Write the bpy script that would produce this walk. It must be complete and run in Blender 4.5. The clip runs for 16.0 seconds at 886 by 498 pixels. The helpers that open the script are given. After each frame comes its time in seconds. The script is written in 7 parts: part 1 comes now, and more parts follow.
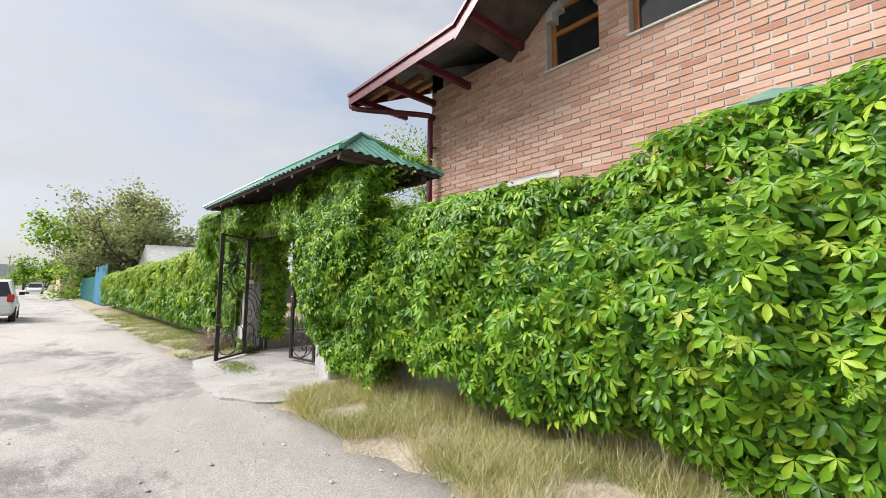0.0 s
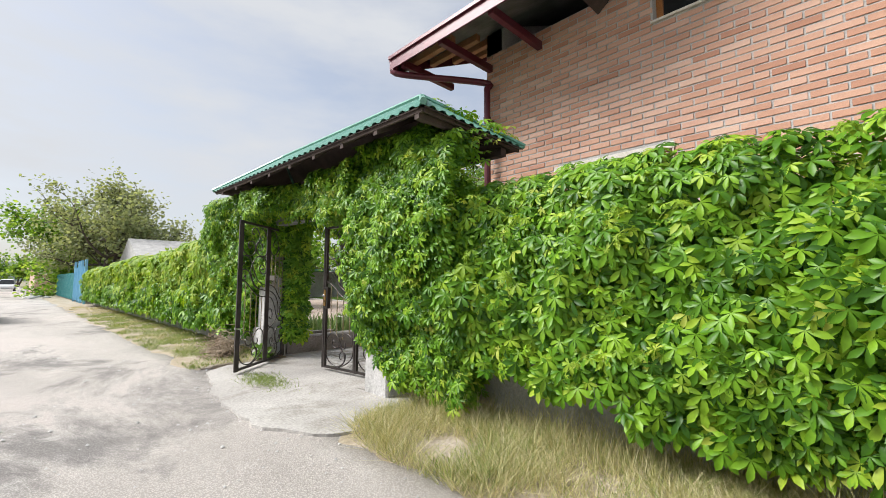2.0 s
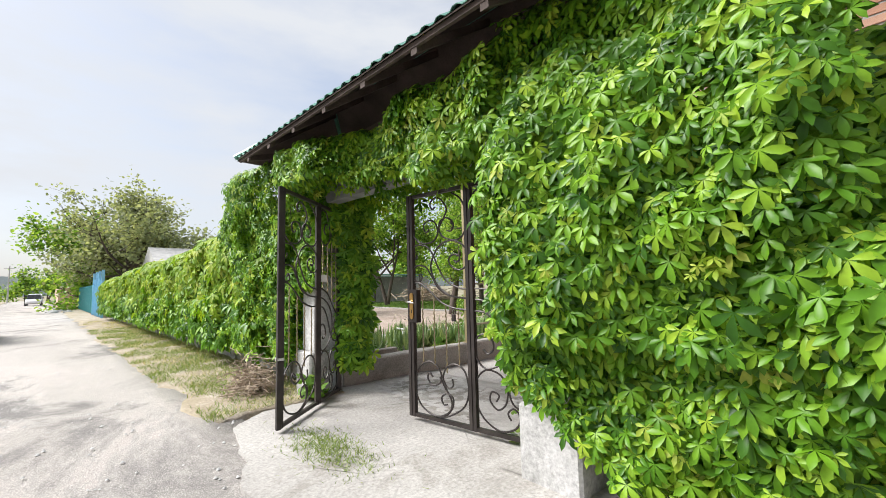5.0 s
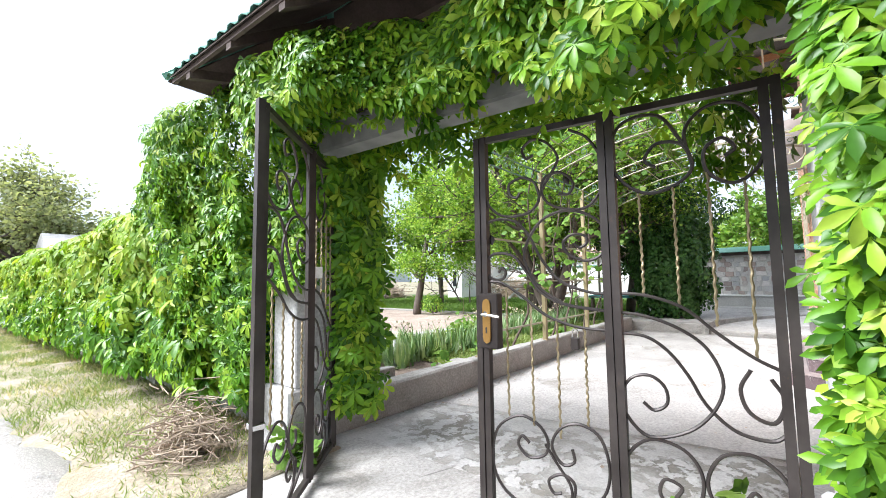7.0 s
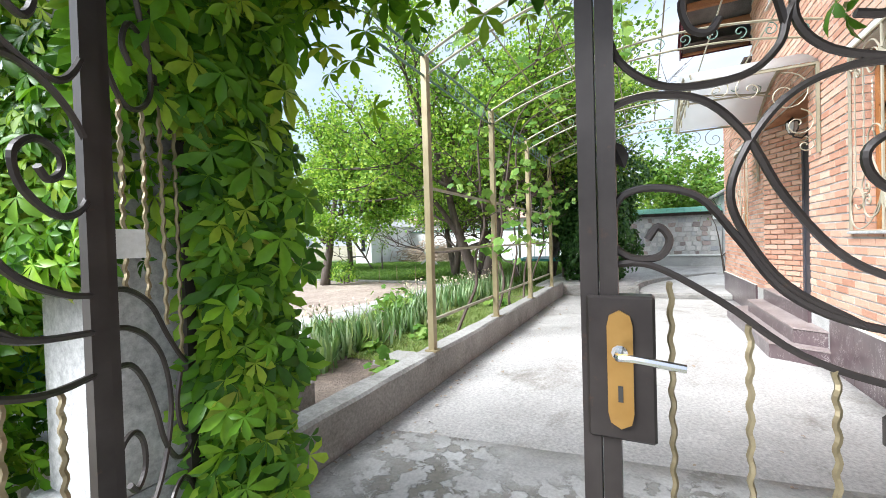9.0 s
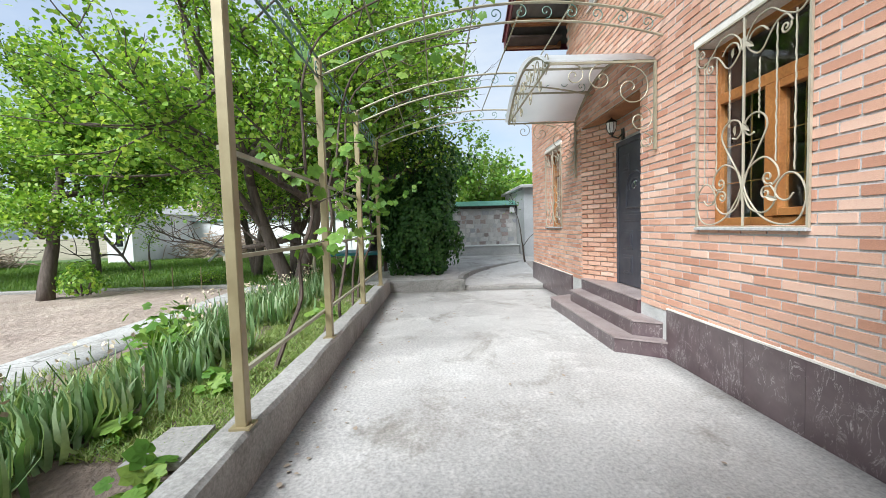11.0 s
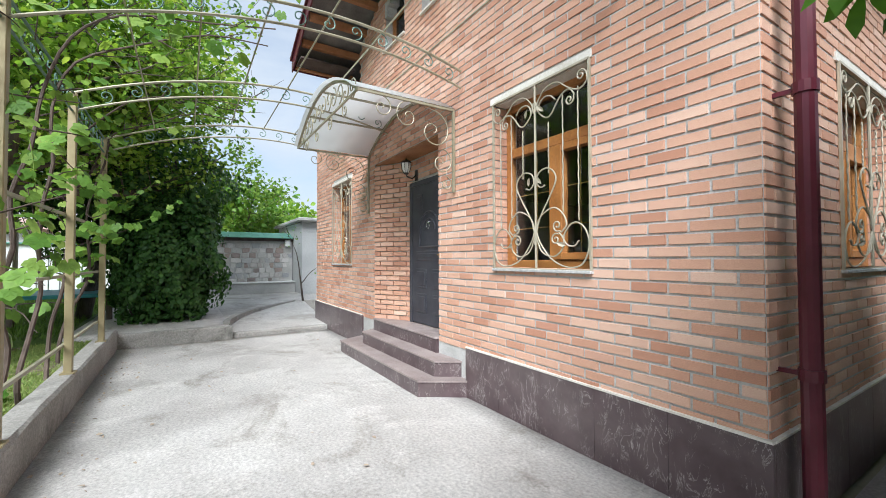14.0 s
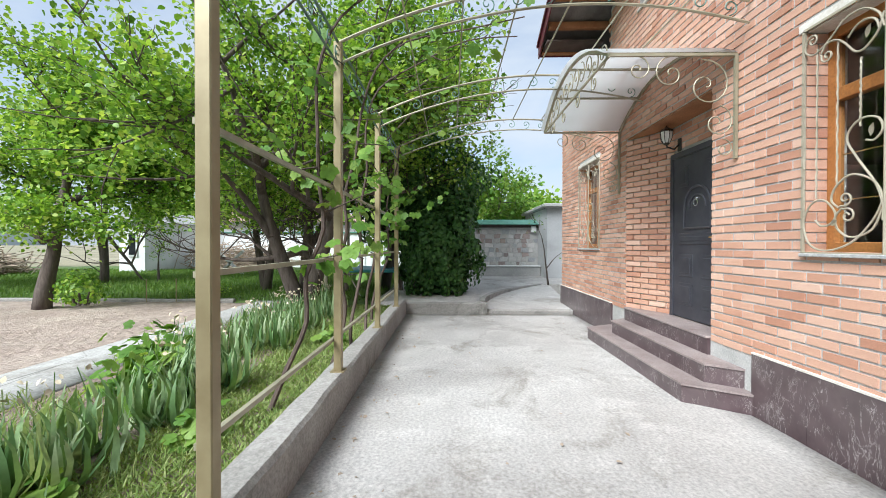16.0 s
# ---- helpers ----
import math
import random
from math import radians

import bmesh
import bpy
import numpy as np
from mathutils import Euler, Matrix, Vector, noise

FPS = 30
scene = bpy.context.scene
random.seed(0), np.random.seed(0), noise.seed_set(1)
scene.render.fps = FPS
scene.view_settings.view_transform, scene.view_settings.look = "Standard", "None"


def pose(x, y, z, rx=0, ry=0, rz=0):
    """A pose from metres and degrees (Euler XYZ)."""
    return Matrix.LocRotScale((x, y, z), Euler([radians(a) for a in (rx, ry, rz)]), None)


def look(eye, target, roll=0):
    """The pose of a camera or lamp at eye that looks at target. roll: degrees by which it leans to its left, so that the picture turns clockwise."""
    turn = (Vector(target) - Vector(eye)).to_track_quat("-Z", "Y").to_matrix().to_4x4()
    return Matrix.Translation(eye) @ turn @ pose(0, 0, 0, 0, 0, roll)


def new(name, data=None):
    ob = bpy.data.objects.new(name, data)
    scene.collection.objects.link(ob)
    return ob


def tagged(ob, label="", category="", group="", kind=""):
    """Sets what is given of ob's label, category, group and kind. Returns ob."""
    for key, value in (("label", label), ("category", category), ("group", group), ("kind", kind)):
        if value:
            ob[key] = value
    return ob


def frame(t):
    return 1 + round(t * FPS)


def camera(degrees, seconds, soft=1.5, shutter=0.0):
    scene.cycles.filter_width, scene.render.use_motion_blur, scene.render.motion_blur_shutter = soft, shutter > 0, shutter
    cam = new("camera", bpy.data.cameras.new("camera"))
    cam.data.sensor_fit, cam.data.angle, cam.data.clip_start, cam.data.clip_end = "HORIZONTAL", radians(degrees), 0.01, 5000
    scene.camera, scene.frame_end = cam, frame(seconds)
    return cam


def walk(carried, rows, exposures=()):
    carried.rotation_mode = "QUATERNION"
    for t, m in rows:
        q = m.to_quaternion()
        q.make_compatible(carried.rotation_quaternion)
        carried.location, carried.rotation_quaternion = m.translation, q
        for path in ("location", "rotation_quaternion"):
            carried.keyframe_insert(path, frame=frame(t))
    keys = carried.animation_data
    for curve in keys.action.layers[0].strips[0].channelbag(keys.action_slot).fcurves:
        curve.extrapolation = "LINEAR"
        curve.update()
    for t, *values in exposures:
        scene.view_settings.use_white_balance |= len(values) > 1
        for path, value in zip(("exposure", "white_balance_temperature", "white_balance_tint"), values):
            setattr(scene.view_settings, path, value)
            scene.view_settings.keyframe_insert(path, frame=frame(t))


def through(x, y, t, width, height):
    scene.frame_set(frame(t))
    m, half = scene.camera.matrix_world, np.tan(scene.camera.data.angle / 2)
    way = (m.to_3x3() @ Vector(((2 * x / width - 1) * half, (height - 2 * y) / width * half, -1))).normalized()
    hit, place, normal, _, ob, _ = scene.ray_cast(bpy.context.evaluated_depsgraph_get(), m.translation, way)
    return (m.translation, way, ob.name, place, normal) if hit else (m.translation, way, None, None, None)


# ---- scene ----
cam = camera(94.9, 16.0, 0.9)
PATH = [
    (0, (-4.658, -5.604, 1.373), (-3.32, -4.129, 1.558), 0.4),
    (0.5, (-4.661, -5.243, 1.355), (-3.297, -3.791, 1.535), 0.2),
    (1, (-4.647, -4.875, 1.395), (-3.273, -3.432, 1.566), 0.3),
    (1.5, (-4.735, -4.436, 1.376), (-3.344, -3.009, 1.548), 0.2),
    (2, (-4.777, -4.037, 1.383), (-3.387, -2.608, 1.544), 0.2),
    (2.5, (-4.735, -3.614, 1.384), (-3.373, -2.158, 1.545), 0.1),
    (3, (-4.671, -3.136, 1.379), (-3.331, -1.659, 1.534), -0.1),
    (3.5, (-4.501, -2.716, 1.35), (-3.185, -1.218, 1.509), -0.2),
    (4, (-4.514, -2.272, 1.325), (-3.156, -0.816, 1.512), -0.2),
    (4.5, (-4.409, -1.815, 1.375), (-3.044, -0.364, 1.551), -0.2),
    (5, (-4.127, -1.452, 1.323), (-2.798, 0.032, 1.502), -1.4),
    (5.2, (-4.164, -1.266, 1.359), (-2.806, 0.192, 1.535), -1.0),
    (7.3, (-3.5, 0.656, 1.371), (-1.947, 1.907, 1.512), -1.1),
    (7.5, (-3.373, 0.794, 1.373), (-1.802, 2.026, 1.497), -1.3),
    (7.8, (-3.215, 0.975, 1.364), (-1.618, 2.178, 1.429), -2.0),
    (8, (-3.054, 1.13, 1.367), (-1.42, 2.283, 1.415), -1.7),
    (8.2, (-2.934, 1.255, 1.387), (-1.282, 2.382, 1.405), -1.7),
    (9.3, (-2.50, 1.86, 1.42), (-0.66, 2.64, 1.375), -1.5),
    (10.3, (-1.82, 2.212, 1.457), (0.129, 2.648, 1.35), -1.3),
    (10.5, (-1.701, 2.3, 1.476), (0.271, 2.615, 1.368), -1.4),
    (11, (-1.423, 2.451, 1.487), (0.574, 2.428, 1.377), -1.7),
    (11.5, (-1.141, 2.516, 1.514), (0.824, 2.162, 1.406), -1.7),
    (12, (-0.988, 2.577, 1.538), (0.901, 1.922, 1.473), -1.6),
    (12.5, (-0.902, 2.615, 1.538), (0.883, 1.715, 1.577), -1.4),
    (13, (-0.881, 2.633, 1.543), (0.813, 1.578, 1.677), -1.3),
    (13.5, (-0.859, 2.639, 1.537), (0.794, 1.521, 1.667), -0.9),
    (14, (-0.791, 2.623, 1.508), (0.899, 1.555, 1.555), -0.2),
    (14.5, (-0.673, 2.582, 1.479), (1.172, 1.809, 1.473), 0.8),
    (15, (-0.645, 2.595, 1.473), (1.325, 2.252, 1.452), 1.0),
    (15.5, (-0.666, 2.617, 1.47), (1.334, 2.58, 1.446), 0.7),
    (16, (-0.707, 2.64, 1.464), (1.293, 2.677, 1.446), 0.1),
]
walk(cam, [(t, look(e, g, r)) for t, e, g, r in PATH], [(0.0, 0.24, 6450, 10), (3.0, 0.3, 6450, 10), (5.2, 0.48, 6400, 10), (7.3, 1.12, 5900, 10), (8.2, 1.17, 5850, 9), (10.3, 0.5, 5850, 6), (16.0, 0.48, 5850, 6)])


# ---- light ----
world = bpy.data.worlds.new("world")
scene.world = world
world.use_nodes = True
wn, wl = world.node_tree.nodes, world.node_tree.links
sky = wn.new("ShaderNodeTexSky")
sky.sky_type, sky.sun_disc = "NISHITA", False
sky.sun_elevation, sky.sun_rotation = radians(45), radians(-50)
sky.air_density, sky.dust_density = 1.0, 3.0
coord, cmap, cl1, ramp, mixc = (wn.new(n) for n in ("ShaderNodeTexCoord", "ShaderNodeMapping", "ShaderNodeTexNoise", "ShaderNodeValToRGB", "ShaderNodeMix"))
cmap.inputs["Scale"].default_value = (1.3, 1.3, 4.2)
cl1.inputs["Scale"].default_value, cl1.inputs["Detail"].default_value, cl1.inputs["Roughness"].default_value = 1.7, 6, 0.55
ramp.color_ramp.elements[0].position, ramp.color_ramp.elements[1].position = 0.34, 0.64
ramp.color_ramp.elements[0].color = (0.46, 0.46, 0.46, 1)
mixc.data_type = "RGBA"
mixc.inputs["B"].default_value = (4.0, 4.12, 4.32, 1)
wl.new(coord.outputs["Generated"], cmap.inputs["Vector"])
wl.new(cmap.outputs["Vector"], cl1.inputs["Vector"])
wl.new(cl1.outputs["Fac"], ramp.inputs["Fac"])
wl.new(ramp.outputs["Color"], mixc.inputs["Factor"])
wl.new(sky.outputs["Color"], mixc.inputs["A"])
bg = wn["Background"]
wl.new(mixc.outputs["Result"], bg.inputs["Color"])
bg.inputs["Strength"].default_value = 0.15
sun = new("sun", bpy.data.lights.new("sun", "SUN"))
sun.data.energy, sun.data.angle, sun.data.color = 5.0, radians(32), (1.0, 0.98, 0.95)
sun.matrix_world = look((-10.4, 8.6, 13.3), (0, 0, 0))


# ---- materials ----
class Graph:
    """A small material graph: a Principled surface and helpers that add nodes."""

    def __init__(self, name, rough=0.8, metal=0.0):
        self.mat = bpy.data.materials.new(name)
        self.mat.use_nodes = True
        self.n, self.l = self.mat.node_tree.nodes, self.mat.node_tree.links
        self.p = self.n["Principled BSDF"]
        self.p.inputs["Roughness"].default_value = rough
        self.p.inputs["Metallic"].default_value = metal
        self.co = self.n.new("ShaderNodeTexCoord").outputs["Object"]

    def noise(self, scale, detail=4, rough=0.55, stretch=(1, 1, 1), warp=0.0):
        m = self.n.new("ShaderNodeMapping")
        m.inputs["Scale"].default_value = stretch
        self.l.new(self.co, m.inputs["Vector"])
        t = self.n.new("ShaderNodeTexNoise")
        t.inputs["Scale"].default_value, t.inputs["Detail"].default_value, t.inputs["Roughness"].default_value = scale, detail, rough
        t.inputs["Distortion"].default_value = warp
        self.l.new(m.outputs["Vector"], t.inputs["Vector"])
        return t.outputs["Fac"]

    def voronoi(self, scale, feature="F1", stretch=(1, 1, 1), out="Distance"):
        m = self.n.new("ShaderNodeMapping")
        m.inputs["Scale"].default_value = stretch
        self.l.new(self.co, m.inputs["Vector"])
        t = self.n.new("ShaderNodeTexVoronoi")
        t.feature = feature
        t.inputs["Scale"].default_value = scale
        self.l.new(m.outputs["Vector"], t.inputs["Vector"])
        return t.outputs[out]

    def ramp(self, fac, stops):
        r = self.n.new("ShaderNodeValToRGB")
        e = r.color_ramp.elements
        while len(e) < len(stops):
            e.new(0.5)
        for k, (pos, c) in enumerate(stops):
            e[k].position = pos
            e[k].color = (*c, 1) if isinstance(c, tuple) else (c, c, c, 1)
        self.l.new(fac, r.inputs["Fac"])
        return r.outputs["Color"]

    def mix(self, fac, a, b, kind="MIX"):
        m = self.n.new("ShaderNodeMix")
        m.data_type, m.blend_type = "RGBA", kind
        for key, v in (("Factor", fac), ("A", a), ("B", b)):
            if isinstance(v, (int, float)):
                m.inputs[key].default_value = v if key == "Factor" else (v, v, v, 1)
            elif isinstance(v, tuple):
                m.inputs[key].default_value = (*v, 1)
            else:
                self.l.new(v, m.inputs[key])
        return m.outputs["Result"]

    def random(self):
        """A number of its own for each piece: by object and by island."""
        a, b, s, f = self.n.new("ShaderNodeObjectInfo"), self.n.new("ShaderNodeNewGeometry"), self.n.new("ShaderNodeMath"), self.n.new("ShaderNodeMath")
        f.operation = "FRACT"
        self.l.new(a.outputs["Random"], s.inputs[0])
        self.l.new(b.outputs["Random Per Island"], s.inputs[1])
        self.l.new(s.outputs[0], f.inputs[0])
        return f.outputs[0]

    def done(self, colour, bump=None, strength=0.3, depth=0.01, rough=None):
        if isinstance(colour, tuple):
            self.p.inputs["Base Color"].default_value = (*colour, 1)
        else:
            self.l.new(colour, self.p.inputs["Base Color"])
        if bump is not None:
            b = self.n.new("ShaderNodeBump")
            b.inputs["Strength"].default_value, b.inputs["Distance"].default_value = strength, depth
            self.l.new(bump, b.inputs["Height"])
            self.l.new(b.outputs["Normal"], self.p.inputs["Normal"])
        if rough is not None:
            self.l.new(rough, self.p.inputs["Roughness"])
        return self.mat


def plain(name, a, b, rough=0.7, metal=0.0, scale=3.0, fine=60.0, strength=0.25, depth=0.004):
    """Two tones mixed over large patches and a fine grain, with a relief of the grain."""
    g = Graph(name, rough, metal)
    big = g.ramp(g.noise(scale, 5), [(0.35, a), (0.68, b)])
    grain = g.noise(fine, 3)
    return g.done(g.mix(0.35, big, g.ramp(grain, [(0.3, 0.25), (0.7, 0.8)]), "OVERLAY"), grain, strength, depth)


def leafy(name, tones, gloss=0.45, through=0.35):
    """Leaves: each its own tone, lit through from behind."""
    g = Graph(name, gloss)
    g.p.inputs["Specular IOR Level"].default_value = 0.32
    col = g.ramp(g.random(), tones)
    col = g.mix(0.25, col, g.ramp(g.noise(30, 2), [(0.3, 0.3), (0.7, 0.75)]), "OVERLAY")
    g.done(col)
    tr, mx = g.n.new("ShaderNodeBsdfTranslucent"), g.n.new("ShaderNodeMixShader")
    g.l.new(g.mix(1.0, col, (1.0, 0.95, 0.45), "MULTIPLY"), tr.inputs["Color"])
    mx.inputs[0].default_value = through
    g.l.new(g.p.outputs[0], mx.inputs[1])
    g.l.new(tr.outputs[0], mx.inputs[2])
    g.l.new(mx.outputs[0], g.n["Material Output"].inputs["Surface"])
    return g.mat


def make_brick():
    g = Graph("brick", 0.85)
    tone = g.ramp(g.random(), [(0.0, (0.46, 0.225, 0.145)), (0.14, (0.54, 0.29, 0.195)), (0.45, (0.595, 0.345, 0.24)), (0.78, (0.63, 0.385, 0.28)), (0.95, (0.68, 0.455, 0.345)), (1.0, (0.49, 0.245, 0.165))])
    stain = g.ramp(g.noise(1.3, 5), [(0.3, 0.36), (0.7, 0.62)])
    col = g.mix(0.45, tone, stain, "OVERLAY")
    fine = g.noise(95, 4, 0.65, (1, 1, 2.0))
    col = g.mix(0.3, col, g.ramp(fine, [(0.3, 0.25), (0.7, 0.75)]), "OVERLAY")
    lime = g.ramp(g.noise(9, 5, 0.7), [(0.60, 0.0), (0.78, 0.35)])
    return g.done(g.mix(lime, col, (0.66, 0.52, 0.45)), fine, 0.5, 0.004)


def make_concrete(name, a, b, dark, cracks=0.0, rough=0.9, width=0.005, patch=0.5):
    g = Graph(name, rough)
    big = g.ramp(g.noise(0.7, 6, 0.6), [(0.32, a), (0.66, b)])
    stain = g.ramp(g.noise(0.9, 7, 0.7, (1, 1.3, 1), 0.6), [(0.53, 0.0), (0.68, 0.85)])
    col = g.mix(stain, big, dark)
    pale = g.ramp(g.noise(2.3, 7, 0.75, (1, 1, 1), 0.3), [(0.52, 0.0), (0.66, 0.38)])
    col = g.mix(pale, col, tuple(min(0.8, c * 1.3) for c in b))
    speck = g.noise(38, 5, 0.7)
    col = g.mix(0.5, col, g.ramp(speck, [(0.3, 0.2), (0.68, 0.8)]), "OVERLAY")
    if cracks:
        line = g.ramp(g.voronoi(cracks, "DISTANCE_TO_EDGE"), [(0.0, 1.0), (width, 0.0)])
        line2 = g.mix(1.0, line, g.ramp(g.noise(1.1, 3), [(patch, 0.0), (patch + 0.1, 1.0)]), "MULTIPLY")
        col = g.mix(line2, col, tuple(c * 0.35 for c in dark))
    return g.done(col, speck, 0.5, 0.006)


def make_broken():
    """Spalled concrete: pale flakes left standing in darker, mossy bare patches."""
    g = Graph("broken concrete", 0.92)
    flake = g.ramp(g.noise(7.5, 6, 0.62, (1, 1, 1), 0.25), [(0.47, 0.0), (0.52, 1.0)])
    low = g.ramp(g.noise(1.6, 5), [(0.35, (0.235, 0.215, 0.18)), (0.65, (0.34, 0.32, 0.29))])
    high = g.ramp(g.noise(2.4, 5), [(0.35, (0.46, 0.44, 0.42)), (0.65, (0.62, 0.60, 0.575))])
    whole = g.ramp(g.noise(0.75, 4), [(0.44, 0.0), (0.56, 1.0)])
    flake = g.mix(whole, flake, 0.75)
    col = g.mix(flake, low, high)
    grain = g.noise(45, 5, 0.7)
    col = g.mix(0.4, col, g.ramp(grain, [(0.3, 0.25), (0.7, 0.75)]), "OVERLAY")
    return g.done(col, flake, 0.8, 0.012)


def make_marble():
    g = Graph("plinth tile", 0.28)
    base = g.ramp(g.noise(6, 5), [(0.3, (0.062, 0.038, 0.042)), (0.7, (0.105, 0.070, 0.075))])
    warped = g.noise(4.5, 7, 0.68, (2.6, 2.6, 1.0), 1.2)
    vein = g.ramp(warped, [(0.490, 0.0), (0.5, 0.9), (0.510, 0.0)])
    keep = g.ramp(g.noise(4.5, 4, 0.6), [(0.44, 0.0), (0.56, 1.0)])
    vein = g.mix(1.0, vein, keep, "MULTIPLY")
    dust = g.ramp(g.noise(1.1, 5, 0.6), [(0.4, 0.0), (0.75, 0.18)])
    col = g.mix(dust, g.mix(vein, base, (0.60, 0.55, 0.53)), (0.38, 0.34, 0.32))
    return g.done(col, g.noise(25, 3), 0.06, 0.002)


def make_ground(name, a, b, c, scale=1.2, lumps=14.0, strength=0.8, depth=0.03):
    g = Graph(name, 0.95)
    big = g.ramp(g.noise(scale, 6, 0.6), [(0.3, a), (0.52, b), (0.72, c)])
    lump = g.noise(lumps, 6, 0.65)
    col = g.mix(0.5, big, g.ramp(lump, [(0.3, 0.22), (0.7, 0.78)]), "OVERLAY")
    return g.done(col, lump, strength, depth)


def make_road():
    g = Graph("worn road", 0.92)
    dust = g.ramp(g.noise(0.45, 6, 0.6, (1, 0.45, 1)), [(0.3, (0.40, 0.365, 0.335)), (0.6, (0.54, 0.50, 0.465))])
    bare = g.ramp(g.noise(0.5, 9, 0.72, (1, 0.6, 1), 0.5), [(0.52, 0.0), (0.62, 0.85)])
    col = g.mix(bare, dust, (0.20, 0.188, 0.18))
    pale = g.ramp(g.noise(1.9, 8, 0.75, (1, 0.5, 1), 0.6), [(0.56, 0.0), (0.66, 0.55)])
    col = g.mix(pale, col, (0.62, 0.585, 0.55))
    grit = g.ramp(g.voronoi(85), [(0.1, 0.8), (0.6, 0.24)])
    col = g.mix(0.5, col, grit, "OVERLAY")
    chip = g.ramp(g.noise(60, 4, 0.8), [(0.62, 0.0), (0.68, 0.65)])
    col = g.mix(chip, col, (0.60, 0.57, 0.54))
    hole = g.ramp(g.noise(42, 5, 0.8), [(0.30, 0.6), (0.37, 0.0)])
    col = g.mix(hole, col, (0.14, 0.13, 0.12))
    return g.done(col, g.noise(48, 7, 0.8), 0.9, 0.012)


def make_bark(name="bark", a=(0.055, 0.04, 0.032), b=(0.15, 0.12, 0.10)):
    g = Graph(name, 0.95)
    ridge = g.noise(14, 6, 0.7, (1, 1, 0.22))
    return g.done(g.ramp(ridge, [(0.3, a), (0.7, b)]), ridge, 0.9, 0.02)


def make_steel(name, a, b, rough=0.45, metal=0.3, rust=0.15):
    g = Graph(name, rough, metal)
    col = g.ramp(g.noise(5, 5), [(0.35, a), (0.68, b)])
    spot = g.ramp(g.noise(17, 5, 0.7), [(0.62, 0.0), (0.75, rust)])
    return g.done(g.mix(spot, col, (0.16, 0.075, 0.04)), g.noise(120, 2), 0.08, 0.001)


def make_poly():
    g = Graph("polycarbonate", 0.3)
    col = g.ramp(g.noise(2.5, 5), [(0.3, (0.70, 0.70, 0.69)), (0.7, (0.82, 0.83, 0.83))])
    g.done(col)
    tr, mx = g.n.new("ShaderNodeBsdfTranslucent"), g.n.new("ShaderNodeMixShader")
    tr.inputs["Color"].default_value = (0.85, 0.85, 0.85, 1)
    mx.inputs[0].default_value = 0.6
    g.l.new(g.p.outputs[0], mx.inputs[1])
    g.l.new(tr.outputs[0], mx.inputs[2])
    g.l.new(mx.outputs[0], g.n["Material Output"].inputs["Surface"])
    return g.mat


def make_stonework():
    g = Graph("rubble stone", 0.85)
    col = g.ramp(g.random(), [(0.0, (0.24, 0.20, 0.19)), (0.25, (0.38, 0.30, 0.27)), (0.45, (0.47, 0.45, 0.44)), (0.7, (0.62, 0.59, 0.57)), (1.0, (0.34, 0.34, 0.36))])
    grain = g.noise(30, 4, 0.7)
    return g.done(g.mix(0.4, col, g.ramp(grain, [(0.3, 0.25), (0.7, 0.75)]), "OVERLAY"), grain, 0.5, 0.01)


def make_glass():
    g = Graph("window glass", 0.03)
    g.p.inputs["Base Color"].default_value = (0.75, 0.8, 0.8, 1)
    g.p.inputs["Transmission Weight"].default_value = 1.0
    g.p.inputs["IOR"].default_value = 1.5
    return g.mat


M_brick = make_brick()
M_mortar = plain("mortar", (0.40, 0.39, 0.375), (0.54, 0.525, 0.505), 0.95)
M_drive = make_concrete("drive concrete", (0.37, 0.345, 0.325), (0.51, 0.485, 0.46), (0.23, 0.205, 0.175))
M_apron = make_concrete("apron concrete", (0.33, 0.31, 0.29), (0.45, 0.43, 0.405), (0.24, 0.22, 0.19), 0.7, 0.9, 0.006, 0.5)
M_path = make_concrete("path concrete", (0.31, 0.295, 0.28), (0.42, 0.405, 0.385), (0.22, 0.20, 0.175), 0.8, 0.9, 0.006, 0.45)
M_broken = make_broken()
M_kerb = make_concrete("kerb concrete", (0.24, 0.225, 0.205), (0.36, 0.34, 0.315), (0.12, 0.115, 0.10))
M_wallcon = make_concrete("wall concrete", (0.36, 0.355, 0.35), (0.50, 0.49, 0.48), (0.22, 0.22, 0.2))
M_plinth = make_marble()
M_tread = plain("step tile", (0.25, 0.20, 0.19), (0.37, 0.31, 0.295), 0.5, scale=2.5)
M_road = make_road()
M_soil = make_ground("garden soil", (0.14, 0.10, 0.08), (0.25, 0.19, 0.15), (0.36, 0.285, 0.23), 1.1, 16, 1.0, 0.05)
M_dry_soil = make_ground("dry soil", (0.30, 0.23, 0.19), (0.38, 0.30, 0.25), (0.45, 0.37, 0.31), 1.0, 9, 1.0, 0.06)
M_verge = make_ground("verge earth", (0.29, 0.25, 0.16), (0.39, 0.325, 0.24), (0.50, 0.435, 0.365), 2.2, 26)
M_lawn = make_ground("lawn earth", (0.06, 0.10, 0.025), (0.09, 0.15, 0.035), (0.13, 0.17, 0.05), 0.9, 20)
M_land = make_ground("land", (0.16, 0.16, 0.08), (0.26, 0.23, 0.15), (0.33, 0.30, 0.22), 0.08, 3)
M_bark = make_bark()
M_vinebark = make_bark("vine bark", (0.05, 0.035, 0.028), (0.13, 0.095, 0.075))
M_drytwig = plain("dry twig", (0.30, 0.23, 0.17), (0.48, 0.39, 0.30), 0.95)
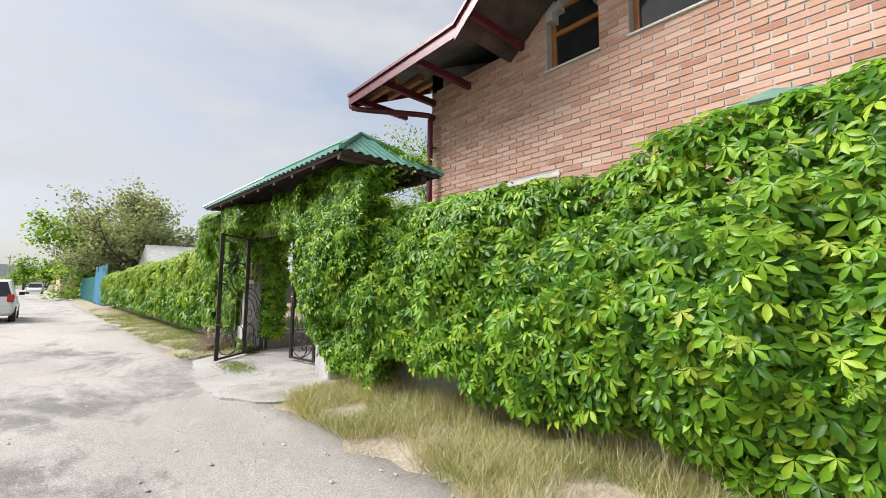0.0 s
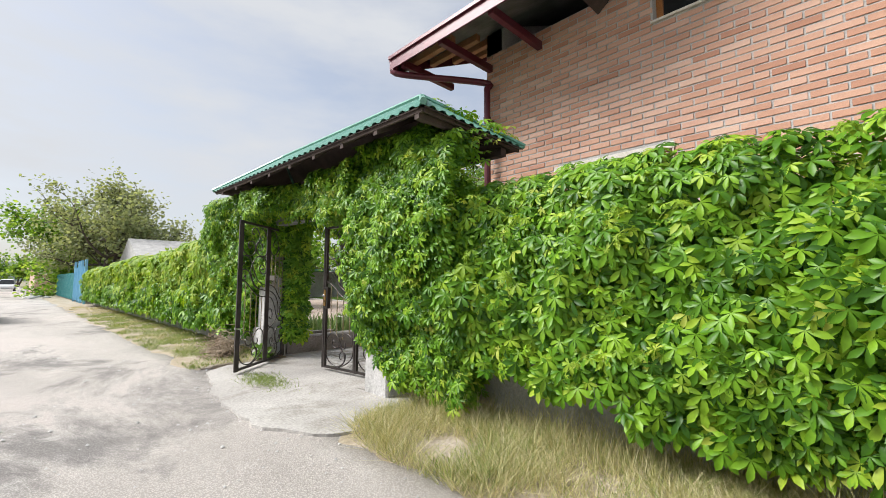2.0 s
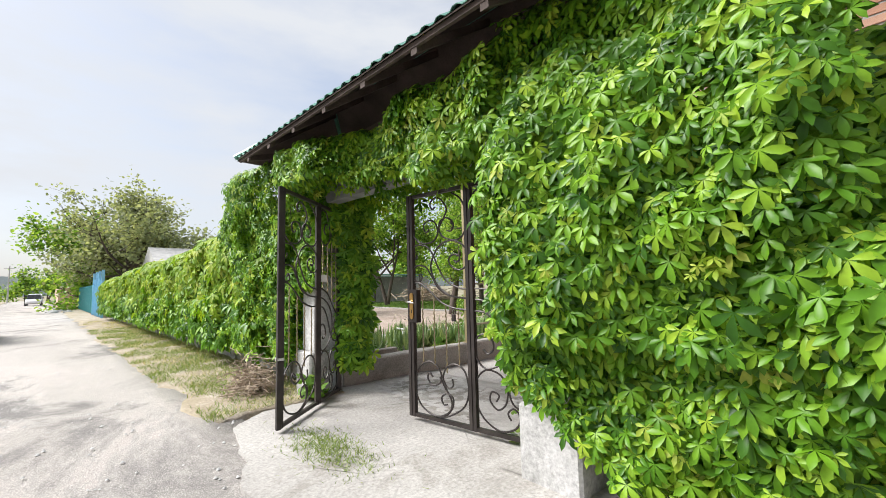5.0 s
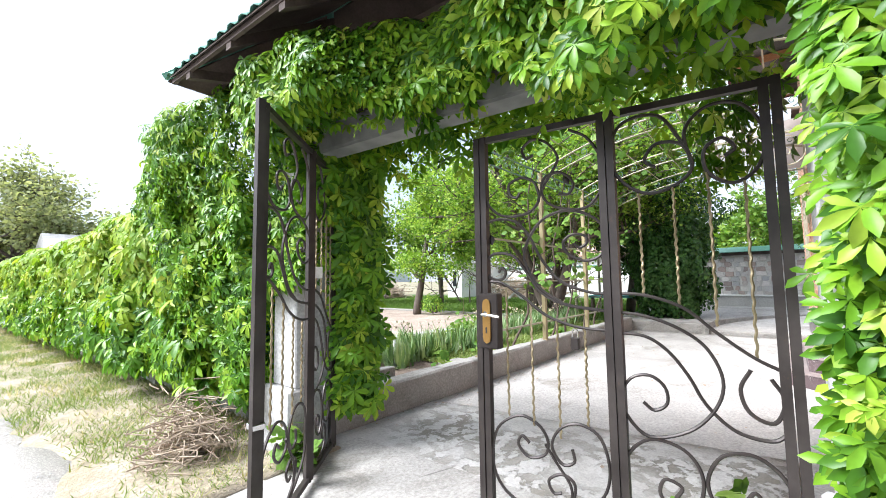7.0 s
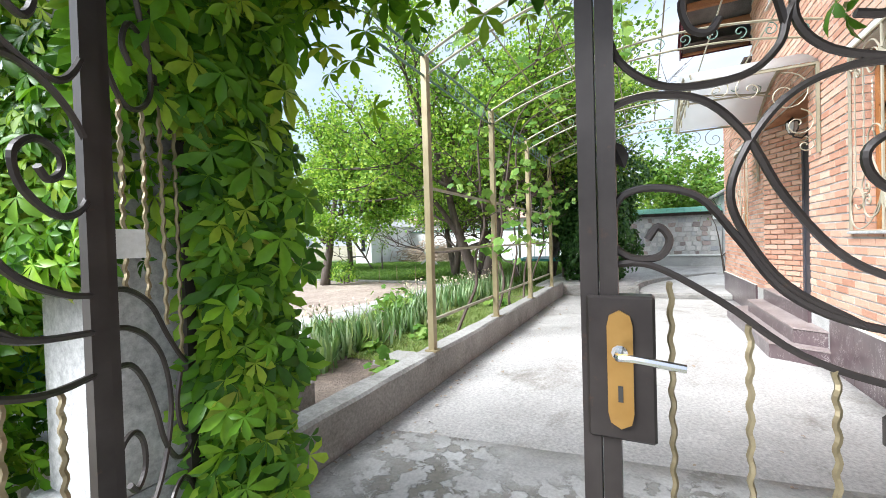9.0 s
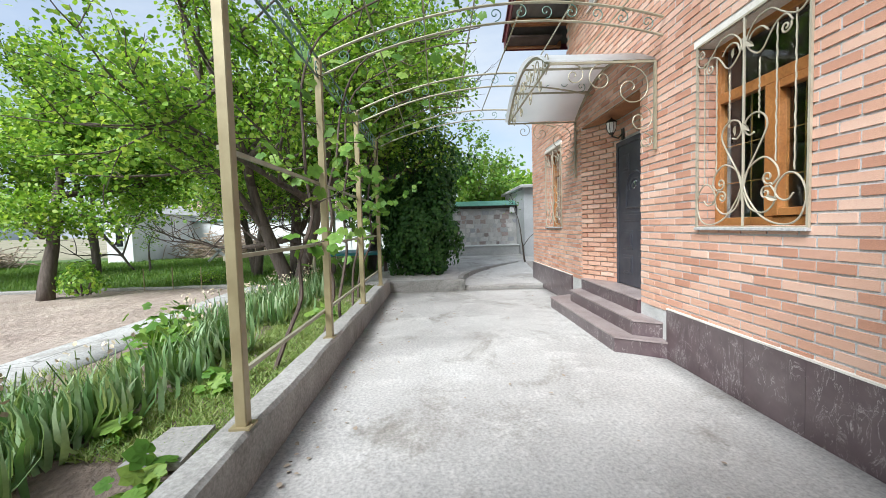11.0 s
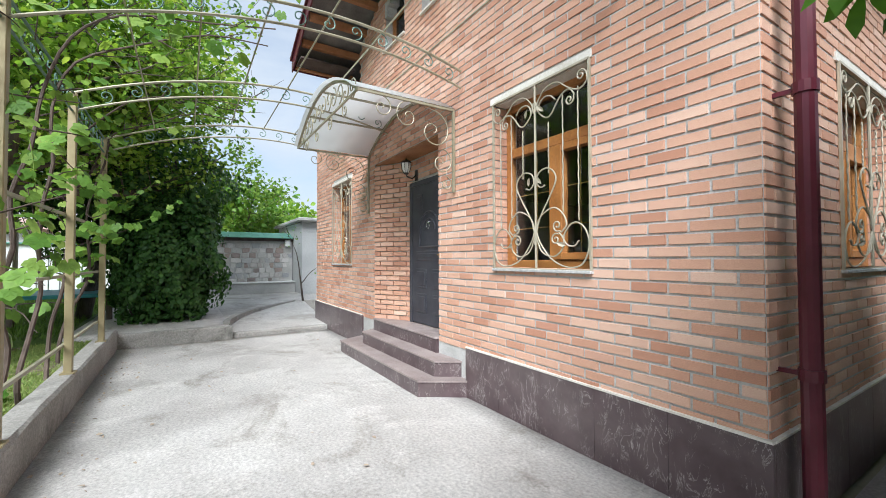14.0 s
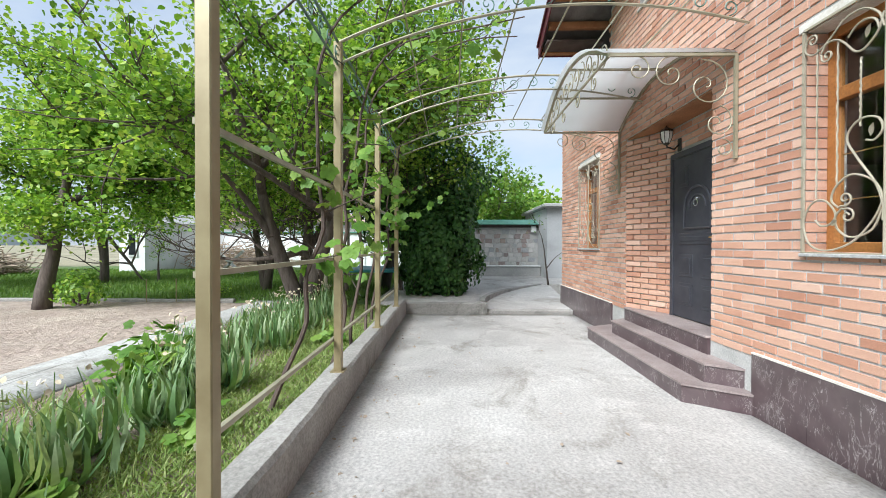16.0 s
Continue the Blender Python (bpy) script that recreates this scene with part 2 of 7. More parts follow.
M_creeper = leafy("creeper leaf", [(0.0, (0.035, 0.11, 0.010)), (0.22, (0.075, 0.20, 0.012)), (0.55, (0.145, 0.32, 0.018)), (0.85, (0.24, 0.43, 0.026)), (1.0, (0.40, 0.55, 0.05))], 0.38, 0.34)
M_creeper_young = leafy("young creeper leaf", [(0.0, (0.17, 0.32, 0.025)), (0.6, (0.31, 0.46, 0.04)), (1.0, (0.48, 0.55, 0.09))], 0.5, 0.42)
M_apricot = leafy("apricot leaf", [(0.0, (0.08, 0.19, 0.025)), (0.35, (0.19, 0.36, 0.05)), (0.75, (0.33, 0.51, 0.08)), (1.0, (0.50, 0.64, 0.15))], 0.4, 0.5)
M_darkleaf = leafy("dark shrub leaf", [(0.0, (0.03, 0.085, 0.02)), (0.5, (0.055, 0.14, 0.03)), (1.0, (0.10, 0.21, 0.05))], 0.45, 0.3)
M_vine = leafy("grape leaf", [(0.0, (0.10, 0.22, 0.03)), (0.6, (0.19, 0.34, 0.06)), (1.0, (0.30, 0.42, 0.09))], 0.5, 0.45)
M_iris = leafy("iris leaf", [(0.0, (0.12, 0.23, 0.08)), (0.5, (0.25, 0.37, 0.17)), (1.0, (0.44, 0.53, 0.32))], 0.4, 0.35)
M_weed = leafy("low weed leaf", [(0.0, (0.14, 0.22, 0.05)), (0.5, (0.24, 0.33, 0.09)), (1.0, (0.38, 0.42, 0.17))], 0.6, 0.35)
M_petal = plain("faded petal", (0.50, 0.40, 0.27), (0.66, 0.57, 0.42), 0.9)
M_grass = leafy("grass blade", [(0.0, (0.07, 0.15, 0.02)), (0.5, (0.12, 0.22, 0.035)), (1.0, (0.20, 0.29, 0.07))], 0.6, 0.35)
M_drygrass = leafy("dry grass blade", [(0.0, (0.22, 0.28, 0.07)), (0.3, (0.40, 0.39, 0.16)), (0.65, (0.60, 0.53, 0.30)), (1.0, (0.72, 0.65, 0.45))], 0.7, 0.3)
M_pine = leafy("grey green needle", [(0.0, (0.24, 0.29, 0.17)), (0.6, (0.36, 0.41, 0.25)), (1.0, (0.48, 0.52, 0.34))], 0.7, 0.5)
M_beam = make_steel("grey primed steel", (0.15, 0.15, 0.15), (0.24, 0.24, 0.235), 0.6, 0.1, 0.2)
M_gate = make_steel("dark gate steel", (0.030, 0.024, 0.022), (0.060, 0.050, 0.046), 0.42, 0.35, 0.35)
M_brass = make_steel("brass", (0.42, 0.24, 0.07), (0.58, 0.36, 0.12), 0.3, 0.8, 0.1)
M_chrome = make_steel("chrome", (0.6, 0.6, 0.6), (0.75, 0.75, 0.75), 0.18, 1.0, 0.0)
M_twist = make_steel("gold twisted bar", (0.20, 0.16, 0.09), (0.34, 0.28, 0.17), 0.45, 0.5, 0.2)
M_post = make_steel("olive gold paint", (0.27, 0.215, 0.115), (0.36, 0.30, 0.17), 0.45, 0.25, 0.1)
M_arch = make_steel("cream gold paint", (0.30, 0.275, 0.19), (0.42, 0.385, 0.28), 0.45, 0.25, 0.2)
M_patina = make_steel("green patina", (0.09, 0.17, 0.14), (0.20, 0.30, 0.25), 0.55, 0.3, 0.25)
M_grille = make_steel("cream grille paint", (0.39, 0.345, 0.255), (0.53, 0.475, 0.37), 0.4, 0.2, 0.15)
M_wood = plain("varnished window frame", (0.33, 0.13, 0.035), (0.46, 0.20, 0.06), 0.35, scale=4)
M_rafter = plain("rafter wood", (0.26, 0.11, 0.045), (0.36, 0.17, 0.075), 0.7, scale=4)
M_fascia = make_steel("maroon sheet", (0.085, 0.012, 0.022), (0.12, 0.018, 0.032), 0.35, 0.1, 0.0)
M_soffit = plain("dark soffit boards", (0.05, 0.035, 0.03), (0.10, 0.075, 0.065), 0.9)
M_under = plain("grey roof underside", (0.10, 0.095, 0.09), (0.18, 0.17, 0.165), 0.8)
M_greenroof = make_steel("green roof sheet", (0.095, 0.25, 0.195), (0.15, 0.335, 0.27), 0.4, 0.1, 0.0)
M_poly = make_poly()
M_stone = make_stonework()
M_white = plain("white plaster", (0.62, 0.62, 0.61), (0.76, 0.76, 0.75), 0.9, scale=1.2)
M_grey = plain("grey plaster", (0.42, 0.42, 0.42), (0.52, 0.52, 0.52), 0.9, scale=1.0)
M_lintel = plain("lintel render", (0.62, 0.57, 0.50), (0.76, 0.72, 0.66), 0.9, scale=5)
M_door = make_steel("graphite door", (0.055, 0.055, 0.068), (0.085, 0.085, 0.10), 0.4, 0.2, 0.0)
M_blue = make_steel("light blue paint", (0.18, 0.42, 0.60), (0.25, 0.52, 0.70), 0.5, 0.0, 0.2)
M_teal = make_steel("teal paint", (0.04, 0.22, 0.24), (0.06, 0.30, 0.31), 0.5, 0.0, 0.2)
M_glass = make_glass()
# near black colour stands in for shade inside the rooms and the keyhole
M_dark = plain("unlit hollow dark", (0.02, 0.018, 0.016), (0.05, 0.045, 0.04), 0.9)
M_slate = plain("slate sheet roof", (0.36, 0.35, 0.34), (0.50, 0.49, 0.47), 0.9)
M_pink = plain("pink plaster", (0.52, 0.34, 0.27), (0.62, 0.44, 0.36), 0.9)
M_block = plain("concrete block", (0.33, 0.32, 0.31), (0.44, 0.43, 0.41), 0.95, scale=2)
M_carpaint = make_steel("white car paint", (0.72, 0.73, 0.74), (0.80, 0.81, 0.82), 0.2, 0.0, 0.0)
M_tyre = plain("tyre rubber", (0.02, 0.02, 0.02), (0.035, 0.035, 0.035), 0.85)
M_carglass = make_steel("dark car glass", (0.015, 0.018, 0.02), (0.025, 0.028, 0.03), 0.08, 0.0, 0.0)
M_redlamp = make_steel("red lamp lens", (0.40, 0.015, 0.02), (0.5, 0.03, 0.03), 0.15, 0.0, 0.0)
M_bulb = make_steel("frosted lamp glass", (0.75, 0.74, 0.70), (0.85, 0.84, 0.8), 0.3, 0.0, 0.0)
M_pipe = plain("white plastic pipe", (0.68, 0.68, 0.66), (0.78, 0.78, 0.76), 0.5)
M_label = plain("pale label card", (0.66, 0.65, 0.62), (0.74, 0.73, 0.7), 0.7)


# ---- mesh helpers ----
def linked(name, verts, faces, material, parent=None, label="", smooth=False):
    me = bpy.data.meshes.new(name)
    me.from_pydata([tuple(v) for v in verts], [], [tuple(f) for f in faces])
    if material:
        me.materials.append(material)
    if smooth:
        me.polygons.foreach_set("use_smooth", [True] * len(me.polygons))
    ob = new(name, me)
    if parent:
        ob.parent = parent
    if label:
        ob["label"] = label
    return ob


def thing(name, label, category, group="", kind="", at=(0, 0, 0), rz=0.0):
    ob = new(name)
    ob.matrix_basis = pose(*at, 0, 0, rz)
    return tagged(ob, label, category, group, kind)


def join(*pieces):
    """Several (verts, faces) as one."""
    vs, fs = [], []
    for v, f in pieces:
        k = len(vs)
        vs += [tuple(p) for p in v]
        fs += [tuple(i + k for i in q) for q in f]
    return vs, fs


def box(x0, x1, y0, y1, z0, z1, b=0.0):
    """A box, with its edges cut by b."""
    if b <= 0:
        v = [(x, y, z) for z in (z0, z1) for y in (y0, y1) for x in (x0, x1)]
        return v, [(0, 2, 3, 1), (4, 5, 7, 6), (0, 1, 5, 4), (2, 6, 7, 3), (0, 4, 6, 2), (1, 3, 7, 5)]
    bm = bmesh.new()
    bmesh.ops.create_cube(bm, size=1.0)
    for v in bm.verts:
        v.co = Vector(((x0 + x1) / 2 + v.co.x * (x1 - x0), (y0 + y1) / 2 + v.co.y * (y1 - y0), (z0 + z1) / 2 + v.co.z * (z1 - z0)))
    bmesh.ops.bevel(bm, geom=bm.edges[:], offset=b, segments=1, affect="EDGES", clamp_overlap=True)
    bm.verts.index_update()
    out = [tuple(v.co) for v in bm.verts], [tuple(v.index for v in f.verts) for f in bm.faces]
    bm.free()
    return out


def prism(outline, z0, z1):
    """An upright prism over a plan outline (anticlockwise)."""
    n = len(outline)
    v = [(x, y, z0) for x, y in outline] + [(x, y, z1) for x, y in outline]
    return v, [tuple(range(n - 1, -1, -1)), tuple(range(n, 2 * n))] + [(i, (i + 1) % n, n + (i + 1) % n, n + i) for i in range(n)]


def tube(points, radius, segs=6, square=False):
    """A tube along points; radius is one number or one for each point."""
    pts = [Vector(p) for p in points]
    n = len(pts)
    rad = [radius] * n if isinstance(radius, (int, float)) else radius
    if square:
        segs = 4
    v, f = [], []
    ref = None
    for i, p in enumerate(pts):
        d = (pts[min(i + 1, n - 1)] - pts[max(i - 1, 0)])
        d = d.normalized() if d.length > 1e-9 else Vector((0, 0, 1))
        if ref is None:
            ref = Vector((0, 0, 1)) if abs(d.z) < 0.8 else Vector((1, 0, 0))
        a = d.cross(ref)
        a = a.normalized() if a.length > 1e-6 else d.orthogonal().normalized()
        b = a.cross(d)
        ref = b
        for k in range(segs):
            w = 2 * math.pi * (k + (0.5 if square else 0)) / segs
            r = rad[i] * (1.414 if square else 1)
            v.append(tuple(p + a * (r * math.cos(w)) + b * (r * math.sin(w))))
    for i in range(n - 1):
        for k in range(segs):
            f.append((i * segs + k, i * segs + (k + 1) % segs, (i + 1) * segs + (k + 1) % segs, (i + 1) * segs + k))
    f.append(tuple(range(segs - 1, -1, -1)))
    f.append(tuple(range((n - 1) * segs, n * segs)))
    return v, f


def lathe(profile, segs=14, at=(0, 0, 0)):
    v = [(at[0] + r * math.cos(2 * math.pi * k / segs), at[1] + r * math.sin(2 * math.pi * k / segs), at[2] + z) for r, z in profile for k in range(segs)]
    f = [(i * segs + k, i * segs + (k + 1) % segs, (i + 1) * segs + (k + 1) % segs, (i + 1) * segs + k) for i in range(len(profile) - 1) for k in range(segs)]
    return v, f + [tuple(range(segs - 1, -1, -1)), tuple(range((len(profile) - 1) * segs, len(profile) * segs))]


def spiral(cx, cy, r0, turns, start, ccw=1, r1=0.012, n=26):
    """Points of a scroll in a plane, from its outer end (at the angle start, in degrees) inwards."""
    out = []
    for i in range(n):
        u = i / (n - 1)
        r = r0 * (1 - u) ** 1.15 + r1 * u
        a = radians(start) + ccw * u * turns * 2 * math.pi
        out.append((cx + r * math.cos(a), cy + r * math.sin(a)))
    return out


def arc(cx, cy, r, a0, a1, n=18):
    return [(cx + r * math.cos(radians(a0 + (a1 - a0) * i / (n - 1))), cy + r * math.sin(radians(a0 + (a1 - a0) * i / (n - 1)))) for i in range(n)]


def smooth_line(pts, n=8):
    """A smooth line through points of any dimension."""
    p = [np.array(q, float) for q in pts]
    p = [2 * p[0] - p[1]] + p + [2 * p[-1] - p[-2]]
    out = []
    for i in range(1, len(p) - 2):
        for k in range(n):
            t = k / n
            out.append(0.5 * ((2 * p[i]) + (-p[i - 1] + p[i + 1]) * t + (2 * p[i - 1] - 5 * p[i] + 4 * p[i + 1] - p[i + 2]) * t * t + (-p[i - 1] + 3 * p[i] - 3 * p[i + 1] + p[i + 2]) * t ** 3))
    out.append(p[-2])
    return [tuple(q) for q in out]


def scattered(name, template, mats, material, parent=None, label="", category="", kind="stuff"):
    """Many copies of one small shape as a single mesh; mats is an array of 4 x 4 matrices."""
    tv, tf = np.array(template[0], float), template[1]
    n, k = len(mats), len(tv)
    v = np.einsum("nij,kj->nki", mats[:, :3, :3], tv) + mats[:, None, :3, 3]
    flat = np.array([i for q in tf for i in q])
    size = np.array([len(q) for q in tf])
    loops = (flat[None, :] + (np.arange(n) * k)[:, None]).ravel()
    starts = np.concatenate([[0], np.cumsum(np.tile(size, n))[:-1]])
    me = bpy.data.meshes.new(name)
    me.vertices.add(n * k)
    me.vertices.foreach_set("co", v.ravel())
    me.loops.add(len(loops))
    me.loops.foreach_set("vertex_index", loops)
    me.polygons.add(n * len(tf))
    me.polygons.foreach_set("loop_start", starts)
    me.update(calc_edges=True)
    me.materials.append(material)
    ob = new(name, me)
    if parent:
        ob.parent = parent
        if label:
            ob["label"] = label
        ob["kind"] = kind
        return ob
    return tagged(ob, label, category, "", kind)


def frames_from(pos, normal, up, scale):
    """Matrices whose z follows normal, whose y follows up as far as it can."""
    z = normal / np.linalg.norm(normal, axis=1, keepdims=True)
    x = np.cross(up, z)
    x /= np.maximum(np.linalg.norm(x, axis=1, keepdims=True), 1e-6)
    y = np.cross(z, x)
    m = np.zeros((len(pos), 4, 4))
    s = scale[:, None]
    m[:, :3, 0], m[:, :3, 1], m[:, :3, 2], m[:, :3, 3], m[:, 3, 3] = x * s, y * s, z * s, pos, 1
    return m


def leaflet(length, width, angle, droop=0.15, fold=0.18, prof=((0.35, 0.85), (0.68, 0.8))):
    """One pointed leaf blade from the origin, folded along its rib."""
    ca, sa = math.cos(radians(angle)), math.sin(radians(angle))
    v = []

    def put(x, y, z):
        v.append((x * ca - y * sa, x * sa + y * ca, z))

    put(0, 0, 0)
    for u, w in prof:
        z = -droop * length * u * u
        put(0, u * length, z)
        put(-w * width, u * length, z + fold * width * w)
        put(w * width, u * length, z + fold * width * w)
    put(0, length, -droop * length)
    f = [(0, 1, 2), (0, 3, 1)]
    k = 1
    for _ in range(len(prof) - 1):
        f += [(k, k + 3, k + 4, k + 1), (k, k + 2, k + 5, k + 3)]
        k += 3
    return v, f + [(k, k + 3, k + 1), (k, k + 2, k + 3)]


def fan(*blades_):
    """Leaf blades that share one base point, so that a compound leaf is one piece."""
    vs, fs = [(0.0, 0.0, 0.0)], []
    for v, f in blades_:
        k = len(vs) - 1
        vs += [tuple(p) for p in v[1:]]
        fs += [tuple(0 if i == 0 else i + k for i in q) for q in f]
    return vs, fs


PALMATE = fan(*(leaflet(l, w, a, 0.30, 0.40, ((0.42, 0.74), (0.72, 0.90))) for l, w, a in ((0.140, 0.028, 180), (0.132, 0.027, 232), (0.132, 0.027, 128), (0.100, 0.021, 290), (0.100, 0.021, 70))))
BLADE = leaflet(1.0, 0.38, 0, 0.14, 0.2, ((0.30, 0.92), (0.66, 0.82)))
GRAPE = fan(*(leaflet(l, w, a, 0.1, 0.1) for l, w, a in ((0.11, 0.05, 180), (0.10, 0.045, 235), (0.10, 0.045, 125), (0.065, 0.04, 290), (0.065, 0.04, 70))))
GRASS = ([(-0.5, 0, 0), (0.5, 0, 0), (0.38, 0.12, 0.5), (-0.38, 0.12, 0.5), (0, 0.42, 1.0)], [(0, 1, 2, 3), (3, 2, 4)])


# ---- plan ----
# x runs into the yard along the drive, y along the street; the house's corner stands at the origin.
WALL_TOP, EAVE, OVER = 5.0, 4.86, 1.05


def street(s, d, z=0.0):
    """A point of the street: s metres along the fence line, d metres out from it."""
    return (-1.5 - 0.05 * s - d, s - 0.05 * d, z)


def sheet(name, outline, z, material, label, step=0.0, rough=0.0, thick=0.3, fall=0.0):
    """A ground surface over an outline of four corners, gridded and slightly uneven, with a skirt."""
    a, b, c, d = (np.array(p, float) for p in outline)
    nu = max(1, int(np.linalg.norm(b - a) / step)) if step else 1
    nv = max(1, int(np.linalg.norm(d - a) / step)) if step else 1
    v, f = [], []
    for j in range(nv + 1):
        for i in range(nu + 1):
            p = (a * (1 - i / nu) + b * (i / nu)) * (1 - j / nv) + (d * (1 - i / nu) + c * (i / nu)) * (j / nv)
            h = noise.noise((p[0] * 0.9, p[1] * 0.9, 3.1)) * rough + noise.noise((p[0] * 3.1, p[1] * 3.1, 7.7)) * rough * 0.4
            v.append((p[0], p[1], z + h - fall * max(0.0, 1 - 3.5 * i / nu)))
    for j in range(nv):
        for i in range(nu):
            k = j * (nu + 1) + i
            f.append((k, k + 1, k + nu + 2, k + nu + 1))
    ring = [i for i in range(nu + 1)] + [j * (nu + 1) + nu for j in range(1, nv + 1)] + [nv * (nu + 1) + i for i in range(nu - 1, -1, -1)] + [j * (nu + 1) for j in range(nv - 1, 0, -1)]
    k0 = len(v)
    v += [(v[i][0], v[i][1], z - thick) for i in ring]
    f += [(ring[(q + 1) % len(ring)], ring[q], k0 + q, k0 + (q + 1) % len(ring)) for q in range(len(ring))]
    return tagged(linked(name, v, f, material, smooth=bool(step)), label, "ground", "", "structure")


# ---- ground ----
land = linked("ground", [(-900, -900, -0.12), (900, -900, -0.12), (900, 900, -0.12), (-900, 900, -0.12)], [(0, 1, 2, 3)], M_land)
tagged(land, "dry open land reaching the horizon", "ground", "", "structure")
road = sheet("road", [street(-14, 7.2)[:2], street(-14, 1.15)[:2], street(140, 1.15)[:2], street(140, 7.2)[:2]], 0.0, M_road, "worn dusty asphalt village road", 0.5, 0.02)
road["category"] = "road"
sheet("verge_south", [street(-14, 1.65)[:2], street(-14, -0.05)[:2], street(-0.55, -0.05)[:2], street(-0.55, 1.6)[:2]], 0.03, M_verge, "dry grassy verge under the creeper fence", 0.1, 0.045, 0.3, 0.055)
sheet("verge_north", [street(3.25, 1.6)[:2], street(3.25, -0.05)[:2], street(60, -0.05)[:2], street(60, 1.7)[:2]], 0.03, M_verge, "trodden grass verge along the fence", 0.16, 0.045, 0.3, 0.055)
sheet("verge_west", [street(-14, 12)[:2], street(-14, 7.0)[:2], street(140, 7.0)[:2], street(140, 12)[:2]], 0.03, M_verge, "bare earth strip across the road", 0.6, 0.04)
apron_line = []
corners = [street(-0.75, 1.15), street(-0.45, 1.5), street(0.1, 1.75), street(1.0, 1.76), street(2.0, 1.55), street(2.9, 1.33), street(3.25, 0.9), street(3.35, -0.3), street(-0.6, -0.3)]
for a, b in zip(corners, corners[1:] + corners[:1]):
    for k in range(8):
        q = Vector(a).lerp(Vector(b), k / 8)
        w = 0.0 if q.x > -1.7 else 0.09
        apron_line.append((q.x + w * noise.noise((q.x * 2.3, q.y * 2.3, 1.0)) + w * 0.5 * noise.noise((q.x * 7, q.y * 7, 2.0)), q.y + w * noise.noise((q.x * 2.3, q.y * 2.3, 5.0))))
apron = linked("pavement", *prism(apron_line[::-1], -0.1, 0.028), M_apron)
tagged(apron, "pale worn concrete apron before the gate", "pavement", "", "structure")
sheet("drive", [(-1.55, -0.02), (7.95, -0.02), (7.95, 3.62), (-1.55, 3.62)], 0.0, M_drive, "stained pale concrete drive", 0.3, 0.012)
sheet("threshold_ground", [(-1.6, 0.42), (0.3, 0.42), (-0.1, 3.56), (-1.6, 3.56)], 0.016, M_broken, "broken mottled concrete inside the gate", 0.2, 0.012, 0.1)
sheet("side_passage", [(-1.55, -14), (0.02, -14), (0.02, -0.02), (-1.55, -0.02)], 0.0, M_drive, "concrete strip between house and fence", 0.6, 0.012)
sheet("flower_bed", [(-1.3, 3.75), (8.0, 3.75), (8.0, 6.2), (-1.3, 6.2)], 0.16, M_soil, "dark crumbly soil of the iris bed", 0.12, 0.05)
sheet("garden_path", [(-1.3, 6.15), (8.7, 6.15), (8.7, 7.1), (-1.3, 7.1)], 0.17, M_path, "narrow pale concrete garden path", 0.4, 0.01)
sheet("garden_soil", [(-1.3, 7.05), (8.7, 7.05), (8.7, 25), (-1.3, 25)], 0.13, M_dry_soil, "bare dug pale soil of the garden", 0.14, 0.05)
sheet("lawn", [(8.7, 4.2), (24, 4.2), (24, 27), (8.7, 27)], 0.14, M_lawn, "green grass lawn under fruit trees", 0.4, 0.05)
sheet("terrace", [(7.95, 1.9), (24, 1.9), (24, 4.3), (7.95, 4.3)], 0.235, M_drive, "raised concrete terrace behind the drive", 0.4, 0.01)
edge = [(7.95, 1.92)] + [(8.2 + 4.0 * u, 1.9 - 2.1 * u ** 1.8) for u in np.linspace(0, 1, 14)] + [(12.3, -6), (24, -6), (24, 1.92)]
tagged(linked("terrace_curve", *prism(edge, -0.1, 0.232), M_drive), "raised concrete terrace with a curved edge", "terrace", "", "structure")
tagged(linked("terrace_ramp", [(8.0, 1.9, 0.09), (8.0, -0.02, 0.09), (12.4, -0.5, 0.225), (12.4, 1.9, 0.225), (8.0, 1.9, -0.1), (8.0, -0.02, -0.1), (12.4, -0.5, -0.1), (12.4, 1.9, -0.1)], [(0, 1, 2, 3), (0, 4, 5, 1), (3, 2, 6, 7), (0, 3, 7, 4), (1, 5, 6, 2)], M_drive), "sloping concrete strip beside the curved edge", "ramp", "", "structure")
tagged(linked("kerb_curve", *prism([(x, y - 0.02) for x, y in edge[1:15]] + [(x + 0.04, y + 0.1) for x, y in edge[14:0:-1]], 0.0, 0.25), M_kerb), "curved concrete kerb of the terrace", "kerb", "", "structure")


